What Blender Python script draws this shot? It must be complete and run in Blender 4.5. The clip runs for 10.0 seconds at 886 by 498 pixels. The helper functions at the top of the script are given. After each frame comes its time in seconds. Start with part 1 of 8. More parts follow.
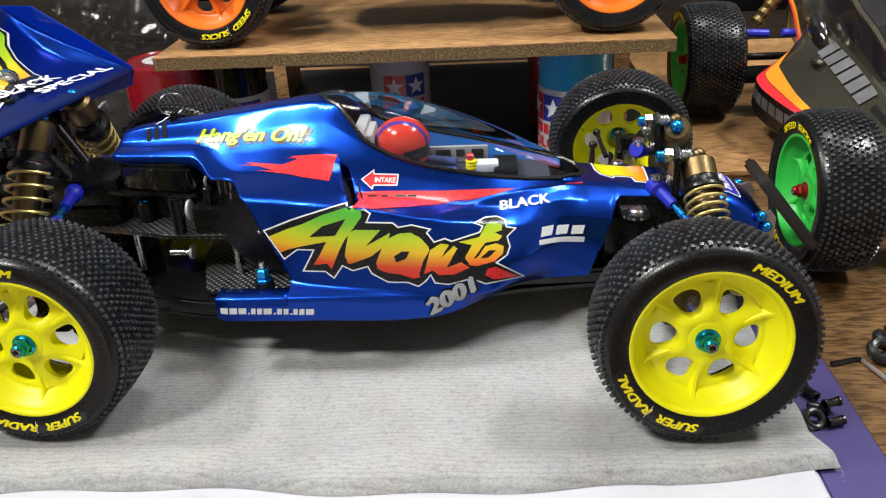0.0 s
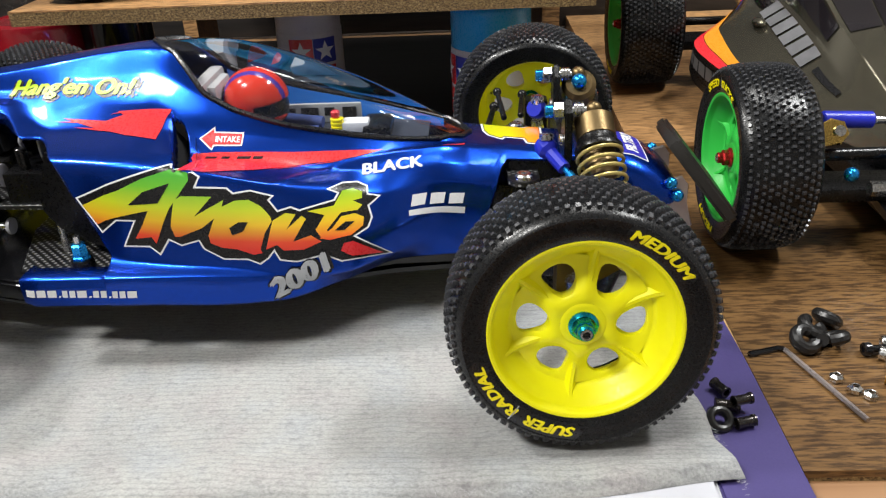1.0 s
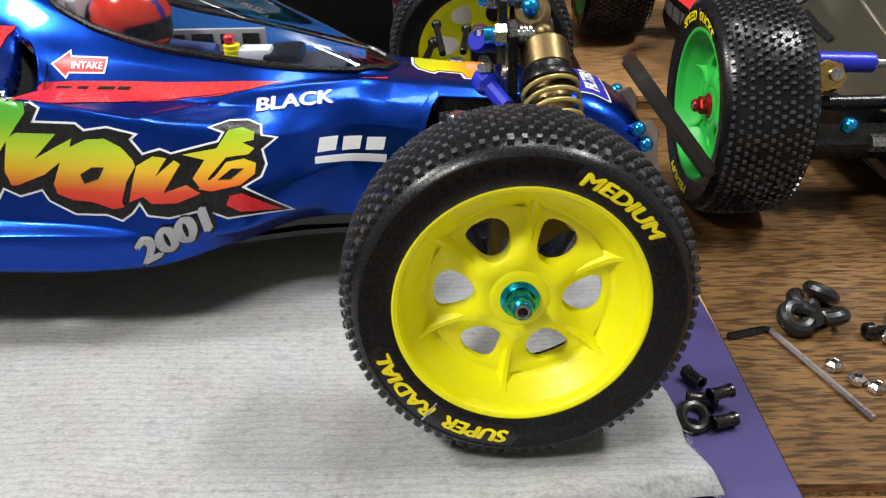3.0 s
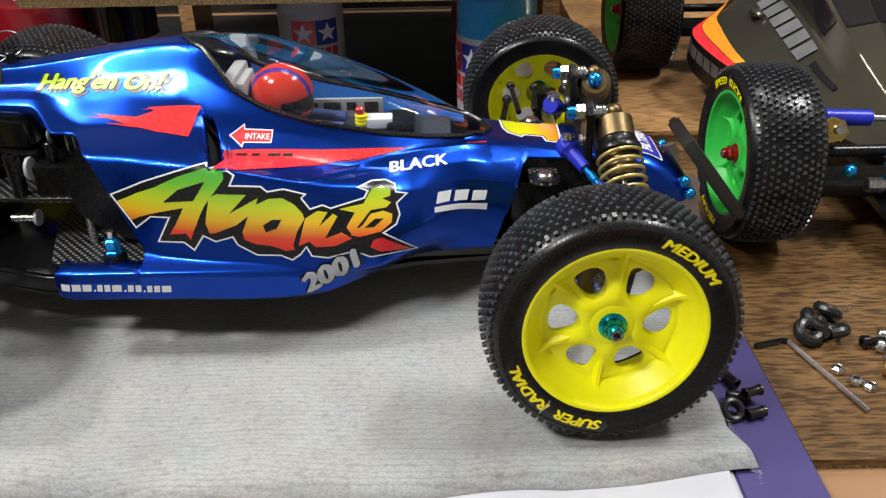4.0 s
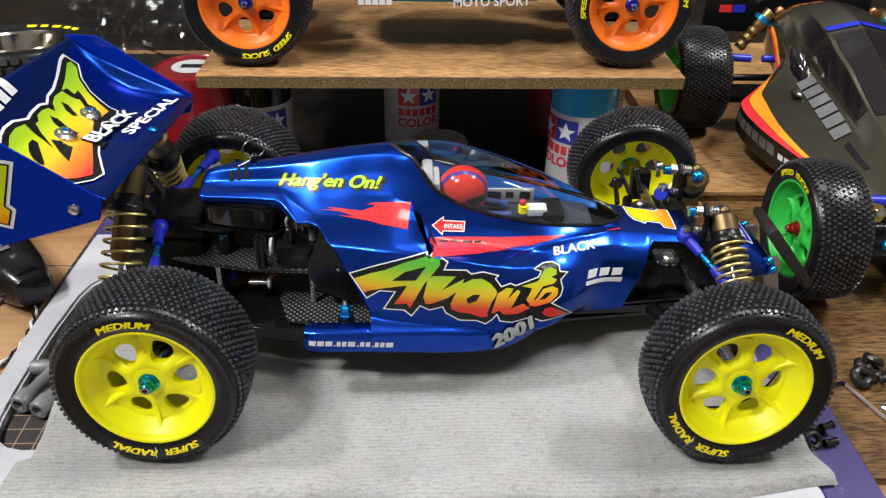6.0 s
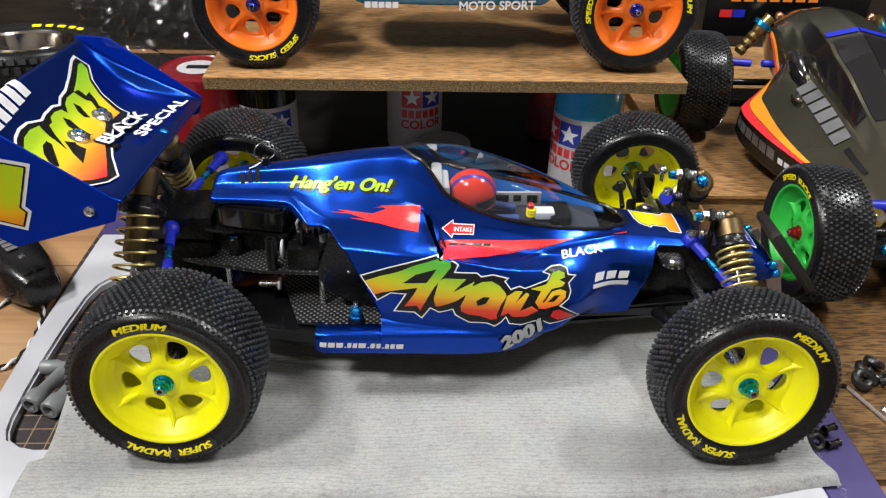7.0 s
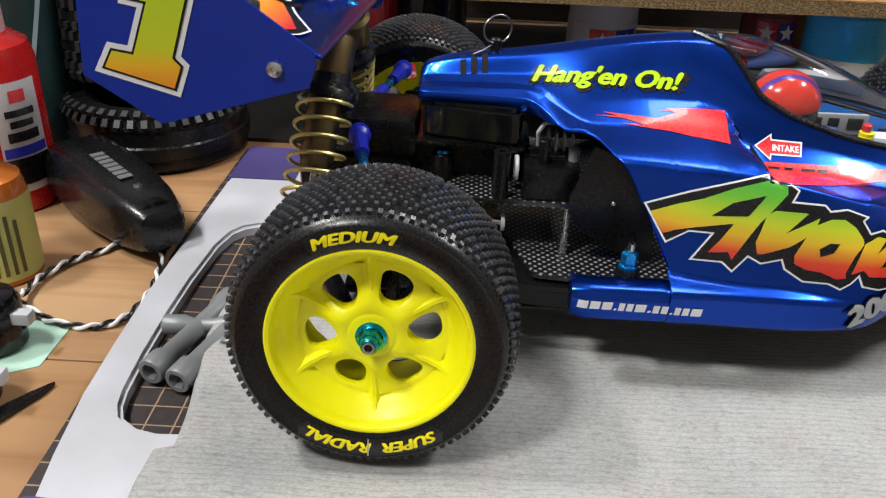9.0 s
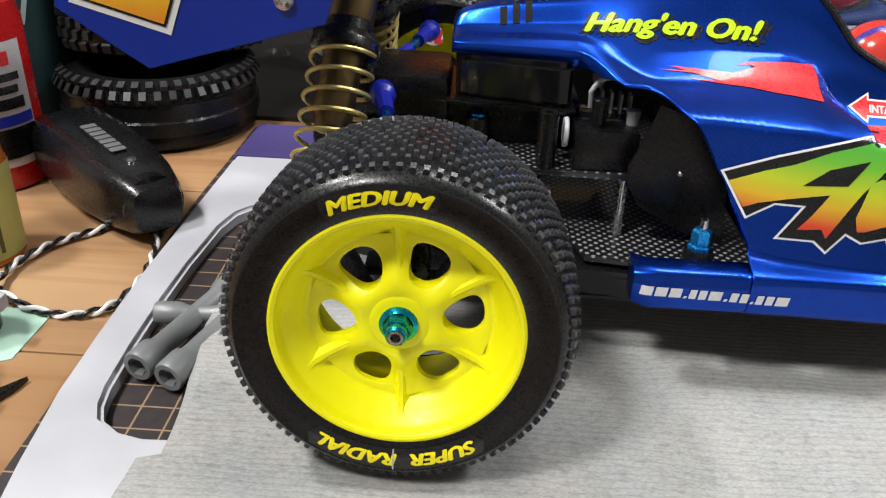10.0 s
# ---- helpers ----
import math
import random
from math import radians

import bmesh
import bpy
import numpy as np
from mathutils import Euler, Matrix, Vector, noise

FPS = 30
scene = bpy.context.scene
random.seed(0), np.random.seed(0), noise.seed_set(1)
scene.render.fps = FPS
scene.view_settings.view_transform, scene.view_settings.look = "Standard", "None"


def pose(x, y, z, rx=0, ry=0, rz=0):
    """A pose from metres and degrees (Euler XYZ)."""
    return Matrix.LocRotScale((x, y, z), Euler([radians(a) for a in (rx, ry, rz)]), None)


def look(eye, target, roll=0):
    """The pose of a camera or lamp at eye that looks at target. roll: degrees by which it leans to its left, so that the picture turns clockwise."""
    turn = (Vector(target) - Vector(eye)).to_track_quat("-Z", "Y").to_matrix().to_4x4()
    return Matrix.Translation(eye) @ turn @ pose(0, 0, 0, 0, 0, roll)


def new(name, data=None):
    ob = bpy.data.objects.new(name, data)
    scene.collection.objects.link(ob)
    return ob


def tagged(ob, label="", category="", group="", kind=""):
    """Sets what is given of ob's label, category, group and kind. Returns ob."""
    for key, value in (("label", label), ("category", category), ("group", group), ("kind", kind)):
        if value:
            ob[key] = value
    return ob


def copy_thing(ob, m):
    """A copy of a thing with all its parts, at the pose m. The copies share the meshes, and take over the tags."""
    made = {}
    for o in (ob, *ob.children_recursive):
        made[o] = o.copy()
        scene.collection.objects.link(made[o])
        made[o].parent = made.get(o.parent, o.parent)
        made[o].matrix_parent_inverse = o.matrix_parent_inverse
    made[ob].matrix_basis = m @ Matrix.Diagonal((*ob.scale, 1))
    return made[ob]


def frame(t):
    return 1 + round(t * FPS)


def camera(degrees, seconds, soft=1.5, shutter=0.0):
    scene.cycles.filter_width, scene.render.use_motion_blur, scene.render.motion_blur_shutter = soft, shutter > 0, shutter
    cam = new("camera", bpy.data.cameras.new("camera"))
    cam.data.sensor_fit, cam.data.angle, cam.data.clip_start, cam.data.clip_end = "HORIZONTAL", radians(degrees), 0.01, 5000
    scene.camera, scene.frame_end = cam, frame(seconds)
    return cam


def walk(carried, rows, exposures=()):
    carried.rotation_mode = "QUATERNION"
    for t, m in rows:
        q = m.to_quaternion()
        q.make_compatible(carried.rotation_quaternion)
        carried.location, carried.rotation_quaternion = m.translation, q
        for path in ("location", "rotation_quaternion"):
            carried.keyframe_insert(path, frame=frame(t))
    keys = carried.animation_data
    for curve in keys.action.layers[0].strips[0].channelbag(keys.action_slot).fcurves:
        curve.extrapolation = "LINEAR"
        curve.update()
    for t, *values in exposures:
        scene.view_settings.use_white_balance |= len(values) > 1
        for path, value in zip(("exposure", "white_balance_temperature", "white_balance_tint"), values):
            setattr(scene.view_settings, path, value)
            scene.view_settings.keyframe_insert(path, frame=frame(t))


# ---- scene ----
cam = camera(57.0, 10.0, 1.25)
PATH = [
    (0, (0.187, -0.261, 0.217), (0.064, 1.513, -0.697), -3.2),
    (0.5, (0.212, -0.244, 0.206), (0.104, 1.529, -0.713), -2.9),
    (1, (0.234, -0.214, 0.182), (0.15, 1.554, -0.749), -2.7),
    (1.5, (0.249, -0.19, 0.165), (0.19, 1.569, -0.785), -2.3),
    (2, (0.253, -0.171, 0.151), (0.208, 1.583, -0.809), -2.0),
    (2.2, (0.253, -0.163, 0.146), (0.209, 1.583, -0.828), -2.0),
    (3.3, (0.245, -0.166, 0.151), (0.234, 1.573, -0.836), -1.1),
    (3.5, (0.236, -0.183, 0.167), (0.23, 1.55, -0.83), -1.2),
    (4, (0.213, -0.218, 0.199), (0.201, 1.508, -0.811), -1.2),
    (4.5, (0.183, -0.247, 0.23), (0.182, 1.47, -0.796), -0.8),
    (5, (0.152, -0.262, 0.258), (0.169, 1.451, -0.775), -0.2),
    (5.5, (0.128, -0.274, 0.277), (0.171, 1.431, -0.767), 0.4),
    (7, (0.109, -0.282, 0.29), (0.199, 1.417, -0.762), 1.7),
    (7.5, (0.084, -0.28, 0.28), (0.163, 1.431, -0.752), 2.1),
    (8, (0.049, -0.255, 0.246), (0.093, 1.471, -0.762), 2.4),
    (8.5, (0.035, -0.222, 0.206), (0.034, 1.518, -0.781), 2.3),
    (9, (0.024, -0.192, 0.18), (-0.011, 1.56, -0.785), 2.3),
    (9.5, (0.019, -0.169, 0.164), (-0.034, 1.586, -0.794), 2.4),
    (10, (0.016, -0.159, 0.152), (-0.047, 1.595, -0.806), 2.3),
]
walk(cam, [(t, look(eye, target, roll)) for t, eye, target, roll in PATH],
     exposures=[(0, 0.11), (1, 0.15), (2, 0.20), (3.5, 0.03), (4.5, -0.06), (5.5, 0.0), (8.5, -0.02), (9.5, 0.06), (10, 0.14)])

# ---- light: a lit hobby room, lamps above the desk ----
world = bpy.data.worlds.new("room_air")
scene.world = world
world.use_nodes = True
world.node_tree.nodes["Background"].inputs[0].default_value = (0.9, 0.92, 1.0, 1)
world.node_tree.nodes["Background"].inputs[1].default_value = 0.06


def area_lamp(name, eye, target, sx, sy, power, colour):
    data = bpy.data.lights.new(name, "AREA")
    data.shape, data.size, data.size_y, data.energy, data.color = "RECTANGLE", sx, sy, power, colour
    lamp = new(name, data)
    lamp.matrix_world = look(eye, target)
    return lamp


area_lamp("desk_lamp_light", (-0.60, 0.06, 0.95), (0.08, 0.08, 0.0), 0.12, 0.09, 8.0, (1.0, 0.985, 0.955))
area_lamp("desk_tube_light", (0.85, 0.12, 0.95), (0.32, 0.20, 0.0), 0.24, 0.10, 7.5, (0.975, 0.985, 0.975))
area_lamp("ceiling_panel_light", (0.45, 0.45, 1.78), (0.40, 0.40, 0.0), 0.55, 0.35, 11.0, (1.0, 0.99, 0.96))
area_lamp("room_lamp_light", (-0.72, -0.72, 1.62), (0.14, 0.10, 0.0), 0.34, 0.24, 28.0, (1.0, 0.985, 0.95))

# ---- materials ----
C = 0.1125            # the middle line of the buggy
BLUE = (0.005, 0.056, 0.47)


def node_mat(name):
    m = bpy.data.materials.new(name)
    m.use_nodes = True
    nt = m.node_tree
    return m, nt, nt.nodes["Principled BSDF"]


def tex_coord(nt, scale, kind="Object"):
    tc = nt.nodes.new("ShaderNodeTexCoord")
    mp = nt.nodes.new("ShaderNodeMapping")
    mp.inputs["Scale"].default_value = scale if isinstance(scale, tuple) else (scale,) * 3
    nt.links.new(tc.outputs[kind], mp.inputs[0])
    return mp.outputs[0]


def noise_tex(nt, vec, scale, detail=4.0, rough=0.55):
    n = nt.nodes.new("ShaderNodeTexNoise")
    n.inputs["Scale"].default_value, n.inputs["Detail"].default_value, n.inputs["Roughness"].default_value = scale, detail, rough
    nt.links.new(vec, n.inputs["Vector"])
    return n.outputs[0]


def ramp(nt, fac, stops, mode="LINEAR"):
    r = nt.nodes.new("ShaderNodeValToRGB")
    r.color_ramp.interpolation = mode
    e = r.color_ramp.elements
    while len(e) < len(stops):
        e.new(0.5)
    for el, (p, c) in zip(e, stops):
        el.position, el.color = p, (*c, 1) if len(c) == 3 else c
    nt.links.new(fac, r.inputs[0])
    return r.outputs[0]


def bump(nt, bsdf, height, strength, distance):
    b = nt.nodes.new("ShaderNodeBump")
    b.inputs["Strength"].default_value, b.inputs["Distance"].default_value = strength, distance
    nt.links.new(height, b.inputs["Height"])
    nt.links.new(b.outputs[0], bsdf.inputs["Normal"])


def mix_col(nt, fac, a, b, mode="MIX"):
    m = nt.nodes.new("ShaderNodeMix")
    m.data_type, m.blend_type = "RGBA", mode
    for sock, v in ((m.inputs[0], fac), (m.inputs[6], a), (m.inputs[7], b)):
        if isinstance(v, (int, float)):
            sock.default_value = v
        elif isinstance(v, tuple):
            sock.default_value = (*v, 1) if len(v) == 3 else v
        else:
            nt.links.new(v, sock)
    return m.outputs[2]


def plain(name, colour, rough=0.5, metal=0.0, vary=0.12, size=300.0, relief=0.0, coat=0.0, rough_vary=0.1):
    """A surface with a little unevenness of colour and gloss at two scales."""
    m, nt, b = node_mat(name)
    vec = tex_coord(nt, 1.0)
    big, fine = noise_tex(nt, vec, size * 0.15), noise_tex(nt, vec, size * 4)
    lo, hi = tuple(c * (1 - vary) for c in colour), tuple(min(1, c * (1 + vary)) for c in colour)
    nt.links.new(ramp(nt, big, [(0.3, lo), (0.7, hi)]), b.inputs["Base Color"])
    r = ramp(nt, fine, [(0.3, (max(0, rough - rough_vary),) * 3), (0.7, (min(1, rough + rough_vary),) * 3)])
    nt.links.new(r, b.inputs["Roughness"])
    b.inputs["Metallic"].default_value = metal
    b.inputs["Coat Weight"].default_value = coat
    b.inputs["Coat Roughness"].default_value = 0.04
    if relief:
        bump(nt, b, fine, 0.5, relief)
    return m


def candy_paint(name, colour, metal=0.93):
    """Metallic lacquer under a clear coat, with fine flakes."""
    m, nt, b = node_mat(name)
    vec = tex_coord(nt, 1.0)
    v = nt.nodes.new("ShaderNodeTexVoronoi")
    v.inputs["Scale"].default_value = 2400
    nt.links.new(vec, v.inputs["Vector"])
    flake = ramp(nt, v.outputs["Distance"], [(0.0, tuple(min(1, c * 2.3 + 0.010) for c in colour)), (0.28, tuple(c * 1.0 for c in colour)), (0.7, tuple(c * 0.8 for c in colour))])
    nt.links.new(flake, b.inputs["Base Color"])
    b.inputs["Metallic"].default_value, b.inputs["Roughness"].default_value = metal, 0.26
    b.inputs["Coat Weight"].default_value, b.inputs["Coat Roughness"].default_value = 0.22, 0.02
    n = noise_tex(nt, vec, 90)
    mixn = nt.nodes.new("ShaderNodeMath")
    mixn.operation = "MULTIPLY_ADD"
    nt.links.new(v.outputs["Distance"], mixn.inputs[0])
    mixn.inputs[1].default_value = 0.30
    nt.links.new(n, mixn.inputs[2])
    bump(nt, b, mixn.outputs[0], 0.07, 0.0008)
    return m


def fade(name, stops, axis="Z", rough=0.25):
    """A printed sticker whose ink runs through colours over its own height or length."""
    m, nt, b = node_mat(name)
    tc = nt.nodes.new("ShaderNodeTexCoord")
    sep = nt.nodes.new("ShaderNodeSeparateXYZ")
    nt.links.new(tc.outputs["Generated"], sep.inputs[0])
    n = noise_tex(nt, tex_coord(nt, 1.0), 160)
    add = nt.nodes.new("ShaderNodeMath")
    add.operation = "MULTIPLY_ADD"
    nt.links.new(n, add.inputs[0])
    add.inputs[1].default_value = 0.10
    sub = nt.nodes.new("ShaderNodeMath")
    sub.operation = "SUBTRACT"
    nt.links.new(sep.outputs[axis], sub.inputs[0])
    sub.inputs[1].default_value = 0.05
    nt.links.new(sub.outputs[0], add.inputs[2])
    nt.links.new(ramp(nt, add.outputs[0], stops), b.inputs["Base Color"])
    b.inputs["Roughness"].default_value, b.inputs["Coat Weight"].default_value = rough, 0.5
    return m


def rubber_mat(name, v=0.012, rough=0.5):
    return plain(name, (v, v * 1.03, v * 1.14), rough, vary=0.3, size=400, relief=0.00006, rough_vary=0.12)


def wood_mat(name, dark, light, along="X", scale=1.0, rough=0.45, rings=14.0):
    m, nt, b = node_mat(name)
    sc = {"X": (2.2, 26, 26), "Y": (26, 2.2, 26)}[along]
    vec = tex_coord(nt, tuple(s * scale for s in sc))
    warp = noise_tex(nt, vec, 1.1, 5, 0.6)
    grain = noise_tex(nt, tex_coord(nt, tuple(s * scale * 7 for s in sc)), 1.6, 6, 0.65)
    wave = nt.nodes.new("ShaderNodeMath")
    wave.operation = "MULTIPLY"
    nt.links.new(warp, wave.inputs[0])
    wave.inputs[1].default_value = rings
    fr = nt.nodes.new("ShaderNodeMath")
    fr.operation = "PINGPONG"
    fr.inputs[1].default_value = 1.0
    nt.links.new(wave.outputs[0], fr.inputs[0])
    base = ramp(nt, fr.outputs[0], [(0.0, dark), (0.55, tuple((d + l) / 2 for d, l in zip(dark, light))), (1.0, light)])
    pores = ramp(nt, grain, [(0.36, tuple(d * 0.35 for d in dark)), (0.52, (1, 1, 1))])
    col = mix_col(nt, 0.75, base, pores, "MULTIPLY")
    nt.links.new(col, b.inputs["Base Color"])
    b.inputs["Roughness"].default_value = rough
    bump(nt, b, grain, 0.25, 0.0003)
    return m


def pine_mat():
    """Pale knotty pine: broad soft bands, a few darker lines and knots."""
    m, nt, b = node_mat("pine_bench")
    vec = tex_coord(nt, (3.0, 16.0, 16.0))
    broad = noise_tex(nt, vec, 1.3, 3, 0.5)
    line = noise_tex(nt, tex_coord(nt, (4.0, 110.0, 110.0)), 1.0, 4, 0.6)
    v = nt.nodes.new("ShaderNodeTexVoronoi")
    v.inputs["Scale"].default_value = 1.0
    nt.links.new(tex_coord(nt, (9.0, 15.0, 15.0)), v.inputs["Vector"])
    base = ramp(nt, broad, [(0.3, (0.235, 0.115, 0.050)), (0.5, (0.32, 0.175, 0.080)), (0.7, (0.41, 0.25, 0.128))])
    lines = ramp(nt, line, [(0.3, (0.72, 0.62, 0.52)), (0.5, (1, 1, 1))])
    knots = ramp(nt, v.outputs["Distance"], [(0.04, (0.22, 0.12, 0.07)), (0.09, (0.55, 0.40, 0.30)), (0.13, (1, 1, 1))])
    col = mix_col(nt, 0.8, mix_col(nt, 0.7, base, lines, "MULTIPLY"), knots, "MULTIPLY")
    nt.links.new(col, b.inputs["Base Color"])
    b.inputs["Roughness"].default_value = 0.5
    bump(nt, b, line, 0.2, 0.0003)
    return m


def oak_mat(name, dark, light, pores=0.85):
    """Oak print: even brown ground crossed by short dark pore dashes along the grain."""
    m, nt, b = node_mat(name)
    ground = noise_tex(nt, tex_coord(nt, (5.0, 40.0, 40.0)), 1.0, 4, 0.55)
    warp = noise_tex(nt, tex_coord(nt, (14.0, 30.0, 30.0)), 1.0, 2, 0.5)
    vec = tex_coord(nt, (105.0, 820.0, 820.0))
    off = nt.nodes.new("ShaderNodeVectorMath")
    off.operation = "MULTIPLY_ADD"
    comb = nt.nodes.new("ShaderNodeCombineXYZ")
    nt.links.new(warp, comb.inputs[1])
    nt.links.new(comb.outputs[0], off.inputs[0])
    off.inputs[1].default_value = (0, 5.0, 0)
    nt.links.new(vec, off.inputs[2])
    dash = noise_tex(nt, off.outputs[0], 1.0, 3, 0.6)
    base = ramp(nt, ground, [(0.3, dark), (0.7, light)])
    p = ramp(nt, dash, [(0.42, (0.12, 0.075, 0.055)), (0.485, (0.80, 0.75, 0.70)), (0.57, (1.25, 1.20, 1.08))])
    nt.links.new(mix_col(nt, pores, base, p, "MULTIPLY"), b.inputs["Base Color"])
    b.inputs["Roughness"].default_value = 0.36
    bump(nt, b, dash, 0.3, 0.0003)
    return m


def chipboard_mat():
    m, nt, b = node_mat("chipboard_edge")
    vec = tex_coord(nt, (1.0, 1.0, 1.6))
    n = noise_tex(nt, vec, 700, 3, 0.7)
    n2 = noise_tex(nt, vec, 240, 3, 0.6)
    c1 = ramp(nt, n, [(0.33, (0.035, 0.022, 0.01)), (0.5, (0.20, 0.125, 0.05)), (0.68, (0.42, 0.30, 0.13))])
    c2 = ramp(nt, n2, [(0.3, (0.55, 0.5, 0.4)), (0.7, (1, 1, 1))])
    nt.links.new(mix_col(nt, 0.8, c1, c2, "MULTIPLY"), b.inputs["Base Color"])
    b.inputs["Roughness"].default_value = 0.9
    bump(nt, b, n, 0.6, 0.0006)
    return m


def knit_mat():
    """Grey heathered rib knit: soft ribs, shade painted dark in the thin valleys between, and faint tinted patches."""
    m, nt, b = node_mat("grey_rib_knit")
    vec = tex_coord(nt, 1.0)
    heather = noise_tex(nt, tex_coord(nt, (900, 1500, 900)), 1.0, 4, 0.7)
    fleck = noise_tex(nt, tex_coord(nt, (260, 420, 260)), 1.0, 3, 0.6)
    patch = noise_tex(nt, vec, 22, 3)
    tint = noise_tex(nt, vec, 38, 2)
    wob = noise_tex(nt, vec, 16, 3)
    sep = nt.nodes.new("ShaderNodeSeparateXYZ")
    nt.links.new(vec, sep.inputs[0])
    ph = nt.nodes.new("ShaderNodeMath")
    ph.operation = "MULTIPLY_ADD"
    nt.links.new(wob, ph.inputs[0])
    ph.inputs[1].default_value = 0.012
    nt.links.new(sep.outputs["Y"], ph.inputs[2])
    mul = nt.nodes.new("ShaderNodeMath")
    mul.operation = "MULTIPLY"
    nt.links.new(ph.outputs[0], mul.inputs[0])
    mul.inputs[1].default_value = 2 * math.pi / 0.0024
    sn = nt.nodes.new("ShaderNodeMath")
    sn.operation = "SINE"
    nt.links.new(mul.outputs[0], sn.inputs[0])
    base = ramp(nt, heather, [(0.25, (0.23, 0.232, 0.232)), (0.5, (0.345, 0.347, 0.345)), (0.75, (0.44, 0.442, 0.44))])
    specks = ramp(nt, fleck, [(0.32, (0.78, 0.78, 0.79)), (0.48, (1.0, 1.0, 1.0))])
    tone = ramp(nt, patch, [(0.3, (0.84, 0.85, 0.86)), (0.65, (1.04, 1.04, 1.03))])
    hue = ramp(nt, tint, [(0.3, (0.97, 1.0, 1.03)), (0.5, (1.0, 1.0, 0.98)), (0.7, (1.03, 0.98, 0.97))])
    rib = ramp(nt, sn.outputs[0], [(0.0, (0.84, 0.84, 0.85)), (0.2, (0.97, 0.97, 0.97)), (0.5, (1, 1, 1))])
    shift = nt.nodes.new("ShaderNodeMapRange")
    shift.inputs[1].default_value, shift.inputs[2].default_value = -1.0, 1.0
    nt.links.new(sn.outputs[0], shift.inputs[0])
    nt.links.new(shift.outputs[0], rib.node.inputs[0])
    col = mix_col(nt, 1.0, mix_col(nt, 1.0, mix_col(nt, 1.0, base, tone, "MULTIPLY"), hue, "MULTIPLY"), mix_col(nt, 0.9, specks, rib, "MULTIPLY"), "MULTIPLY")
    nt.links.new(col, b.inputs["Base Color"])
    b.inputs["Roughness"].default_value = 0.95
    b.inputs["Sheen Weight"].default_value = 0.25
    hs = nt.nodes.new("ShaderNodeMath")
    hs.operation = "MULTIPLY_ADD"
    nt.links.new(sn.outputs[0], hs.inputs[0])
    hs.inputs[1].default_value = 0.18
    nt.links.new(heather, hs.inputs[2])
    bump(nt, b, hs.outputs[0], 0.6, 0.0005)
    return m


def carbon_mat():
    """Woven carbon plate: its glints painted as rows of small pale dots on black weave."""
    m, nt, b = node_mat("woven_carbon")
    vec = tex_coord(nt, 1.0)
    rot = nt.nodes.new("ShaderNodeMapping")
    rot.inputs["Rotation"].default_value = (0, 0, radians(45))
    nt.links.new(vec, rot.inputs[0])
    v = nt.nodes.new("ShaderNodeTexVoronoi")
    v.inputs["Scale"].default_value, v.inputs["Randomness"].default_value = 400, 0.0
    nt.links.new(rot.outputs[0], v.inputs["Vector"])
    nt.links.new(ramp(nt, v.outputs["Distance"], [(0.20, (0.26, 0.26, 0.265)), (0.31, (0.006, 0.006, 0.007))]), b.inputs["Base Color"])
    b.inputs["Roughness"].default_value, b.inputs["Coat Weight"].default_value = 0.35, 0.6
    return m


def grid_mat_material():
    """Dark brown cutting mat with thin tan lines each centimetre."""
    m, nt, b = node_mat("cutting_mat_print")
    vec = tex_coord(nt, 100.0)
    sep = nt.nodes.new("ShaderNodeSeparateXYZ")
    nt.links.new(vec, sep.inputs[0])
    lines = []
    for ax in "XY":
        p = nt.nodes.new("ShaderNodeMath")
        p.operation = "PINGPONG"
        p.inputs[1].default_value = 0.5
        nt.links.new(sep.outputs[ax], p.inputs[0])
        l = nt.nodes.new("ShaderNodeMath")
        l.operation = "LESS_THAN"
        l.inputs[1].default_value = 0.03
        nt.links.new(p.outputs[0], l.inputs[0])
        lines.append(l.outputs[0])
    mx = nt.nodes.new("ShaderNodeMath")
    mx.operation = "MAXIMUM"
    nt.links.new(lines[0], mx.inputs[0])
    nt.links.new(lines[1], mx.inputs[1])
    n = noise_tex(nt, vec, 3)
    dark = ramp(nt, n, [(0.3, (0.022, 0.016, 0.017)), (0.7, (0.036, 0.027, 0.028))])
    nt.links.new(mix_col(nt, mx.outputs[0], dark, (0.30, 0.20, 0.12)), b.inputs["Base Color"])
    b.inputs["Roughness"].default_value = 0.55
    return m


def glass_mat(name, tint=(1, 1, 1), rough=0.02, mixf=0.10):
    """Thin clear plastic sheet: mostly see-through, with a glossy skin."""
    m = bpy.data.materials.new(name)
    m.use_nodes = True
    nt = m.node_tree
    nt.nodes.clear()
    out = nt.nodes.new("ShaderNodeOutputMaterial")
    tr = nt.nodes.new("ShaderNodeBsdfTransparent")
    tr.inputs[0].default_value = (*tint, 1)
    gl = nt.nodes.new("ShaderNodeBsdfGlossy")
    gl.inputs["Roughness"].default_value = rough
    fr = nt.nodes.new("ShaderNodeFresnel")
    fr.inputs[0].default_value = 1.6
    mx = nt.nodes.new("ShaderNodeMixShader")
    nt.links.new(fr.outputs[0], mx.inputs[0])
    nt.links.new(tr.outputs[0], mx.inputs[1])
    nt.links.new(gl.outputs[0], mx.inputs[2])
    nt.links.new(mx.outputs[0], out.inputs[0])
    return m


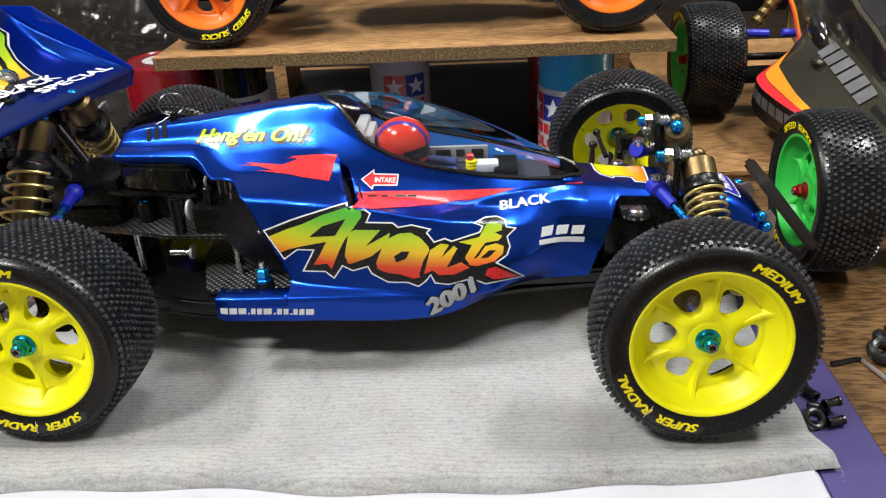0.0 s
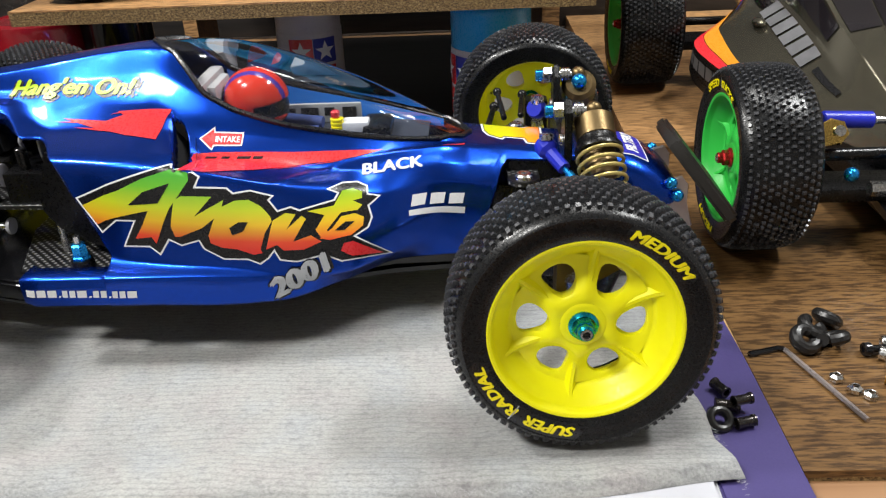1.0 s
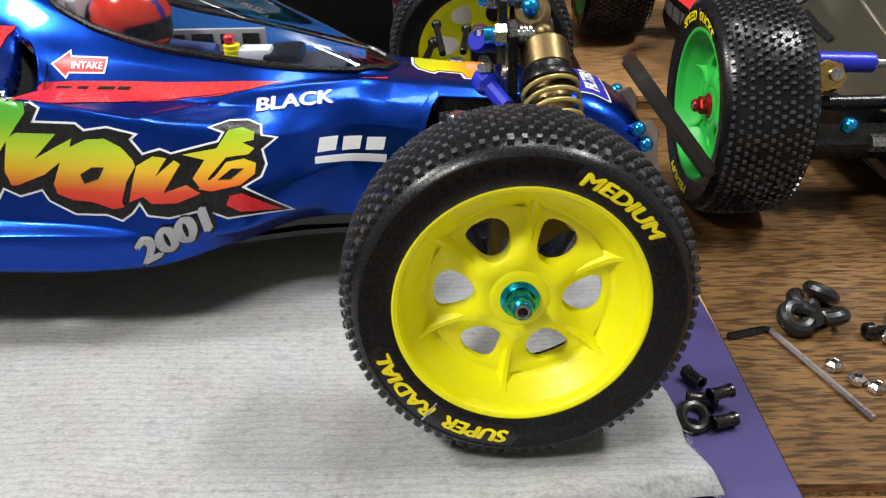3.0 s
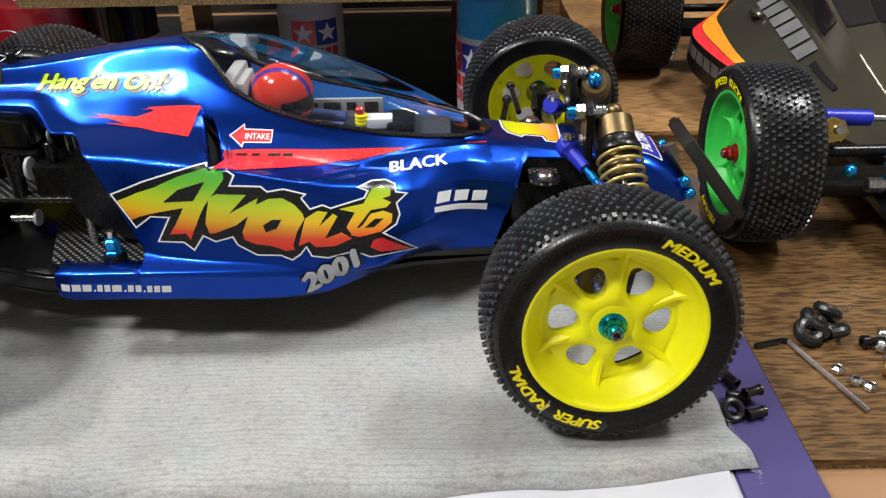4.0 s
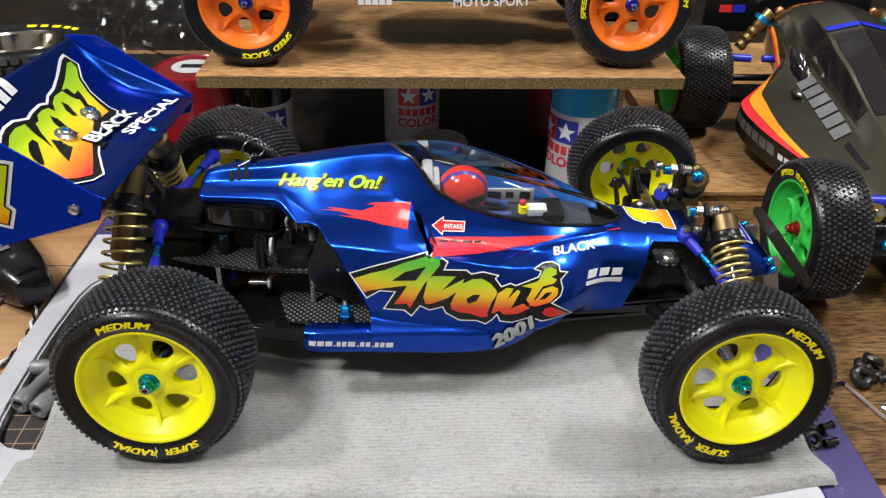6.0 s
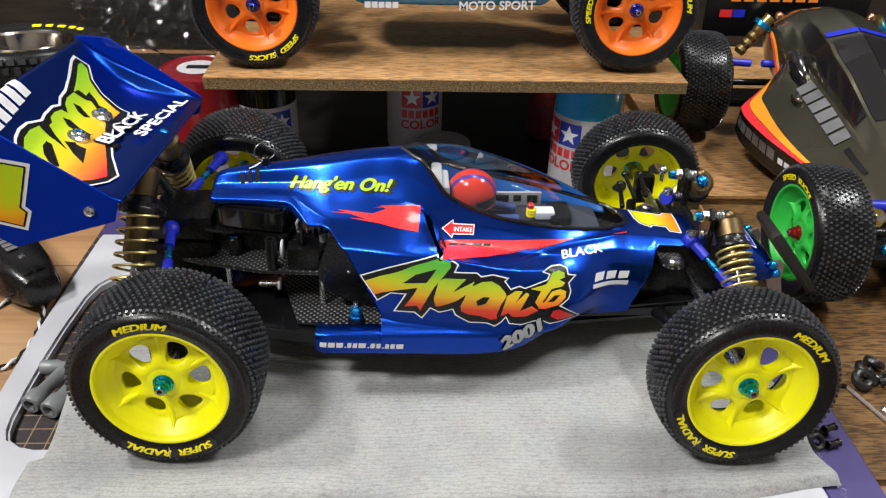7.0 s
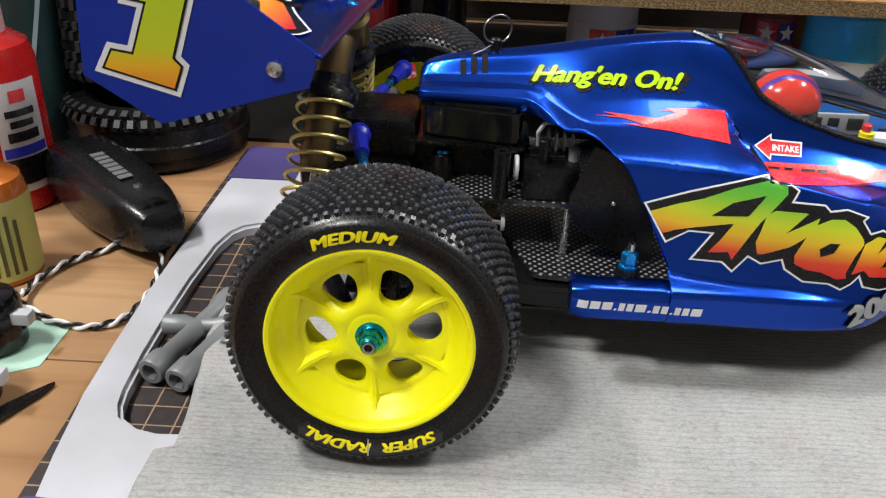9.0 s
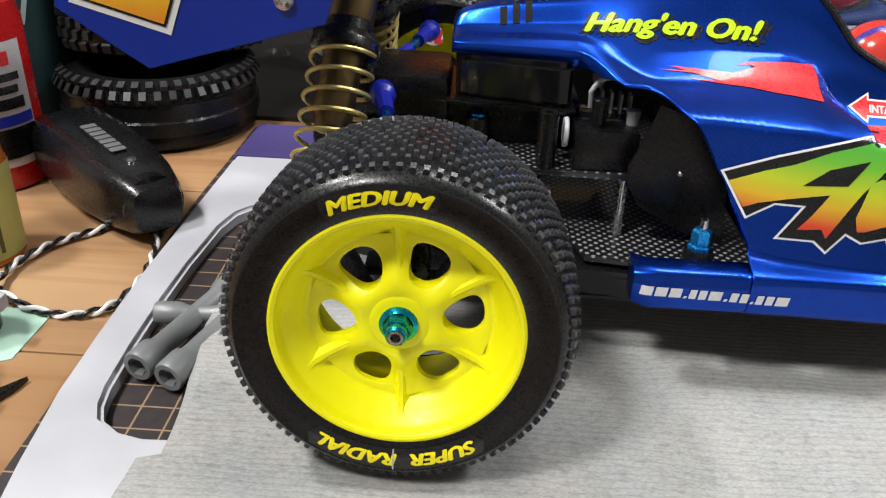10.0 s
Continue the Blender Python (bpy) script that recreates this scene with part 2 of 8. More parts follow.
def film_mat():
    """Crinkled clear film: glossy skin, pale patches painted in for bright wrinkles, the rest see-through."""
    m = glass_mat("crinkled_clear_film", (0.90, 0.91, 0.92), 0.06)
    nt = m.node_tree
    out, mx = nt.nodes["Material Output"], nt.nodes["Mix Shader"]
    wrinkle_light = nt.nodes.new("ShaderNodeBsdfDiffuse")
    wrinkle_light.inputs[0].default_value = (0.55, 0.56, 0.58, 1)
    top = nt.nodes.new("ShaderNodeMixShader")
    nt.links.new(ramp(nt, noise_tex(nt, tex_coord(nt, 1.0), 60, 5, 0.7), [(0.58, (0.0, 0.0, 0.0)), (0.80, (0.14, 0.14, 0.14))]), top.inputs[0])
    nt.links.new(mx.outputs[0], top.inputs[1])
    nt.links.new(wrinkle_light.outputs[0], top.inputs[2])
    nt.links.new(top.outputs[0], out.inputs[0])
    return m


PAINT = candy_paint("candy_blue_lacquer", BLUE)
YELLOW = plain("fluorescent_yellow_nylon", (1.0, 0.94, 0.001), 0.42, vary=0.04, size=200, rough_vary=0.06)
ORANGE = plain("orange_nylon", (0.85, 0.17, 0.01), 0.4, vary=0.05)
GREEN = plain("green_nylon", (0.03, 0.48, 0.06), 0.4, vary=0.05)
TREAD = rubber_mat("tread_rubber", 0.046, 0.28)
SIDEWALL = rubber_mat("sidewall_rubber", 0.0065, 0.29)
SIDEWALL.node_tree.nodes["Principled BSDF"].inputs["Specular IOR Level"].default_value = 0.32
INK_YELLOW = plain("yellow_print", (1.0, 0.85, 0.004), 0.45, vary=0.05)
INK_BLACK = plain("black_print", (0.006, 0.006, 0.007), 0.3, vary=0.2)
INK_WHITE = plain("white_print", (0.76, 0.77, 0.79), 0.3, vary=0.05)
INK_RED = plain("red_print", (0.62, 0.025, 0.03), 0.3, vary=0.08, coat=0.4)
INK_SILVER = plain("silver_print", (0.45, 0.47, 0.50), 0.35, metal=0.3, vary=0.1)
BLACK_PLASTIC = plain("black_plastic", (0.004, 0.004, 0.0045), 0.30, vary=0.25)
BLACK_PLASTIC.node_tree.nodes["Principled BSDF"].inputs["Specular IOR Level"].default_value = 0.35
BLACK_GLOSS = plain("black_gloss_plastic", (0.006, 0.006, 0.007), 0.12, vary=0.2, rough_vary=0.04)
BLUE_PLASTIC = plain("royal_blue_nylon", (0.012, 0.022, 0.42), 0.35, vary=0.1)
TEAL = plain("teal_anodised", (0.01, 0.36, 0.50), 0.25, metal=0.9, vary=0.1)
LIGHT_BLUE = plain("light_blue_anodised", (0.02, 0.30, 0.75), 0.25, metal=0.9, vary=0.1)
STEEL = plain("bright_steel", (0.62, 0.62, 0.62), 0.25, metal=1.0, vary=0.08)
GOLD = plain("gold_anodised", (0.17, 0.12, 0.058), 0.40, metal=1.0, vary=0.08)
GOLD_LIGHT = plain("pale_gold_spring", (0.58, 0.47, 0.17), 0.35, metal=0.7, vary=0.08)
# near black, painted for the shade inside openings
VOID = plain("hollow_shade_black", (0.003, 0.003, 0.0035), 0.95, vary=0.2)
CARBON = carbon_mat()
WHITE_PLASTIC = plain("white_plastic", (0.45, 0.455, 0.495), 0.35, vary=0.05, rough_vary=0.08)
GREY_PLASTIC = plain("grey_plastic", (0.42, 0.42, 0.42), 0.5, vary=0.06)
CLEAR = glass_mat("clear_canopy_sheet", (0.93, 0.95, 0.97))
CLEAR.node_tree.nodes["Fresnel"].inputs[0].default_value = 1.8
CLEAR.node_tree.nodes["Glossy BSDF"].inputs["Roughness"].default_value = 0.015

NUMBER = fade("number_fade_ink", [(0.0, (0.80, 0.22, 0.01)), (0.22, (0.80, 0.45, 0.01)), (0.4, (0.55, 0.62, 0.01)), (1.0, (0.45, 0.62, 0.01))])

# ---- building helpers ----
def to_object(name, bm, material, smooth=True, angle=35):
    me = bpy.data.meshes.new(name)
    bm.to_mesh(me)
    bm.free()
    for m in material if isinstance(material, (list, tuple)) else [material]:
        me.materials.append(m)
    if smooth:
        me.shade_smooth()
        me.set_sharp_from_angle(angle=radians(angle))
    return new(name, me)


def part(name, bm, material, parent, label="", m=None, smooth=True, angle=35, kind=""):
    ob = to_object(name, bm, material, smooth, angle)
    ob.parent = parent
    if m is not None:
        ob.matrix_basis = m
    return tagged(ob, label=label, kind=kind)


def thing(name, label, category, at=(0, 0, 0), group="", kind="", rz=0.0):
    ob = new(name)
    ob.empty_display_size = 0.01
    ob.matrix_basis = pose(*at, 0, 0, rz)
    return tagged(ob, label, category, group, kind)


def solo(name, bm, material, label, category, m=None, group="", kind="", smooth=True, angle=35):
    ob = to_object(name, bm, material, smooth, angle)
    if m is not None:
        ob.matrix_basis = m
    return tagged(ob, label, category, group, kind)


def xf(bm, verts, m):
    bmesh.ops.transform(bm, matrix=m, verts=verts)


def add_box(bm, size, at=(0, 0, 0), m=None, bevel=0.0, seg=2):
    r = bmesh.ops.create_cube(bm, size=1.0)
    vs = r["verts"]
    xf(bm, vs, Matrix.Diagonal((*size, 1)))
    if bevel:
        es = list({e for v in vs for e in v.link_edges})
        r = bmesh.ops.bevel(bm, geom=es, offset=bevel, segments=seg, affect="EDGES", profile=0.6)
        vs = list({v for f in r["faces"] for v in f.verts} | {v for v in vs if v.is_valid})
        vs = list({v for v0 in vs for f in v0.link_faces for v in f.verts})
    xf(bm, vs, (Matrix.Identity(4) if m is None else m) @ Matrix.Translation(at))
    return vs


def box(size, at=(0, 0, 0), m=None, bevel=0.0, seg=2):
    bm = bmesh.new()
    add_box(bm, size, at, m, bevel, seg)
    return bm


def add_lathe(bm, profile, seg=48, m=None, close=False, phase=0.0):
    """Turns (radius, height) pairs round the z axis. close joins the last pair to the first."""
    rings = []
    for r, z in profile:
        if r < 1e-7:
            rings.append([bm.verts.new((0, 0, z))])
        else:
            rings.append([bm.verts.new((r * math.cos(phase + 2 * math.pi * i / seg), r * math.sin(phase + 2 * math.pi * i / seg), z)) for i in range(seg)])
    pairs = list(zip(rings, rings[1:])) + ([(rings[-1], rings[0])] if close else [])
    for a, b in pairs:
        for i in range(seg):
            j = (i + 1) % seg
            if len(a) == 1 and len(b) == 1:
                continue
            if len(a) == 1:
                bm.faces.new((a[0], b[j], b[i]))
            elif len(b) == 1:
                bm.faces.new((a[i], a[j], b[0]))
            else:
                bm.faces.new((a[i], a[j], b[j], b[i]))
    vs = [v for r in rings for v in r]
    if m is not None:
        xf(bm, vs, m)
    return vs


def lathe(profile, seg=48, m=None, close=False, phase=0.0):
    bm = bmesh.new()
    add_lathe(bm, profile, seg, m, close, phase)
    bmesh.ops.recalc_face_normals(bm, faces=bm.faces)
    return bm


def between(a, b):
    """Pose that carries the z axis from a to b."""
    a, b = Vector(a), Vector(b)
    return Matrix.Translation(a) @ (b - a).to_track_quat("Z", "Y").to_matrix().to_4x4()


def add_rod(bm, a, b, r, seg=16, r2=None, soft=0.0):
    n = (Vector(b) - Vector(a)).length
    r2 = r if r2 is None else r2
    prof = [(0, 0), (r - soft, 0), (r, soft), (r2, n - soft), (r2 - soft, n), (0, n)] if soft else [(0, 0), (r, 0), (r2, n), (0, n)]
    return add_lathe(bm, prof, seg, between(a, b))


def rod(a, b, r, seg=16, r2=None, soft=0.0):
    bm = bmesh.new()
    add_rod(bm, a, b, r, seg, r2, soft)
    bmesh.ops.recalc_face_normals(bm, faces=bm.faces)
    return bm


def add_ball(bm, at, r, u=14, v=10, scale=(1, 1, 1)):
    return bmesh.ops.create_uvsphere(bm, u_segments=u, v_segments=v, radius=r, matrix=Matrix.Translation(at) @ Matrix.Diagonal((*scale, 1)))["verts"]


def add_tube(bm, pts, r, seg=8, closed=False):
    """A round wire along points."""
    pts = [Vector(p) for p in pts]
    rings, n = [], len(pts)
    ref = Vector((0.13, 0.31, 0.94)).normalized()
    for i, p in enumerate(pts):
        t = (pts[(i + 1) % n] - pts[i - 1]) if closed else (pts[min(i + 1, n - 1)] - pts[max(i - 1, 0)])
        t.normalize()
        u = ref.cross(t)
        u = u.normalized() if u.length > 1e-4 else Vector((1, 0, 0))
        w = t.cross(u)
        rings.append([bm.verts.new(p + r * (math.cos(2 * math.pi * k / seg) * u + math.sin(2 * math.pi * k / seg) * w)) for k in range(seg)])
    for i in range(n if closed else n - 1):
        a, b = rings[i], rings[(i + 1) % n]
        for k in range(seg):
            bm.faces.new((a[k], a[(k + 1) % seg], b[(k + 1) % seg], b[k]))
    if not closed:
        bm.faces.new(rings[0][::-1])
        bm.faces.new(rings[-1])
    return bm


def tube(pts, r, seg=8, closed=False):
    bm = bmesh.new()
    add_tube(bm, pts, r, seg, closed)
    bmesh.ops.recalc_face_normals(bm, faces=bm.faces)
    return bm


def add_slab(bm, outline, depth, m=None, bevel=0.0):
    """A plate cut to an outline in its own xy plane, depth thick along z."""
    lo = [bm.verts.new((x, y, 0)) for x, y in outline]
    hi = [bm.verts.new((x, y, depth)) for x, y in outline]
    n = len(outline)
    fl, fh = bm.faces.new(lo[::-1]), bm.faces.new(hi)
    sides = [bm.faces.new((lo[i], lo[(i + 1) % n], hi[(i + 1) % n], hi[i])) for i in range(n)]
    vs = lo + hi
    if bevel:
        r = bmesh.ops.bevel(bm, geom=list(fh.edges) + list(fl.edges), offset=bevel, segments=2, affect="EDGES")
        vs = list({v for f in bm.faces if f.is_valid for v in f.verts}) if len(bm.faces) < 4000 else vs
    if m is not None:
        xf(bm, vs, m)
    return vs


def slab(outline, depth, m=None, bevel=0.0):
    bm = bmesh.new()
    add_slab(bm, outline, depth, m, bevel)
    bmesh.ops.recalc_face_normals(bm, faces=bm.faces)
    return bm


def rounded(w, h, r, n=5, cx=0.0, cy=0.0):
    """Outline of a rectangle with round corners."""
    out = []
    for k, (sx, sy) in enumerate(((1, 1), (-1, 1), (-1, -1), (1, -1))):
        for i in range(n + 1):
            a = math.pi / 2 * (k + i / n)
            out.append((cx + sx * (w / 2 - r) + r * math.cos(a), cy + sy * (h / 2 - r) + r * math.sin(a)))
    return out


def text_bm(words, size, shear=0.0, bold=0.0, space=1.0, align="CENTER"):
    """The built-in letters as a flat sheet in the xy plane, centred on its middle."""
    cu = bpy.data.curves.new("letters", "FONT")
    cu.body, cu.size, cu.shear, cu.offset, cu.space_character, cu.align_x = words, size, shear, bold, space, align
    cu.resolution_u = 3
    ob = new("letters", cu)
    dg = bpy.context.evaluated_depsgraph_get()
    me = bpy.data.meshes.new_from_object(ob.evaluated_get(dg))
    bpy.data.objects.remove(ob)
    bm = bmesh.new()
    bm.from_mesh(me)
    bpy.data.meshes.remove(me)
    bpy.data.curves.remove(cu)
    ys = [v.co.y for v in bm.verts]
    mid = (min(ys) + max(ys)) / 2
    for v in bm.verts:
        v.co.y -= mid
    return bm


def outline_bm(pts, m=None):
    bm = bmesh.new()
    f = bm.faces.new([bm.verts.new((x, y, 0)) for x, y in pts])
    bmesh.ops.triangulate(bm, faces=[f])
    if m is not None:
        xf(bm, bm.verts[:], m)
    return bm


def cut_grid(bm, step, axes=(0, 1)):
    """Cuts a flat sheet on a grid so that it can follow a curved one."""
    for ax in axes:
        lo, hi = min(v.co[ax] for v in bm.verts), max(v.co[ax] for v in bm.verts)
        k = math.ceil(lo / step)
        while k * step < hi:
            co, no = Vector((0, 0, 0)), Vector((0, 0, 0))
            co[ax], no[ax] = k * step, 1
            bmesh.ops.bisect_plane(bm, geom=bm.verts[:] + bm.edges[:] + bm.faces[:], plane_co=co, plane_no=no, dist=1e-7)
            k += 1


def drape(bm, tree, place, way, lift):
    """Lays a flat sheet, carried by place, onto the surface in tree along way, lift above it."""
    way = Vector(way).normalized()
    for v in bm.verts:
        p = place @ v.co
        hit, nrm, _, _ = tree.ray_cast(p - way * 0.2, way)
        if hit is None:
            hit, nrm, _, _ = tree.find_nearest(p)
        if nrm.dot(way) > 0:
            nrm = -nrm
        v.co = hit + nrm * lift
    return bm

# ---- the room and the desk ----
WALL = plain("pale_wall_paint", (0.72, 0.70, 0.67), 0.85, vary=0.05, size=20)
CEIL = plain("white_ceiling_paint", (0.68, 0.68, 0.66), 0.9, vary=0.03, size=20)
FLOOR = wood_mat("room_floor_boards", (0.018, 0.017, 0.017), (0.036, 0.034, 0.034), "X", 0.2)
PINE = pine_mat()
OAK = oak_mat("oak_laminate", (0.115, 0.062, 0.023), (0.185, 0.105, 0.042), 0.7)
OAK_SHELF = oak_mat("oak_shelf_veneer", (0.305, 0.165, 0.068), (0.51, 0.295, 0.132), 0.6)
DARK_WOOD = wood_mat("shaded_dark_board", (0.006, 0.005, 0.0045), (0.016, 0.0125, 0.011), "X", 0.8, 0.5)
CHIP = chipboard_mat()
NAVY = plain("navy_plastic", (0.055, 0.042, 0.155), 0.45, vary=0.06)
KNIT = knit_mat()
MATP = grid_mat_material()


def setting(name, bm, material, label, category):
    return solo(name, bm, material, label, category, kind="structure", smooth=False)


setting("floor", box((4.2, 4.2, 0.1), (0, 0, -0.80)), FLOOR, "brown wooden floor boards of the room", "floor")
setting("ceiling", box((4.2, 4.2, 0.1), (0, 0, 1.85)), CEIL, "plain white painted room ceiling", "ceiling")
setting("wall_north", box((4.2, 0.1, 2.55), (0, 2.05, 0.525)), WALL, "plain pale painted room wall", "wall")
setting("wall_south", box((4.2, 0.1, 2.55), (0, -2.05, 0.525)), WALL, "plain pale painted room wall", "wall")
setting("wall_east", box((0.1, 4.0, 2.55), (2.05, 0, 0.525)), WALL, "plain pale painted room wall", "wall")
setting("wall_west", box((0.1, 4.0, 2.55), (-2.05, 0, 0.525)), WALL, "plain pale painted room wall", "wall")

# pine work bench: the top is made of glued planks, with legs below
bench = thing("work_bench", "pale pine work bench with glued plank top", "bench", (0.0, 0.2, -0.75))
y0 = -0.31
for i, w in enumerate((0.05, 0.115, 0.13, 0.12, 0.135, 0.125, 0.14)):
    part("plank", box((2.0, w - 0.0006, 0.03), (0, y0 + w / 2, 0.7225), bevel=0.001), PINE, bench)
    y0 += w
for sx in (-0.9, 0.9):
    for yy in (-0.24, 0.4):
        part("leg", box((0.07, 0.07, 0.7075), (sx, yy, 0.35375), bevel=0.004), PINE, bench)

# oak boards to the right, one higher than the other
lower_board = thing("oak_board", "brown oak laminate board with a pale cut edge", "board", (0.66, 0.127, -0.0125))
part("board_top", box((0.646, 0.279, 0.003), (0, 0, 0.003)), OAK, lower_board)
part("board_core", box((0.646, 0.279, 0.0015), (0, 0, 0.00075)), CHIP, lower_board)
part("edge_strip", box((0.0014, 0.279, 0.0043), (-0.3237, 0, 0.00215), bevel=0.0004), plain("pale_edge_strip", (0.42, 0.27, 0.11), 0.5, vary=0.2), lower_board, "thin pale edging strip")
upper_board = thing("oak_board", "raised brown oak laminate board behind the lower one", "board", (0.63, 0.46, -0.0125))
part("board_top", box((0.60, 0.39, 0.003), (0, 0, 0.011)), OAK_SHELF, upper_board)
part("board_core", box((0.60, 0.389, 0.0095), (0, 0, 0.00475)), OAK, upper_board)

# dark board and panel below the shelf, coloured near black for the shade there
setting("floor_panel", box((0.62, 0.33, 0.0025), (0.01, 0.45, -0.01125)), DARK_WOOD, "dark board under the shelf, its shade put into the colour", "board")
setting("back_panel", box((1.9, 0.012, 0.9), (0.1, 0.64, 0.44)), DARK_WOOD, "dark panel behind the shelf, its shade put into the colour", "panel")

shelf = thing("display_shelf", "low chipboard display shelf with oak veneer and raw edge", "shelf", (0.1375, 0.42, -0.0100))
part("shelf_board", box((0.331, 0.34, 0.0075), (0, 0, 0.10125)), CHIP, shelf, "raw chipboard core of the shelf")
part("veneer", box((0.3312, 0.3402, 0.0008), (0, 0, 0.1054)), OAK_SHELF, shelf, "brown oak veneer on the shelf top")
part("side_panel", box((0.012, 0.20, 0.0975), (0.152, 0.05, 0.04875)), OAK_SHELF, shelf)
part("side_panel", box((0.012, 0.06, 0.0975), (-0.152, 0.12, 0.04875)), OAK_SHELF, shelf)

# dark cutting mat, white work tray with a slot, navy corners
solo("cutting_mat", slab([(-0.105, -0.08), (0.30, -0.08), (0.30, 0.27), (-0.1075, 0.27), (-0.1100, 0.17), (-0.1080, 0.06)], 0.0012, pose(0, 0, -0.0125)), MATP,
              "dark brown cutting mat with thin tan grid lines", "cutting mat", smooth=False)

TRAY_Z0, TRAY_Z1 = -0.0112, -0.0058


def tray_bm():
    """White plastic board with a rounded grip slot near its left end."""
    bm = bmesh.new()
    outer = [(0.308, -0.06), (0.308, 0.245)] + [(-0.090, 0.245), (-0.1000, 0.237), (-0.1030, 0.22), (-0.1048, 0.155), (-0.1062, 0.10), (-0.1058, 0.06), (-0.1048, 0.03),
             (-0.1015, 0.0), (-0.097, -0.03), (-0.092, -0.05), (-0.085, -0.06)]
    slot = [(-0.0860, 0.0180), (-0.0885, 0.0240), (-0.0898, 0.0320), (-0.0908, 0.0540), (-0.0910, 0.0820), (-0.0903, 0.1070), (-0.0878, 0.1390), (-0.0845, 0.1520), (-0.0800, 0.1580), (-0.0740, 0.1610),
            (-0.0560, 0.1620), (-0.0500, 0.1560), (-0.0500, 0.0220), (-0.0560, 0.0140), (-0.0640, 0.0118), (-0.0720, 0.0115), (-0.0800, 0.0135)]
    loops = []
    for pts in (outer, slot):
        vs = [bm.verts.new((x, y, TRAY_Z1)) for x, y in pts]
        loops.append([bm.edges.new((vs[i], vs[(i + 1) % len(vs)])) for i in range(len(vs))])
    bmesh.ops.triangle_fill(bm, edges=loops[0] + loops[1], use_beauty=True)
    top = bm.faces[:]
    r = bmesh.ops.extrude_face_region(bm, geom=top)
    for v in [g for g in r["geom"] if isinstance(g, bmesh.types.BMVert)]:
        v.co.z = TRAY_Z0
    bmesh.ops.recalc_face_normals(bm, faces=bm.faces)
    rim = [e for e in bm.edges if all(abs(v.co.z - TRAY_Z1) < 1e-6 for v in e.verts) and any(abs(f.normal.z) < 0.3 for f in e.link_faces)]
    bmesh.ops.bevel(bm, geom=rim, offset=0.0016, segments=3, affect="EDGES")
    return bm


tray = thing("work_tray", "white plastic work tray with a grip slot and navy ends", "tray", (0, 0, TRAY_Z0))
part("tray_board", tray_bm(), WHITE_PLASTIC, tray, m=pose(0, 0, -TRAY_Z0), angle=40)
part("end_grip", slab([(0.3085, -0.075), (0.337, -0.075), (0.3365, 0.05), (0.331, 0.25), (0.3085, 0.25)], 0.0036, bevel=0.0008), NAVY, tray, "navy plastic end strip")
part("corner_grip", slab([(-0.112, -0.060), (-0.060, -0.060), (-0.060, -0.0225), (-0.100, -0.0195), (-0.104, -0.022)], 0.0065, bevel=0.001), NAVY, tray, "navy plastic corner strip")
part("corner_grip", slab([(-0.1035, 0.213), (-0.066, 0.213), (-0.066, 0.26), (-0.1025, 0.26)], 0.0062, bevel=0.001), NAVY, tray, "navy plastic corner strip")


def cloth_bm():
    """A folded rib-knit towel: a soft-edged mat with low waves."""
    bm = bmesh.new()
    nx, ny, nr = 150, 96, 5

    def left(v):
        y = -0.028 + v * 0.235
        return -0.060 - 0.010 * math.exp(-((y - 0.055) / 0.06) ** 2) + 0.006 * math.sin(y * 60) * 0.4 - (0.006 if y < 0 else 0)

    def z_at(x, y):
        z = 0.0009 * noise.noise((x * 14, y * 22, 3.1)) + 0.0005 * noise.noise((x * 45, y * 60, 7.7))
        z += 0.0020 * math.exp(-((x - 0.300) / 0.012) ** 2) * (0.5 + noise.noise((1.0, y * 30, 0.5)))
        z += 0.0015 * math.exp(-((y + 0.018) / 0.008) ** 2)
        for wx, wy in ((0.0, 0.02), (0.265, 0.01), (0.0, 0.205), (0.265, 0.212)):
            z *= 1 - 0.95 * math.exp(-(((x - wx) / 0.03) ** 2 + ((y - wy) / 0.03) ** 2))
        return z - 0.0006

    grid = []
    for j in range(ny + 1):
        v = j / ny
        row = []
        for i in range(nx + 1):
            u = i / nx
            y = -0.029 + v * 0.236
            xl, xr = left(v), 0.316 - 0.006 * min(1, max(0, (y + 0.03) / 0.05)) + 0.0012 * math.sin(y * 190)
            x = xl + u * (xr - xl)
            yy = y + (1 - v) ** 3 * (0.002 * math.sin(x * 31) + 0.0012 * math.sin(x * 83 + 1)) - (0.0 if x < 0.25 else (x - 0.25) * -0.16 * (1 - v) ** 3)
            d = min((x - xl), (xr - x), (v * 0.236), (1 - v) * 0.236)
            rim = min(1.0, d / 0.0045)
            top = z_at(x, yy)
            z = -0.0056 + (top + 0.0056) * math.sqrt(max(0.0, 1 - (1 - rim) ** 2))
            row.append(bm.verts.new((x, yy, z)))
        grid.append(row)
    for j in range(ny):
        for i in range(nx):
            bm.faces.new((grid[j][i], grid[j][i + 1], grid[j + 1][i + 1], grid[j + 1][i]))
    return bm


cloth = solo("folded_cloth", cloth_bm(), KNIT, "light grey heathered rib knit cloth folded on the tray", "cloth", angle=80)


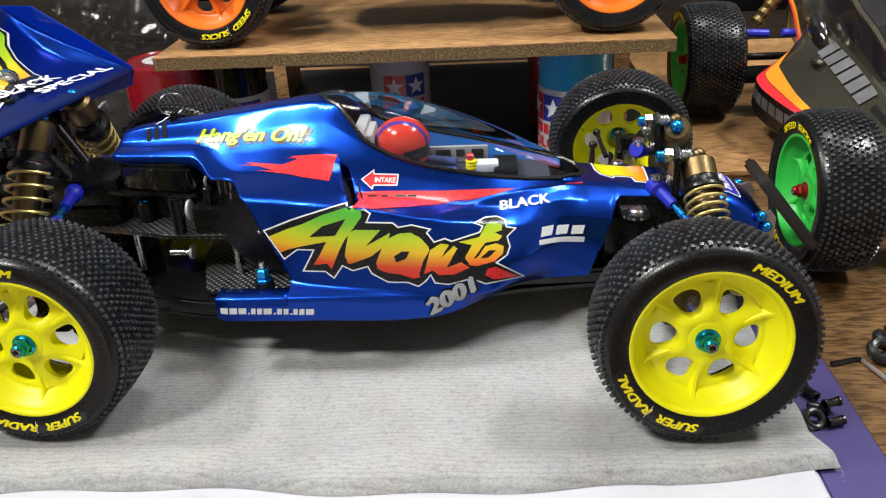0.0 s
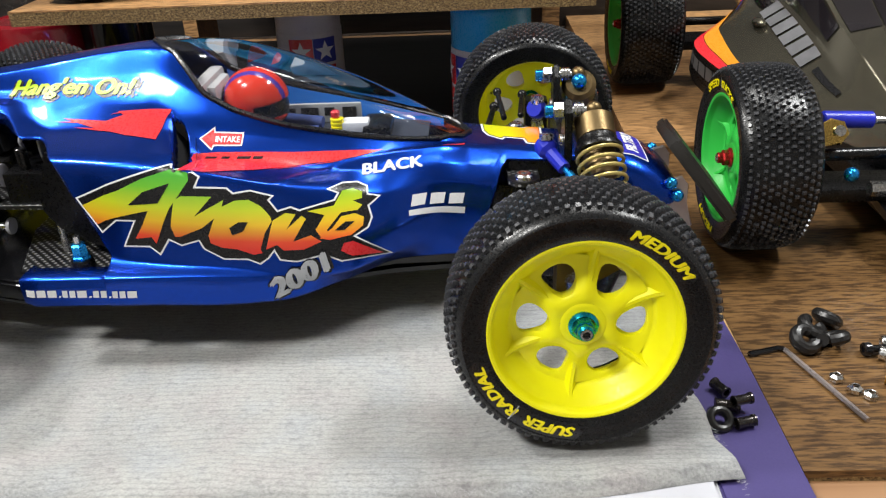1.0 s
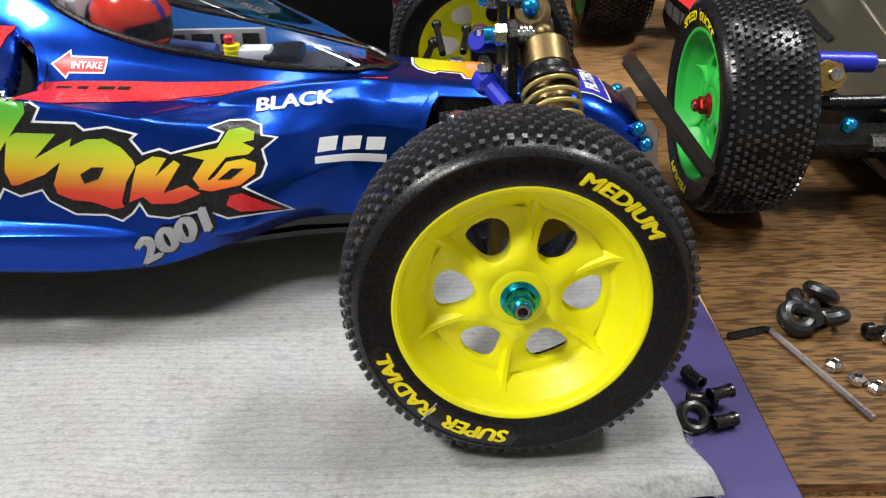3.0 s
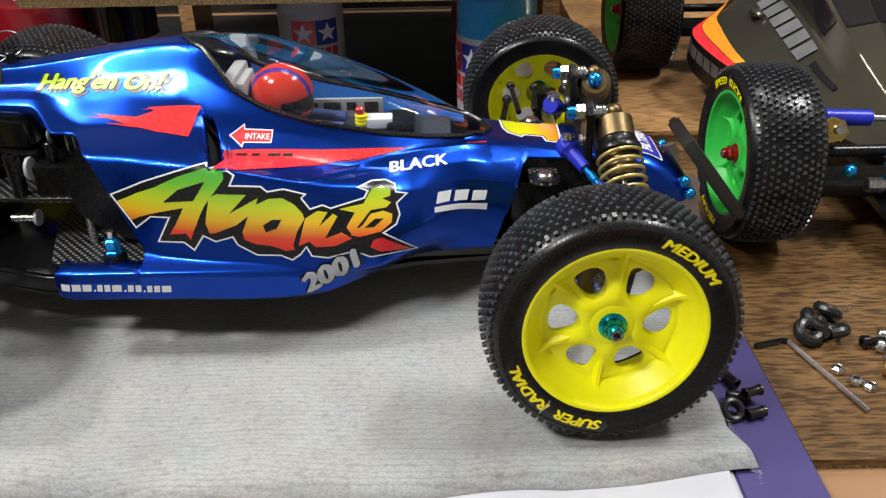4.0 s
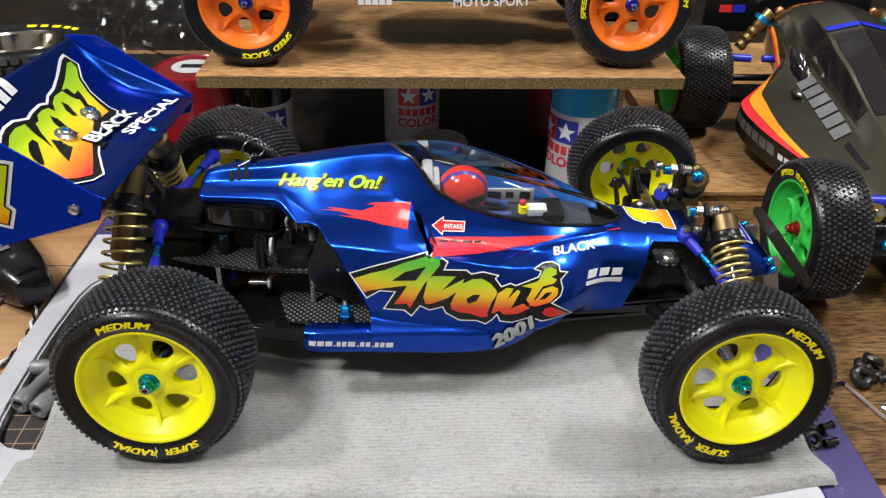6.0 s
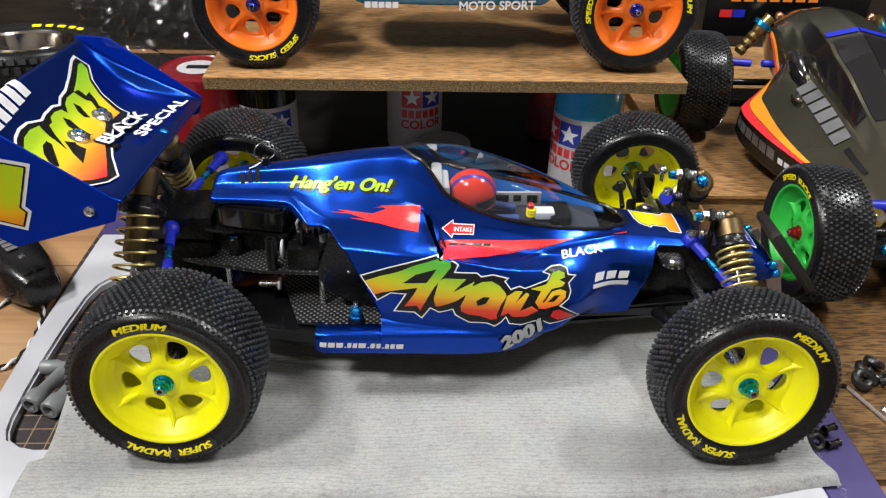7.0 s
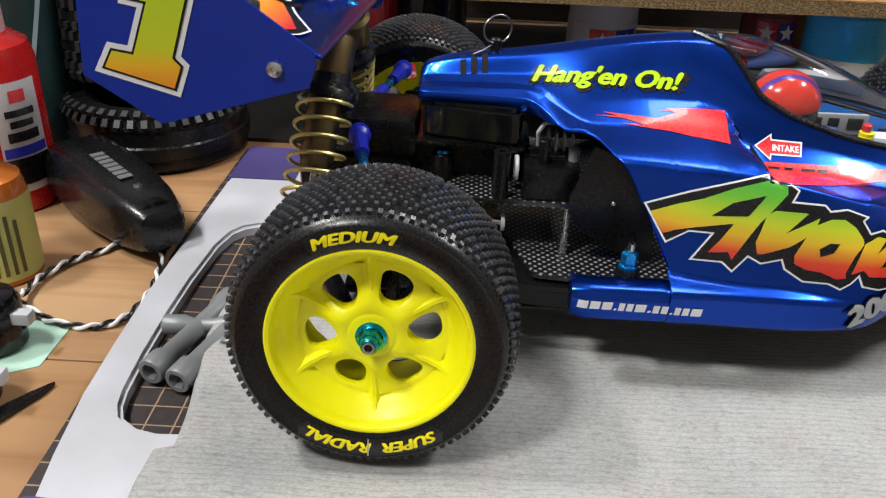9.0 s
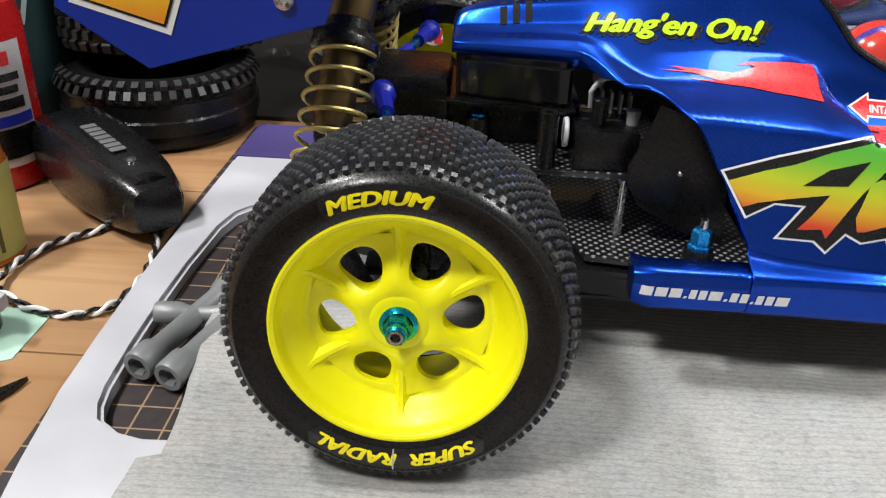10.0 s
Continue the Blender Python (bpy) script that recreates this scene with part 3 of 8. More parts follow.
def lint_bm():
    """Short loose fibres along the cloth's right and front edges."""
    rnd = random.Random(31)
    bm = bmesh.new()
    for n in range(900):
        if n % 5 < 2:
            y = rnd.uniform(-0.026, 0.150)
            p = Vector((0.3145 - 0.006 * min(1, max(0, (y + 0.03) / 0.05)), y, rnd.uniform(-0.0050, -0.0012)))
            d = Vector((1.0, rnd.uniform(-0.9, 0.9), rnd.uniform(-0.5, 0.7)))
        else:
            x = rnd.uniform(-0.06, 0.312)
            p = Vector((x, -0.0255 + (0.0 if x < 0.25 else (x - 0.25) * 0.16), rnd.uniform(-0.0050, -0.0010)))
            d = Vector((rnd.uniform(-0.9, 0.9), -1.0, rnd.uniform(-0.4, 0.7)))
        d.normalize()
        side = d.cross(Vector((0, 0, 1))).normalized() * rnd.uniform(0.00003, 0.00006)
        reach = rnd.uniform(0.0008, 0.0022)
        bend = Vector((rnd.uniform(-1, 1), rnd.uniform(-1, 1), rnd.uniform(-0.6, 0.4))) * reach * 0.35
        a, b, c = p, p + d * reach * 0.5, p + d * reach + bend
        c.z = max(c.z, -0.0054)
        v = [bm.verts.new(q) for q in (a - side, a + side, b + side, b - side, c)]
        bm.faces.new((v[0], v[1], v[2], v[3]))
        bm.faces.new((v[3], v[2], v[4]))
    return bm


part("lint_fringe", lint_bm(), plain("pale_lint", (0.42, 0.42, 0.43), 0.95, vary=0.1), cloth, "pale loose lint along the edge", kind="stuff")

# ---- wheels ----



def lerp_table(table, v):
    xs = [a for a, _ in table]
    i = min(max(sum(1 for a in xs if a <= v) - 1, 0), len(xs) - 2)
    (a, p), (b, q) = table[i], table[i + 1]
    t = (v - a) / (b - a)
    return p + (q - p) * min(1, max(0, t))


WALL_Z = [(0.0295, 0.0), (0.0312, 0.0013), (0.0345, 0.0022), (0.0380, 0.0020), (0.0400, 0.0006)]


def tyre_bm(R, W, seg=96):
    k = R / 0.0435
    half = [(0.0290, -0.0030), (0.0296, 0.0004), (0.0312, 0.0013), (0.0345, 0.0022), (0.0375, 0.0021), (0.0380, 0.0024), (0.0385, 0.0021), (0.0396, 0.0010), (0.0408, -0.0012), (0.0416, -0.0045)]
    half = [(r * k, z) for r, z in half]
    crown = [(0.0420 * k, -W * 0.28), (0.0422 * k, -W * 0.5), (0.0420 * k, -W * 0.72)]
    prof = half + crown + [(r, -W - z) for r, z in half[::-1]]
    return lathe(prof, seg, close=False)


def tread_bm(R, W, around=78, rows=11, knob=0.0013, high=0.0016):
    """Staggered square studs over the whole tread."""
    bm = bmesh.new()
    k = R / 0.0435
    prof = [(0.0020, 0.0386 * k), (-0.0002, 0.0402 * k), (-0.0012, 0.0408 * k), (-0.0045, 0.0416 * k), (-W * 0.28, 0.0420 * k), (-W * 0.5, 0.0422 * k)]
    prof = prof[::-1]
    for j in range(rows):
        f = (j + 0.5) / rows
        z = -W - 0.0004 + (W + 0.0008) * f
        zz = z if z > -W / 2 else -W - z
        r0 = lerp_table(prof, zz)
        slope = math.atan2(lerp_table(prof, zz + 0.0005) - lerp_table(prof, zz - 0.0005), 0.001)
        slope = -slope if z > -W / 2 else slope
        edge = min(j, rows - 1 - j)
        sz, st = (knob * 1.15, knob * (1.25 if edge == 0 else 1.0))
        if edge > 1 and j % 3 == 0:
            sz *= 1.25
        base_sz, base_st = sz, st
        jit = random.Random(j)
        for i in range(around):
            if edge > 0 and (2 * i + 3 * j) % 11 == 0:
                continue
            sz, st = base_sz * jit.uniform(0.85, 1.12) * (1.45 if (i + 2 * j) % 7 == 0 else 1.0), base_st * jit.uniform(0.88, 1.1)
            a = 2 * math.pi * (i + 0.5 * (j % 2)) / around
            m = Matrix.Rotation(a, 4, "Z") @ Matrix.Translation((r0 - 0.0003, 0, z)) @ Matrix.Rotation(-slope, 4, "Y")
            ht, b, t = high * (0.85 if edge == 0 else 1.0), 1.0, 0.82
            pts = [(0, st / 2 * b, sz / 2 * b), (0, -st / 2 * b, sz / 2 * b), (0, -st / 2 * b, -sz / 2 * b), (0, st / 2 * b, -sz / 2 * b),
                   (ht, st / 2 * t, sz / 2 * t), (ht, -st / 2 * t, sz / 2 * t), (ht, -st / 2 * t, -sz / 2 * t), (ht, st / 2 * t, -sz / 2 * t)]
            v = [bm.verts.new(m @ Vector(p)) for p in pts]
            for q in ((4, 5, 6, 7), (0, 1, 5, 4), (1, 2, 6, 5), (2, 3, 7, 6), (3, 0, 4, 7)):
                bm.faces.new([v[n] for n in q])
    bmesh.ops.recalc_face_normals(bm, faces=bm.faces)
    return bm


def ease(t):
    t = min(1.0, max(0.0, t))
    return t * t * (3 - 2 * t)


def web_height(r, v, deep):
    """Front height of the wheel's web: it rises to the hub and along the middle of each spoke. v: -1 to 1 over a sixth of the turn."""
    arc = r * radians(30) * (1 - abs(v))
    z = -deep + (deep - 0.0050) * ease((0.0188 - r) / 0.0112)
    return z + 0.0010 * math.exp(-(arc / 0.0024) ** 2) * ease((r - 0.0065) / 0.004)


def rim_bm(W, phase, deep=0.0084):
    """Dished one-piece wheel: rounded flange, coned barrel, web with six openings, hub."""
    bm = bmesh.new()
    add_lathe(bm, [(0.0290, -0.0020), (0.0303, -0.0012), (0.0306, 0.0002), (0.0303, 0.0008), (0.0296, 0.0010), (0.0288, 0.0007), (0.0283, -0.0001), (0.0280, -0.0014), (0.0274, -0.0023),
                   (0.0262, -0.0036), (0.0248, -0.0054), (0.0236, -0.0072), (0.0228, -0.0081), (0.0222, -deep)], 96)
    add_lathe(bm, [(0.0222, -deep - 0.0018), (0.0246, -deep - 0.003), (0.0262, -W * 0.55), (0.0272, -W + 0.004), (0.0292, -W + 0.001), (0.0306, -W), (0.0306, -W - 0.0006),
                   (0.0292, -W + 0.002)], 96)
    n, rc, ra, steps = 32, 0.0147, 0.0075, 6
    for s in range(6):
        mid = radians(phase + 60 * s)
        rows = [[] for _ in range(steps + 3)]
        for i in range(n):
            t = 2 * math.pi * i / n
            c, sn = math.cos(t), math.sin(t)
            q = max(abs(c), abs(sn))
            bu, bv = c / q, sn / q
            p = (4.2 if c > 0 else 2.8) if sn > 0 else 2.1
            g = (abs(c) ** p + abs(sn) ** p) ** (-1 / p)
            hu, hv = 0.06 + (0.70 if c > 0 else 0.64) * c * g, 0.58 * sn * g
            for k in range(steps + 1):
                f = k / steps
                u, v = bu + (hu - bu) * f, bv + (hv - bv) * f
                r, a = rc + ra * u, mid + radians(30) * v
                rows[k].append(bm.verts.new((r * math.cos(a), r * math.sin(a), web_height(r, v, deep) - 0.0004 * f ** 6)))
            for k, (u, v) in ((steps + 1, (hu * 0.98, hv * 0.98)), (steps + 2, (bu, bv))):
                r, a = rc + ra * u, mid + radians(30) * v
                rows[k].append(bm.verts.new((r * math.cos(a), r * math.sin(a), -deep - 0.0018)))
        for a, b in zip(rows, rows[1:]):
            for i in range(n):
                j = (i + 1) % n
                bm.faces.new((a[i], a[j], b[j], b[i]))
    add_lathe(bm, [(0.0072, -0.0050), (0.0066, -0.0047), (0.0058, -0.0046), (0.0030, -0.0046), (0.0030, -0.012)], 40)
    bmesh.ops.remove_doubles(bm, verts=bm.verts, dist=2e-5)
    bmesh.ops.recalc_face_normals(bm, faces=bm.faces)
    return bm


def spoke_bm(deep=0.0084):
    """One thin upright rib on the wheel's web, along x, flaring where it meets the barrel."""
    bm = bmesh.new()
    prof = [(0.0082, -0.0052, 0.0003, 0.0014), (0.0105, -0.0056, 0.0004, 0.0018), (0.0140, -0.0062, 0.0005, 0.0021), (0.0180, -0.0066, 0.0005, 0.0022), (0.0215, -0.0066, 0.0005, 0.0024), (0.0240, -0.0058, 0.0006, 0.0026), (0.0262, -0.0037, 0.0006, 0.0022)]
    top = [[bm.verts.new((r, sy * w, z)) for r, z, w, _ in prof] for sy in (1, -1)]
    low = [[bm.verts.new((r, sy * w, -deep - 0.0004)) for r, z, _, w in prof] for sy in (1, -1)]
    for i in range(len(prof) - 1):
        bm.faces.new((top[0][i], top[0][i + 1], top[1][i + 1], top[1][i]))
        bm.faces.new((low[0][i], low[0][i + 1], top[0][i + 1], top[0][i]))
        bm.faces.new((top[1][i], top[1][i + 1], low[1][i + 1], low[1][i]))
    bmesh.ops.recalc_face_normals(bm, faces=bm.faces)
    return bm


def nut_bm():
    """Flanged hexagon lock nut with its collar and the axle's end."""
    bm = bmesh.new()
    add_lathe(bm, [(0, -0.0050), (0.0046, -0.0050), (0.0047, -0.0040), (0.0038, -0.0034), (0.0036, -0.0032)], 32)
    add_lathe(bm, [(0.0037, -0.0036), (0.0037, -0.0012), (0.0033, -0.0005), (0, -0.0005)], 6)
    add_lathe(bm, [(0.0027, -0.0008), (0.0026, 0.0012), (0.0021, 0.0018), (0.0017, 0.0016), (0.0016, 0.0004), (0, 0.0003)], 24)
    bmesh.ops.recalc_face_normals(bm, faces=bm.faces)
    return bm


def heavy(words, size, shear, weight, width=None, tall=1.0):
    """Letters thickened by laying shifted copies over one another."""
    bm = text_bm(words, size, shear)
    xs = [v.co.x for v in bm.verts]
    k = 1.0 if width is None else width / (max(xs) - min(xs))
    base = bm.verts[:]
    xf(bm, base, Matrix.Diagonal((k, tall, 1, 1)))
    geom = bm.verts[:] + bm.edges[:] + bm.faces[:]
    for n, (dx, dy) in enumerate(((1, 0), (-1, 0), (0, 0.6), (0, -0.6))):
        r = bmesh.ops.duplicate(bm, geom=geom)
        vs = [g for g in r["geom"] if isinstance(g, bmesh.types.BMVert)]
        bmesh.ops.translate(bm, vec=(dx * weight, dy * weight, 0.00002 * (n + 1)), verts=vs)
    return bm


def ring_text(words, size, middle, R, W, rc=0.0347, lift=0.0004, span=44):
    k = R / 0.0435
    bm = heavy(words, size, 0.22, size * 0.055)
    xs = [v.co.x for v in bm.verts]
    k0 = radians(span) * rc * 0.90 / (max(xs) - min(xs))
    xf(bm, bm.verts[:], Matrix.Translation((-k0 * (max(xs) + min(xs)) / 2, 0, 0)) @ Matrix.Diagonal((k0, 1.0, 1, 1)))
    cut_grid(bm, 0.0012, (0,))
    for v in bm.verts:
        a, r = radians(middle) - v.co.x / rc, (rc + v.co.y) * k
        v.co = Vector((r * math.cos(a), r * math.sin(a), lerp_table(WALL_Z, r / k) + lift + v.co.z))
    return bm


def ring_patch(span, middle, R, rc=0.0347, h=0.0058, lift=0.0002):
    """Raised gloss pad behind the letters, with round ends."""
    k, n = R / 0.0435, 26
    bm = bmesh.new()
    prev = None
    for i in range(n + 1):
        f = i / n * 2 - 1
        a = radians(middle + f * span / 2)
        e = max(0.0, (abs(f) - 0.94) / 0.06)
        hh = h / 2 * math.sqrt(max(0.02, 1 - e * e))
        pair = [bm.verts.new(((rc + s * hh) * k * math.cos(a), (rc + s * hh) * k * math.sin(a), lerp_table(WALL_Z, rc + s * hh) + lift)) for s in (-1, -0.5, 0, 0.5, 1)]
        if prev:
            for q in range(4):
                bm.faces.new((prev[q], prev[q + 1], pair[q + 1], pair[q]))
        prev = pair
    bmesh.ops.recalc_face_normals(bm, faces=bm.faces)
    return bm


MESH_CACHE = {}


def cached(key, make):
    if key not in MESH_CACHE:
        MESH_CACHE[key] = make()
    return MESH_CACHE[key]


def mesh_of(bm, material, angle=35):
    me = bpy.data.meshes.new("shared")
    bm.to_mesh(me)
    bm.free()
    me.materials.append(material)
    me.shade_smooth()
    me.set_sharp_from_angle(angle=radians(angle))
    return me


def wheel(parent, m, R, W, rim_mat, phase, words, nut_mat=None, rim_label="", rows=11, around=78, turn=0.0):
    """A wheel whose outer face looks along its own z: rim, tyre, studs, letters, nut."""
    def piece(name, me, up, label="", kind="", mm=None):
        ob = new(name, me)
        ob.parent = up
        if mm is not None:
            ob.matrix_basis = mm
        return tagged(ob, label=label, kind=kind)

    w = piece("wheel", cached(("rim", W, phase, rim_mat.name), lambda: mesh_of(rim_bm(W, phase), rim_mat, 32)), parent, rim_label, "", m)
    for s in range(6):
        piece("spoke", cached(("spoke", rim_mat.name), lambda: mesh_of(spoke_bm(), rim_mat, 32)), w, "", "", pose(0, 0, 0, 0, 0, phase + 60 * s + 27))
    piece("tyre", cached(("tyre", R, W), lambda: mesh_of(tyre_bm(R, W), SIDEWALL, 50)), w, "black rubber tyre with smooth sidewall")
    piece("tread_studs", cached(("tread", R, W, rows, around), lambda: mesh_of(tread_bm(R, W, around, rows), TREAD, 30)), w, "small square rubber studs", "stuff")
    for text, mid, span in words:
        piece("letter_pad", cached(("pad", span, mid, R), lambda: mesh_of(ring_patch(span, mid, R), INK_BLACK)), w)
        if "  " in text:
            piece("letter_divider", cached(("div", mid, R), lambda: mesh_of(ring_patch(0.7, mid - span * 0.015, R, lift=0.0005), INK_SILVER)), w, "thin grey divider")
        piece("lettering", cached(("txt", text, mid, R), lambda: mesh_of(ring_text(text, 0.0047, mid, R, W, span=span), INK_YELLOW)), w, "yellow printed tyre lettering")
    if nut_mat is not None:
        piece("axle_end", cached(("axle_end",), lambda: mesh_of(lathe([(0.0015, 0.0002), (0.0019, 0.0016), (0.0018, 0.0021), (0.0012, 0.0021), (0.0011, 0.0008), (0, 0.0008)], 24), STEEL)), w, "bright steel axle end")
        # black cap paints the dark of the axle's hole
        piece("axle_hole_disc", cached(("axle_hole_disc",), lambda: mesh_of(lathe([(0.00105, 0.0010), (0.00105, 0.0014), (0, 0.0014)], 16), INK_BLACK)), w, "black disc standing in for the dark axle hole")
        piece("wheel_nut", cached(("nut", nut_mat.name), lambda: mesh_of(nut_bm(), nut_mat, 25)), w, "anodised flanged wheel nut")
    return w

# ---- the blue buggy on the cloth ----
# half sections of the body shell: x, then (half width, height) from the middle of the roof down to the sill
SHELL = [
    (0.0070, ((0, .0905), (.0030, .0900), (.0060, .0888), (.0095, .0880), (.0130, .0877), (.0156, .0866), (.0160, .0848), (.0150, .0830), (.0150, .070), (.0150, .050))),
    (0.0090, ((0, .0935), (.0032, .0925), (.0062, .0897), (.0098, .0884), (.0136, .0880), (.0166, .0868), (.0170, .0848), (.0158, .0828), (.0158, .070), (.0158, .050))),
    (0.0200, ((0, .0968), (.0038, .0955), (.0068, .0908), (.0102, .0888), (.0145, .0882), (.0174, .0868), (.0178, .0846), (.0166, .0824), (.0166, .070), (.0166, .050))),
    (0.0460, ((0, .1003), (.0055, .0986), (.0092, .0926), (.0128, .0900), (.0168, .0887), (.0200, .0866), (.0204, .0842), (.0194, .0812), (.0194, .070), (.0194, .050))),
    (0.0700, ((0, .1040), (.0065, .1025), (.0130, .0950), (.0205, .0875), (.0285, .0815), (.046, .0765), (.052, .064), (.0575, .042), (.0695, .0375), (.0695, .026))),
    (0.0900, ((0, .1068), (.0065, .1053), (.0125, .0970), (.0200, .0890), (.0310, .0825), (.0510, .0765), (.055, .062), (.0585, .042), (.0695, .0375), (.0695, .026))),
    (0.1060, ((0, .1082), (.0075, .1066), (.0130, .0985), (.0210, .0890), (.0330, .0835), (.0545, .0765), (.059, .062), (.0620, .041), (.0695, .0375), (.0695, .026))),
    (0.1310, ((0, .1052), (.0135, .1049), (.0205, .0895), (.0270, .0800), (.0355, .0738), (.0565, .0740), (.062, .058), (.0645, .040), (.0690, .0370), (.0695, .0255))),
    (0.1600, ((0, .0970), (.0162, .0967), (.0240, .0812), (.0280, .0740), (.0370, .0678), (.0540, .0668), (.061, .052), (.0645, .037), (.0660, .0340), (.0660, .0248))),
    (0.1850, ((0, .0868), (.0162, .0866), (.0225, .0752), (.0285, .0695), (.0350, .0640), (.0460, .0605), (.0565, .045), (.0585, .033), (.0555, .0300), (.0500, .0250))),
    (0.2000, ((0, .0798), (.0148, .0796), (.0200, .0716), (.0268, .0672), (.0330, .0630), (.0410, .0565), (.0485, .044), (.0475, .034), (.0440, .0300), (.0385, .0258))),
    (0.2200, ((0, .0708), (.0105, .0701), (.0145, .0670), (.0200, .0660), (.0264, .0624), (.0308, .0560), (.0335, .046), (.0330, .034), (.0325, .0290), (.0320, .0245))),
    (0.2320, ((0, .0655), (.0070, .0651), (.0110, .0647), (.0150, .0640), (.0232, .0603), (.0288, .0545), (.0305, .045), (.0300, .033), (.0300, .0280), (.0300, .0240))),
    (0.2500, ((0, .0635), (.0065, .0633), (.0105, .0630), (.0145, .0622), (.0220, .0588), (.0280, .0530), (.0290, .044), (.0290, .033), (.0290, .0280), (.0290, .0240))),
    (0.2760, ((0, .0615), (.0070, .0613), (.0120, .0608), (.0165, .0595), (.0175, .0570), (.0180, .0530), (.0180, .044), (.0180, .033), (.0180, .0280), (.0180, .0240))),
]
RIM = [(0.1060, 0.0), (0.1120, 0.7), (0.1200, 1.35), (0.1290, 1.85), (0.1400, 2.15), (0.1600, 2.25), (0.1850, 2.2), (0.2050, 2.1), (0.2200, 1.7), (0.2285, 0.9), (0.2325, 0.0)]
EDGE = [(0.0070, 0.0832), (0.0200, 0.0826), (0.0460, 0.0815), (0.0580, 0.0812), (0.0680, 0.0803), (0.0710, 0.0794), (0.0740, 0.0782), (0.0770, 0.0762), (0.0795, 0.0735), (0.0825, 0.0690), (0.0850, 0.0645), (0.0905, 0.0535), (0.0965, 0.0420)]


def hermite_table(stations, x, k):
    """Smooth but never overshooting value of key k at x."""
    xs = [s[0] for s in stations]
    i = min(max(sum(1 for a in xs if a <= x) - 1, 0), len(xs) - 2)

    def slope(j, c):
        def d(n):
            return (stations[n + 1][1][k][c] - stations[n][1][k][c]) / (xs[n + 1] - xs[n])
        if j == 0:
            return d(0)
        if j == len(xs) - 1:
            return d(j - 1)
        a, b = d(j - 1), d(j)
        return 0.0 if a * b <= 0 else 2 * a * b / (a + b)

    h = xs[i + 1] - xs[i]
    t = min(1, max(0, (x - xs[i]) / h))
    out = []
    for c in (0, 1):
        p, q = stations[i][1][k][c], stations[i + 1][1][k][c]
        out.append((2 * t ** 3 - 3 * t ** 2 + 1) * p + (t ** 3 - 2 * t ** 2 + t) * h * slope(i, c) + (3 * t ** 2 - 2 * t ** 3) * q + (t ** 3 - t ** 2) * h * slope(i + 1, c))
    return out


def shell_point(keys, s):
    """Point at s along a half section, rounded a little at the keys."""
    n = len(keys) - 1
    i = min(int(s), n - 1)
    t = s - i
    p0, p1, p2, p3 = keys[max(i - 1, 0)], keys[i], keys[i + 1], keys[min(i + 2, n)]
    if i == 0:
        p0 = (-keys[1][0], keys[1][1])
    tight = 0.22
    res = []
    for c in (0, 1):
        m1, m2 = tight * (p2[c] - p0[c]), tight * (p3[c] - p1[c])
        res.append((2 * t ** 3 - 3 * t ** 2 + 1) * p1[c] + (t ** 3 - 2 * t ** 2 + t) * m1 + (3 * t ** 2 - 2 * t ** 3) * p2[c] + (t ** 3 - t ** 2) * m2)
    return res


def s_at_height(keys, z):
    prev = shell_point(keys, 0)
    s = 0.0
    while s < len(keys) - 1:
        s += 0.02
        q = shell_point(keys, min(s, len(keys) - 1))
        if q[1] < z <= prev[1] + 1e-9:
            return s
        prev = q
    return len(keys) - 1.0


def shell_columns():
    xs = sorted(set([round(0.0070 + 0.0025 * i, 4) for i in range(108)] + [round(0.0450 + 0.00125 * i, 5) for i in range(41)] + [round(0.1150 + 0.0005 * i, 4) for i in range(34)] + [round(0.1550 + 0.001 * i, 4) for i in range(78)] + [0.0080, 0.2760] + [0.1060, 0.1120, 0.2325, 0.0965, 0.0968]))
    cols = []
    for x in xs:
        keys = [hermite_table(SHELL, x, k) for k in range(10)]
        start = lerp_table(RIM, x) if 0.106 < x < 0.2325 else 0.0
        end = 9.0
        if x <= 0.0965:
            end = s_at_height(keys, lerp_table(EDGE, x))
        elif x > 0.2320:
            # the front edge leans back towards the sill, and only a narrow tongue goes on over the axle
            z_cut = 0.024 + (x - 0.232) / 0.0130 * 0.036
            end = s_at_height(keys, z_cut) if x < 0.2450 else 3.6
        cols.append((x, keys, start, end))
    soft = []
    for x, keys, start, end in cols:
        if 0.050 < x < 0.0935:
            pairs = [(math.exp(-((q[0] - x) / 0.0032) ** 2), q[3]) for q in cols if abs(q[0] - x) < 0.009 and q[0] <= 0.0960]
            end = sum(w * e for w, e in pairs) / sum(w for w, _ in pairs)
        soft.append((x, keys, start, end))
    return soft


def grid_faces(bm, rows):
    for a, b in zip(rows, rows[1:]):
        for i in range(len(a) - 1):
            q = [a[i], a[i + 1], b[i + 1], b[i]]
            if len(set(q)) == 4:
                bm.faces.new(q)


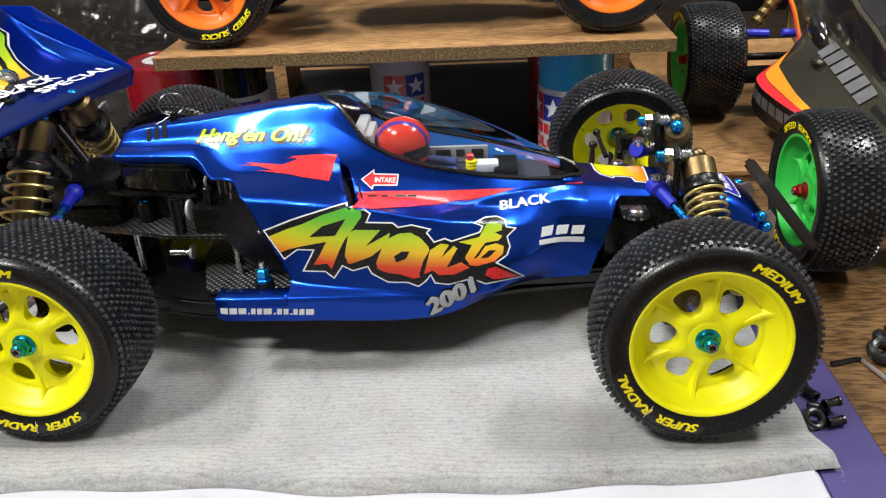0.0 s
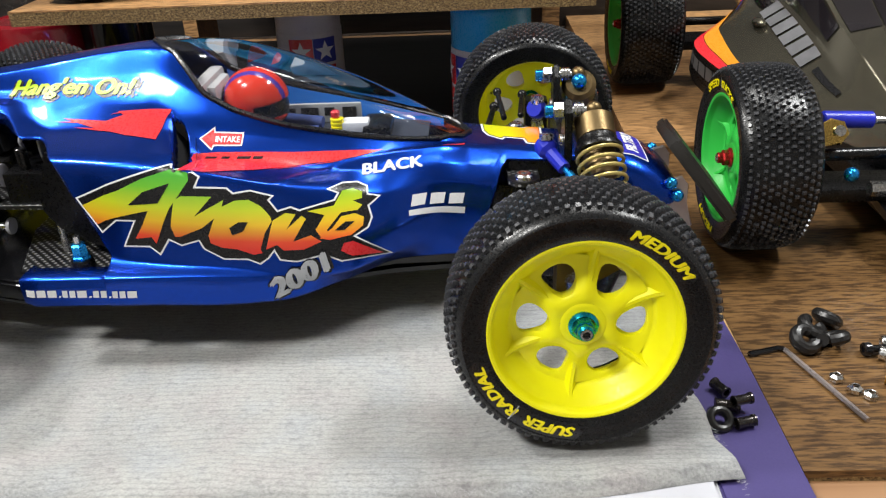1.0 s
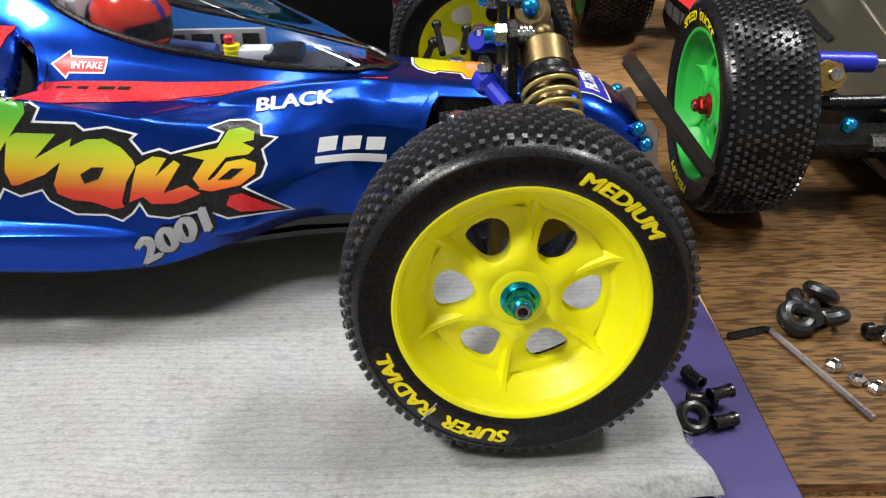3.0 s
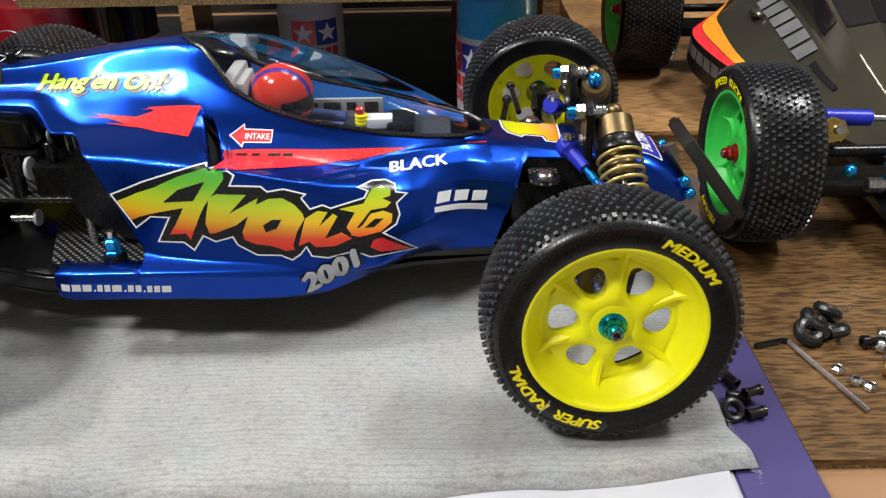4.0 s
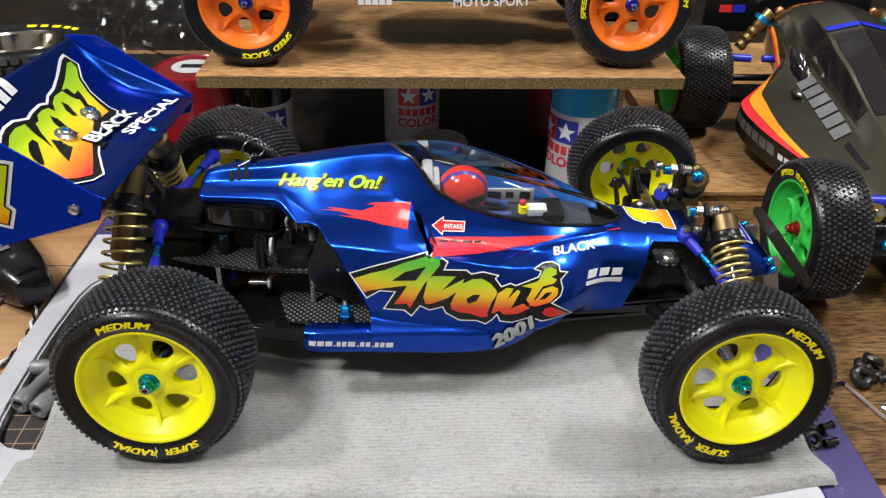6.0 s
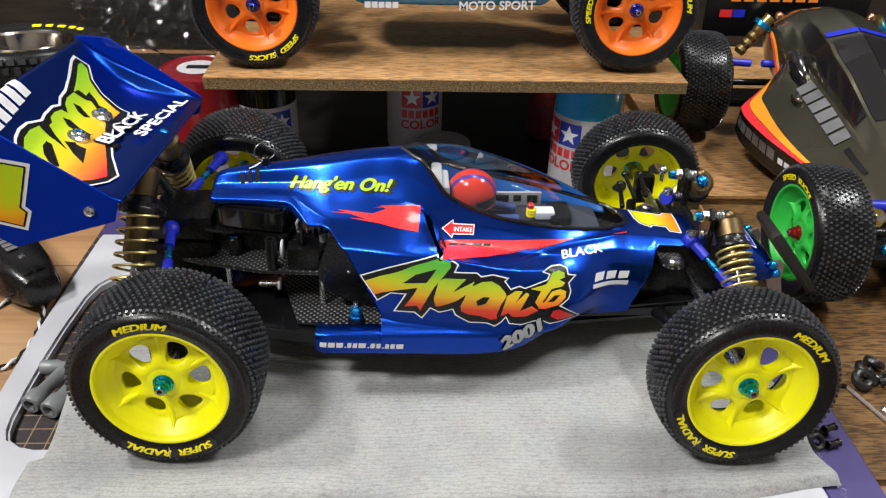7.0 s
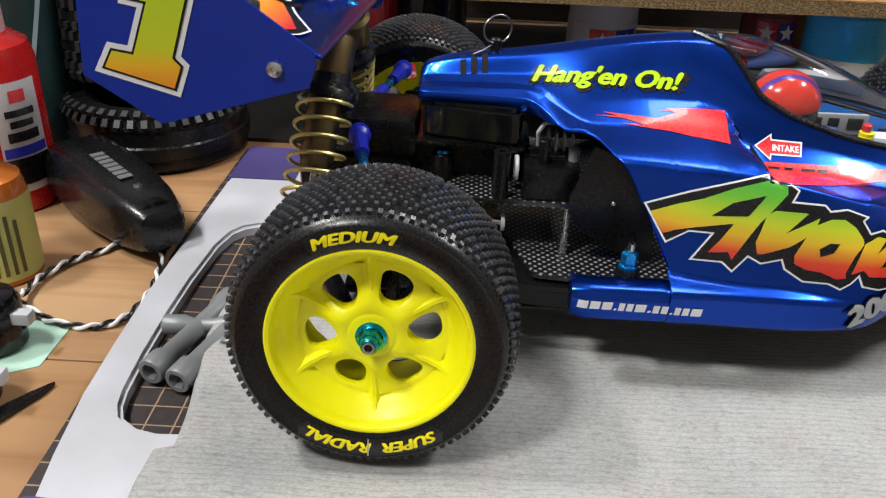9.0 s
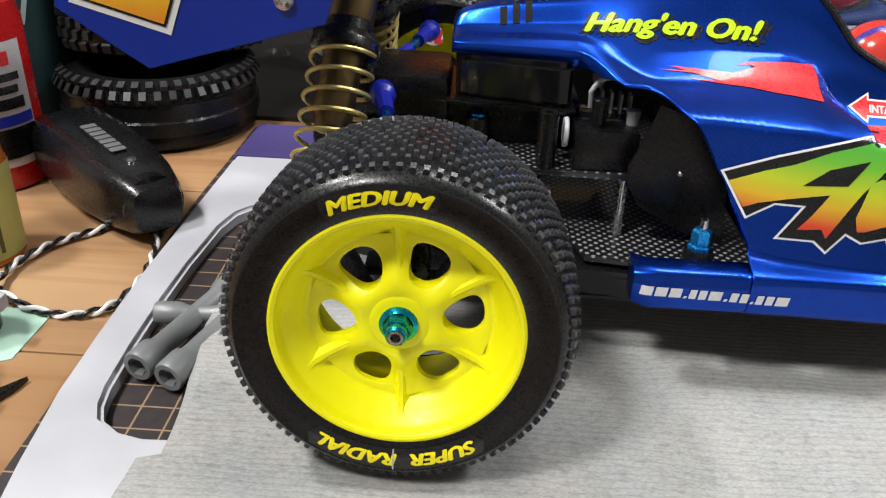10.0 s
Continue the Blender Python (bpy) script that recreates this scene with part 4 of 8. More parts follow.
def body_bm(cols, n=56, inset=0.0):
    """Both halves of the painted shell, thin like moulded sheet."""
    bm = bmesh.new()
    for side in (-1, 1):
        for part_n, lo, hi in ((n, 0.0, 7.0), (10, 7.0, 9.0)):
            rows = []
            for x, keys, s0, s1 in cols:
                p, q = max(s0, lo), min(s1, hi)
                if lo > 0 and (x < 0.0964 or s1 <= lo):
                    if not (x > 0.0964 and s1 > 6.5):
                        continue
                    q = p = lo if s1 >= lo else s1
                row = []
                for i in range(part_n + 1):
                    h, z = shell_point(keys, p + ((9.0 if abs(x - 0.0965) < 1e-6 and lo > 0 else q) - p) * i / part_n)
                    row.append(bm.verts.new((x, C + side * max(h, 0.0), z)))
                rows.append(row)
            grid_faces(bm, rows)
    # pod behind the side panel: a ledge that runs back past the opening
    for side in (-1, 1):
        rows = []
        for i in range(9):
            x = 0.0635 + (0.0985 - 0.0635) * i / 8
            keys = [hermite_table(SHELL, max(x, 0.09), k) for k in range(10)]
            inner = 0.0600 - 0.0025 * (x < 0.066)
            prof = [(inner, 0.0378), (0.0640, 0.0382), (0.0680, 0.0381), (0.0693, 0.0370), (0.0696, 0.0330), (0.0695, 0.0275), (0.0690, 0.0262), (0.0620, 0.0258)]
            if i == 0:
                prof = [(h - 0.0012, 0.0325 + (z - 0.0325) * 0.85) for h, z in prof]
            rows.append([bm.verts.new((x, C + side * h, z)) for h, z in prof])
        grid_faces(bm, rows)
        bm.faces.new(rows[0])
    bmesh.ops.remove_doubles(bm, verts=bm.verts, dist=2e-5)
    raise_crease(bm)
    cut_scoop(bm)
    bmesh.ops.recalc_face_normals(bm, faces=bm.faces)
    return bm


CREASE = [(0.1590, 0.0545), (0.1650, 0.0485), (0.1720, 0.0405), (0.1820, 0.0338), (0.1930, 0.0300), (0.2130, 0.0228), (0.2290, 0.0150)]   # x, half width


def raise_crease(bm):
    """Narrow raised line that sweeps from the middle of the flank up to the nose."""
    for v in bm.verts:
        if 0.152 < v.co.x < 0.232 and v.co.z > 0.055:
            h = abs(v.co.y - C)
            near = 1.0
            for (xa, ha), (xb, hb) in zip(CREASE, CREASE[1:]):
                dx, dh = xb - xa, hb - ha
                t = min(1.0, max(0.0, ((v.co.x - xa) * dx + (h - ha) * dh) / (dx * dx + dh * dh)))
                near = min(near, math.hypot(v.co.x - xa - dx * t, h - ha - dh * t))
            ends = ease((v.co.x - 0.157) / 0.008) * (1 - ease((v.co.x - 0.222) / 0.009))
            v.co.z += 0.0006 * ends * math.exp(-(near / 0.0013) ** 2)


SCOOP_LEN = 0.0046


def scoop_offset(x, h):
    """How far in front of the intake's lip a place lies, and how much it belongs to the intake's stretch."""
    return x - (0.1170 + (h - 0.0235) * 0.27), ease((h - 0.0235) / 0.006) * (1 - ease((h - 0.0500) / 0.007))


def cut_scoop(bm):
    """Raises the lip of each side intake, sinks the panel in front of it and opens the gap between."""
    gone = []
    for v in bm.verts:
        d, w = scoop_offset(v.co.x, abs(v.co.y - C))
        if v.co.z > 0.060 and w > 0:
            v.co.z += w * (0.0022 * math.exp(-(d / 0.008) ** 2) if d <= 0 else -0.0034 * math.exp(-(d / 0.020) ** 2))
    for f in bm.faces:
        m = f.calc_center_median()
        d, w = scoop_offset(m.x, abs(m.y - C))
        if m.z > 0.060 and w > 0.35 and 0.0003 < d < SCOOP_LEN * (0.5 + 0.5 * w):
            gone.append(f)
    bmesh.ops.delete(bm, geom=gone, context="FACES")


def pocket_bm(side):
    """Trough below the intake's opening, its black colour carrying the shade inside."""
    bm = bmesh.new()
    rows = []
    for i in range(13):
        h = 0.0240 + 0.0320 * i / 12
        x = 0.1170 + (h - 0.0235) * 0.27
        z = 0.0865 - (h - 0.0235) * 0.36
        rows.append([bm.verts.new((x + dx, C + side * h, z + dz)) for dx, dz in ((-0.0016, -0.0005), (-0.0006, -0.0070), (0.0035, -0.0125), (0.0065, -0.0120), (0.0075, -0.0075))])
    grid_faces(bm, rows)
    return bm


def canopy_bm(cols, n=16):
    bm = bmesh.new()
    for side in (-1, 1):
        rows = []
        for x, keys, s0, s1 in cols:
            if s0 <= 0.0 and not (abs(x - 0.106) < 1e-6 or abs(x - 0.2325) < 1e-6):
                continue
            row = []
            for i in range(n + 1):
                h, z = shell_point(keys, s0 * i / n)
                row.append(bm.verts.new((x, C + side * max(h, 0.0), z + 0.0002)))
            rows.append(row)
        grid_faces(bm, rows)
    bmesh.ops.remove_doubles(bm, verts=bm.verts, dist=2e-5)
    bmesh.ops.recalc_face_normals(bm, faces=bm.faces)
    return bm


def rim_line(cols, side):
    return [(x, C + side * shell_point(keys, s0)[0], shell_point(keys, s0)[1] + 0.0002) for x, keys, s0, s1 in cols if s0 > 0]


COLS = shell_columns()
buggy = thing("radio_controlled_buggy", "candy blue radio controlled racing buggy with yellow wheels", "toy car", (0.13, C, 0.0))
B0 = pose(-0.13, -C, 0.0)      # carries places on the desk into the buggy's own axes


def bpart(name, bm, material, label="", smooth=True, angle=35, parent=None, kind=""):
    return part(name, bm, material, parent or buggy, label, B0 if parent is None else None, smooth, angle, kind)


body = bpart("body_shell", body_bm(COLS), PAINT, "candy blue metallic lacquered body", angle=50)
mod = body.modifiers.new("thickness", "SOLIDIFY")
mod.thickness, mod.offset = 0.0009, -1.0
canopy = bpart("canopy", canopy_bm(COLS), CLEAR, "clear plastic cockpit canopy", angle=60)
canopy.visible_shadow = False
loop = rim_line(COLS, -1) + rim_line(COLS, 1)[::-1]
bpart("canopy_seal", tube(loop, 0.00115, 8, True), INK_BLACK, "black line round the canopy")

for side in (-1, 1):
    bpart("intake_scoop", pocket_bm(side), VOID, "trough of the side air intake, coloured black for its shade")

# painted inner walls of the cockpit, from the canopy's edge down to the floor
LINER = plain("blue_cockpit_liner", (0.012, 0.10, 0.36), 0.22, vary=0.1, rough_vary=0.05)


def liner_bm(side):
    bm = bmesh.new()
    rows = []
    for x, y, z in rim_line(COLS, side):
        if 0.128 < x < 0.222:
            h = abs(y - C)
            rows.append([bm.verts.new((x, C + side * (h - 0.0018 - d), z + (0.0655 - z) * k)) for d, k in ((0.0, 0.04), (0.0012, 0.3), (0.0030, 0.65), (0.0034, 1.0))])
    grid_faces(bm, rows)
    return bm


for side in (-1, 1):
    bpart("cockpit_wall", liner_bm(side), LINER, "glossy blue inner wall of the cockpit")

# cockpit floor, seat back and dashboard
bpart("cockpit_floor", slab([(0.118, C - 0.019), (0.215, C - 0.014), (0.215, C + 0.014), (0.118, C + 0.019)], 0.001, pose(0, 0, 0.066)), plain("cockpit_grey", (0.025, 0.03, 0.045), 0.6), "dark grey cockpit floor")
bpart("seat_back", box((0.006, 0.030, 0.022), (0.1255, C - 0.001, 0.0830), bevel=0.002), GREY_PLASTIC, "light grey moulded seat back")
bpart("head_rest", box((0.008, 0.022, 0.008), (0.128, C - 0.002, 0.088), bevel=0.002), GREY_PLASTIC)
bpart("side_console", box((0.036, 0.002, 0.0085), (0.1675, C + 0.0130, 0.0716), bevel=0.0006), plain("panel_grey", (0.34, 0.35, 0.36), 0.5), "pale printed control panel")
for i, w in enumerate((0.0050, 0.0076, 0.0044, 0.0060)):
    bpart("dial", box((w, 0.0008, 0.0036 + 0.0012 * (i % 2)), (0.1545 + 0.0086 * i, C + 0.0119, 0.0724 - 0.0005 * (i % 2)), bevel=0.0003), INK_BLACK, "small dark instrument")
dash = bpart("dashboard", box((0.012, 0.020, 0.005), (0.194, C, 0.0695), bevel=0.0018), BLACK_PLASTIC)
bpart("gear_block", box((0.011, 0.008, 0.0045), (0.1850, C - 0.003, 0.0712), bevel=0.001), INK_WHITE, "white cockpit block")
for i in range(3):
    bpart("stripe", lathe([(0, 0), (0.0026, 0), (0.0028, 0.0006), (0.0028, 0.0012), (0.0024, 0.0014), (0, 0.0014)], 16, pose(0.1775, C - 0.005, 0.0705 + 0.0016 * i)), INK_YELLOW, "small yellow ring")
bpart("knob", lathe([(0, 0), (0.0018, 0), (0.0019, 0.0020), (0.0013, 0.0026), (0, 0.0028)], 14, pose(0.1770, C - 0.005, 0.0756)), INK_RED)

# wheels
WORDS_R = [("MEDIUM", 97, 44), ("SUPER  RADIAL", 271, 76)]
WORDS_F = [("MEDIUM", 50, 44), ("SUPER  RADIAL", 231, 76)]
wheel(buggy, B0 @ pose(0.0004, -0.0030, 0.0437, 86.2, 0, -0.6), 0.0434, 0.0375, YELLOW, 5, WORDS_R, TEAL, "fluorescent yellow dished wheel", 15, 88)
wheel(buggy, B0 @ pose(0.2660, -0.0070, 0.0434, 84.6, 0, 1.2), 0.0430, 0.0265, YELLOW, 355, WORDS_F, TEAL, "fluorescent yellow dished wheel", 11, 84)
wheel(buggy, B0 @ pose(0.0004, 0.2280, 0.0437, -86.2, 0, 0.6), 0.0434, 0.0375, YELLOW, 5, WORDS_R, TEAL, "fluorescent yellow dished wheel", 15, 88)
wheel(buggy, B0 @ pose(0.2660, 0.2320, 0.0434, -84.6, 0, -1.2), 0.0430, 0.0265, YELLOW, 355, WORDS_F, TEAL, "fluorescent yellow dished wheel", 11, 84)


def shock(top, low, rc, rs, free=0.72):
    """Oil damper with its cap, body, collar, spring and rod; hangs from top to low."""
    n = (Vector(low) - Vector(top)).length
    m = B0 @ between(top, low)
    base = part("damper", lathe([(0, -0.001), (rc * 0.75, -0.001), (rc, 0.0005), (rc, n * 0.21), (rc * 0.95, n * 0.22), (rc * 0.84, n * 0.225), (rc * 0.84, n * (free - 0.06)), (rc * 0.72, n * (free - 0.03)), (rc * 0.70, n * free), (rc * 0.45, n * free + 0.001), (0, n * free + 0.001)], 28), GOLD, buggy, "gold anodised damper body", m)
    part("collar", lathe([(rc * 0.8, n * 0.225), (rc * 1.01, n * 0.225), (rc * 1.03, n * 0.27), (rs * 0.90, n * 0.30), (rs * 0.98, n * 0.31), (rs, n * 0.32), (rs, n * 0.355), (rs * 0.9, n * 0.365), (rc * 0.8, n * 0.365)], 28), BLACK_PLASTIC, base, "black spring collar")
    pts, turns, s0, s1 = [], 6.5, n * 0.365, n * 0.97
    for i in range(int(turns * 20) + 1):
        a = 2 * math.pi * i / 20
        pts.append((rs * 0.93 * math.cos(a), rs * 0.93 * math.sin(a), s0 + (s1 - s0) * i / (turns * 20)))
    part("spring", tube(pts, 0.00074, 7), GOLD_LIGHT, base, "pale gold coil spring")
    part("rod", rod((0, 0, n * free), (0, 0, n * 1.06), 0.0012, 12), STEEL, base, "steel piston rod")
    part("spring_cup", lathe([(0.001, n * 0.97), (rs, n * 0.975), (rs, n * 0.99), (rs * 0.6, n * 1.02), (0.001, n * 1.02)], 24), BLACK_PLASTIC, base)
    part("ball_end", lathe([(0, n * 1.02), (0.003, n * 1.02), (0.0034, n * 1.06), (0.002, n * 1.1), (0, n * 1.1)], 16), BLACK_PLASTIC, base)
    bm = bmesh.new()
    add_ball(bm, (0, 0, -0.003), 0.0034)
    part("top_ball", bm, LIGHT_BLUE, base, "light blue ball stud")


def mirror(p):
    return (p[0], 2 * C - p[1], p[2])


def link(a, b, r=0.0036):
    """Adjustable rod: two nylon cups and a turned middle."""
    a, b = Vector(a), Vector(b)
    d = (b - a).normalized()
    n = (b - a).length
    m = B0 @ between(a, b)
    mid = part("turnbuckle", lathe([(0, n * 0.25), (0.0012, n * 0.25), (0.0012, n * 0.44), (0.0018, n * 0.45), (0.0018, n * 0.56), (0.0012, n * 0.57), (0.0012, n * 0.75), (0, n * 0.75)], 10), LIGHT_BLUE, buggy, "light blue anodised rod", m)
    for s0, s1 in ((-0.0032, n * 0.36), (n + 0.0032, n * 0.64)):
        part("rod_end", lathe([(0, s0), (r, s0), (r * 1.2, s0 + (0.0012 if s1 > s0 else -0.0012)), (r * 1.2, s0 + (0.0050 if s1 > s0 else -0.0050)), (r * 0.78, s0 + (0.0068 if s1 > s0 else -0.0068)), (r * 0.72, s1), (0, s1)], 10), BLUE_PLASTIC, mid, "royal blue nylon rod end")


for far in (False, True):
    q = mirror if far else (lambda p: p)
    shock(q((-0.022, 0.094, 0.105)), q((-0.0285, 0.056, 0.052)), 0.0072, 0.0102)
    shock(q((0.2800, 0.0895, 0.0775)), q((0.2830, 0.058, 0.0500)), 0.0075, 0.0092, 0.6)
    link(q((-0.0145, 0.0935, 0.0695)), q((-0.0055, 0.0445, 0.0690)))
    link(q((0.2620, 0.0885, 0.0665)), q((0.2790, 0.0600, 0.0530)))
    # lower arms and uprights
    for x0, x1 in ((-0.030, 0.018), (0.248, 0.292)):
        xm = 0.0 if x0 < 0.1 else 0.266
        ys = 2 * C - 0.030 if far else 0.030
        yi = 2 * C - 0.080 if far else 0.080
        bm = bmesh.new()
        for xx in (x0, x1):
            add_rod(bm, (xx, yi, 0.026), (xm + (xx - xm) * 0.35, ys, 0.032), 0.0042, 12, 0.0034, 0.0008)
        add_rod(bm, (xm, (ys + yi) / 2 - 0.004, 0.030), (xm, (ys + yi) / 2 + 0.004, 0.030), 0.0046, 12)
        add_box(bm, (abs(x1 - x0) * 0.62, 0.010, 0.0035), (xm, (ys + yi) / 2, 0.029), bevel=0.001)
        bpart("suspension_arm", bm, BLACK_PLASTIC, "black moulded lower arm")
        hub = bpart("hub_carrier", box((0.012, 0.010, 0.020), (xm, ys, 0.0435), bevel=0.002), GOLD if x0 > 0.1 and not far else BLACK_PLASTIC, "anodised hub carrier" if x0 > 0.1 and not far else "black hub carrier")
        if x0 > 0.1 and not far:
            bpart("bolt_boss", lathe([(0, 0), (0.0056, 0), (0.0056, 0.0040), (0.0048, 0.0048), (0, 0.0048)], 20, pose(xm + 0.0190, ys - 0.001, 0.0510, 90)), GOLD_LIGHT, "gold anodised boss")
            bpart("boss_screw", lathe([(0, 0.0048), (0.0026, 0.0048), (0.0024, 0.0064), (0.0012, 0.0068), (0.0010, 0.0056), (0, 0.0056)], 16, pose(xm + 0.0190, ys - 0.001, 0.0510, 90)), STEEL)
            bpart("carrier_arm", slab([(-0.014, 0.008), (-0.010, 0.013), (0.006, 0.019), (0.014, 0.018), (0.012, 0.011), (0.0, 0.004)], 0.003, Matrix.Translation((xm + 0.008, ys + 0.001, 0.0360)) @ pose(0, 0, 0, 90), 0.0005), GOLD, "gold anodised carrier arm")
        bpart("axle", rod((xm, 0.002 if not far else 2 * C - 0.002, 0.0436), (xm, C, 0.0420), 0.0030, 14), STEEL, "steel drive shaft")
        bm = bmesh.new()
        add_ball(bm, (xm + 0.010, ys + (0.004 if not far else -0.004), 0.058), 0.0030)
        add_rod(bm, (xm + 0.010, ys + (0.004 if not far else -0.004), 0.050), (xm + 0.010, ys + (0.004 if not far else -0.004), 0.061), 0.0012, 10)
        bpart("ball_stud", bm, STEEL)

for a, b, r in (((0.2480, 0.1500, 0.0580), (0.2455, 0.1720, 0.0640), 0.0014), ((0.2400, 0.1480, 0.0540), (0.2440, 0.1740, 0.0560), 0.0016), ((0.2560, 0.1560, 0.0570), (0.2580, 0.1800, 0.0600), 0.0015)):
    bm = bmesh.new()
    add_rod(bm, a, b, r, 12, r * 0.8, 0.0005)
    add_ball(bm, b, r * 1.5, 16, 12)
    bpart("steering_link", bm, BLACK_PLASTIC, "black ball ended steering link")

# chassis, decks and electrics
bpart("main_chassis", slab([(-0.030, C - 0.030), (0.05, C - 0.050), (0.11, C - 0.055), (0.20, C - 0.030), (0.30, C - 0.022), (0.30, C + 0.022), (0.20, C + 0.030), (0.11, C + 0.055), (0.05, C + 0.050), (-0.030, C + 0.030)], 0.010, pose(0, 0, 0.0165), 0.002), BLACK_GLOSS, "black moulded chassis tub")
bpart("lower_deck", slab([(0.040, C - 0.010), (0.052, C - 0.047), (0.095, C - 0.053), (0.106, C - 0.050), (0.106, C + 0.050), (0.095, C + 0.053), (0.052, C + 0.047), (0.040, C + 0.010)], 0.0022, pose(0, 0, 0.0278), 0.0004), CARBON, "woven carbon lower deck")
DECK = [(-0.020, 0.016), (-0.002, 0.0235), (0.013, 0.0265), (0.029, 0.0310), (0.036, 0.0325), (0.066, 0.0335), (0.080, 0.0330)]
bpart("upper_deck", slab([(x, C - h) for x, h in DECK] + [(x, C + h) for x, h in DECK[::-1]], 0.0022, pose(0, 0, 0.0500), 0.0004), CARBON, "woven carbon upper deck")
bpart("gear_case", box((0.046, 0.040, 0.038), (-0.016, C, 0.043), bevel=0.008), BLACK_PLASTIC, "black rear gear case")
bpart("gear_case", box((0.044, 0.036, 0.040), (0.268, C, 0.040), bevel=0.006), BLACK_PLASTIC, "black front gear case")
COVER = [(0.0105, 0.0160), (0.0130, 0.0175), (0.0405, 0.0238), (0.0440, 0.0235), (0.0455, 0.0205)]
bpart("motor_cover", slab([(x, C - h) for x, h in COVER] + [(x, C + h) for x, h in COVER[::-1]], 0.0140, pose(0, 0, 0.0690), 0.0018), BLACK_GLOSS, "glossy black moulded motor cover")
FLANGE = [(-0.030, 0.010), (-0.005, 0.0140), (0.0060, 0.0185), (0.0150, 0.0215), (0.0260, 0.0190), (0.0420, 0.0255), (0.0470, 0.0240)]
bpart("cover_flange", slab([(x, C - h) for x, h in FLANGE] + [(x, C + h) for x, h in FLANGE[::-1]], 0.0016, pose(0, 0, 0.0675), 0.0005), BLACK_PLASTIC)
bpart("battery_box", box((0.060, 0.024, 0.0155), (0.020, C, 0.0597), bevel=0.002), BLACK_PLASTIC, "black box between the decks")
bpart("side_wall", slab([(0.0090, 0.0690), (0.0120, 0.0690), (0.0125, 0.0830), (0.0085, 0.0830)], 0.030, Matrix.Translation((0, C + 0.015, 0)) @ pose(0, 0, 0, 90), 0.0006), BLACK_PLASTIC)
bpart("servo", box((0.0200, 0.0145, 0.0130), (0.0568, 0.0876, 0.0587), bevel=0.0008), BLACK_PLASTIC, "black boxed speed controller")
bpart("controller_top", box((0.0180, 0.0100, 0.0040), (0.0580, 0.0960, 0.0640), bevel=0.0008), BLACK_GLOSS)
bpart("servo_horn", lathe([(0, 0), (0.0046, 0), (0.0048, 0.0004), (0.0046, 0.0014), (0, 0.0014)], 22, pose(0.0448, 0.0850, 0.0630, 0, -90, 0)), WHITE_PLASTIC, "white round disc")
for i in range(4):
    bpart("heat_fin", box((0.0009, 0.0050, 0.0085), (0.0560 + 0.0031 * i, 0.0985, 0.0690 - 0.0004 * i), bevel=0.0003), GREY_PLASTIC, "pale heat sink fin")
bpart("capacitor", lathe([(0, 0), (0.0019, 0), (0.0023, 0.0050), (0.0017, 0.0054), (0, 0.0054)], 18, pose(0.0652, 0.0890, 0.0648)), plain("frosted_plastic", (0.25, 0.26, 0.27), 0.5), "small frosted capacitor")
bpart("capacitor", lathe([(0, 0), (0.0023, 0), (0.0023, 0.0088), (0.0018, 0.0092), (0, 0.0092)], 18, pose(0.0540, 0.0860, 0.0648)), BLACK_PLASTIC)
pts = [(0.0520, 0.0930, 0.0690), (0.0515, 0.0915, 0.0745), (0.0535, 0.0905, 0.0785), (0.0560, 0.0910, 0.0790), (0.0600, 0.0950, 0.0785)]
bpart("wire", tube([Vector(pts[min(int(t), 3)]).lerp(Vector(pts[min(int(t), 3) + 1]), t - min(int(t), 3)) for t in [i * 0.2 for i in range(21)]], 0.0008), WHITE_PLASTIC, "white wire")
bpart("deck_post", lathe([(0, 0), (0.0044, 0), (0.0042, 0.0098), (0.0036, 0.0104), (0, 0.0104)], 20, pose(0.0168, 0.0985, 0.0522)), BLACK_PLASTIC, "round black post")
bpart("screw", lathe([(0, 0.0012), (0.0030, 0), (0.0028, 0.0008), (0.0018, 0.0014), (0, 0.0016)], 18, pose(0.0168, 0.0985, 0.0626)), LIGHT_BLUE, "light blue dome screw")
bpart("deck_post", lathe([(0.0012, 0.0165), (0.0014, 0.0178), (0.0030, 0.0178), (0.0031, 0.0173), (0.0031, 0), (0, 0)], 18, pose(0.0385, 0.0830, 0.0522)), BLACK_PLASTIC, "round black post")
for x, y in ((0.0640, 0.0820), (0.0140, 0.0880)):
    bpart("deck_post", rod((x, y, 0.0300), (x, y, 0.0500), 0.0017, 12), STEEL, "steel deck pillar")
bpart("cross_rod", rod((0.0300, 0.0860, 0.0400), (0.0400, 0.0860, 0.0400), 0.0016, 12), STEEL)
bpart("rod_disc", lathe([(0, 0), (0.0034, 0), (0.0036, 0.0005), (0.0034, 0.0014), (0, 0.0014)], 22, pose(0.0400, 0.0860, 0.0400, 0, 90, 0)), WHITE_PLASTIC, "white round disc")
BULK = [(0.0630, 0.0570), (0.0665, 0.0660), (0.0700, 0.0765), (0.0820, 0.0725), (0.0940, 0.0520), (0.0960, 0.0320), (0.0880, 0.0335), (0.0790, 0.0375), (0.0680, 0.0440), (0.0635, 0.0510)]
for side in (-1, 1):
    bpart("bulkhead", slab(BULK, 0.0012, Matrix.Translation((0, C + side * 0.0375, 0)) @ pose(0, 0, 0, 90), 0.0003), BLACK_PLASTIC, "black bent bulkhead plate")
    bm = bmesh.new()
    add_ball(bm, (0.0790, C + side * 0.0385, 0.0555), 0.0010)
    bpart("rivet", bm, STEEL)
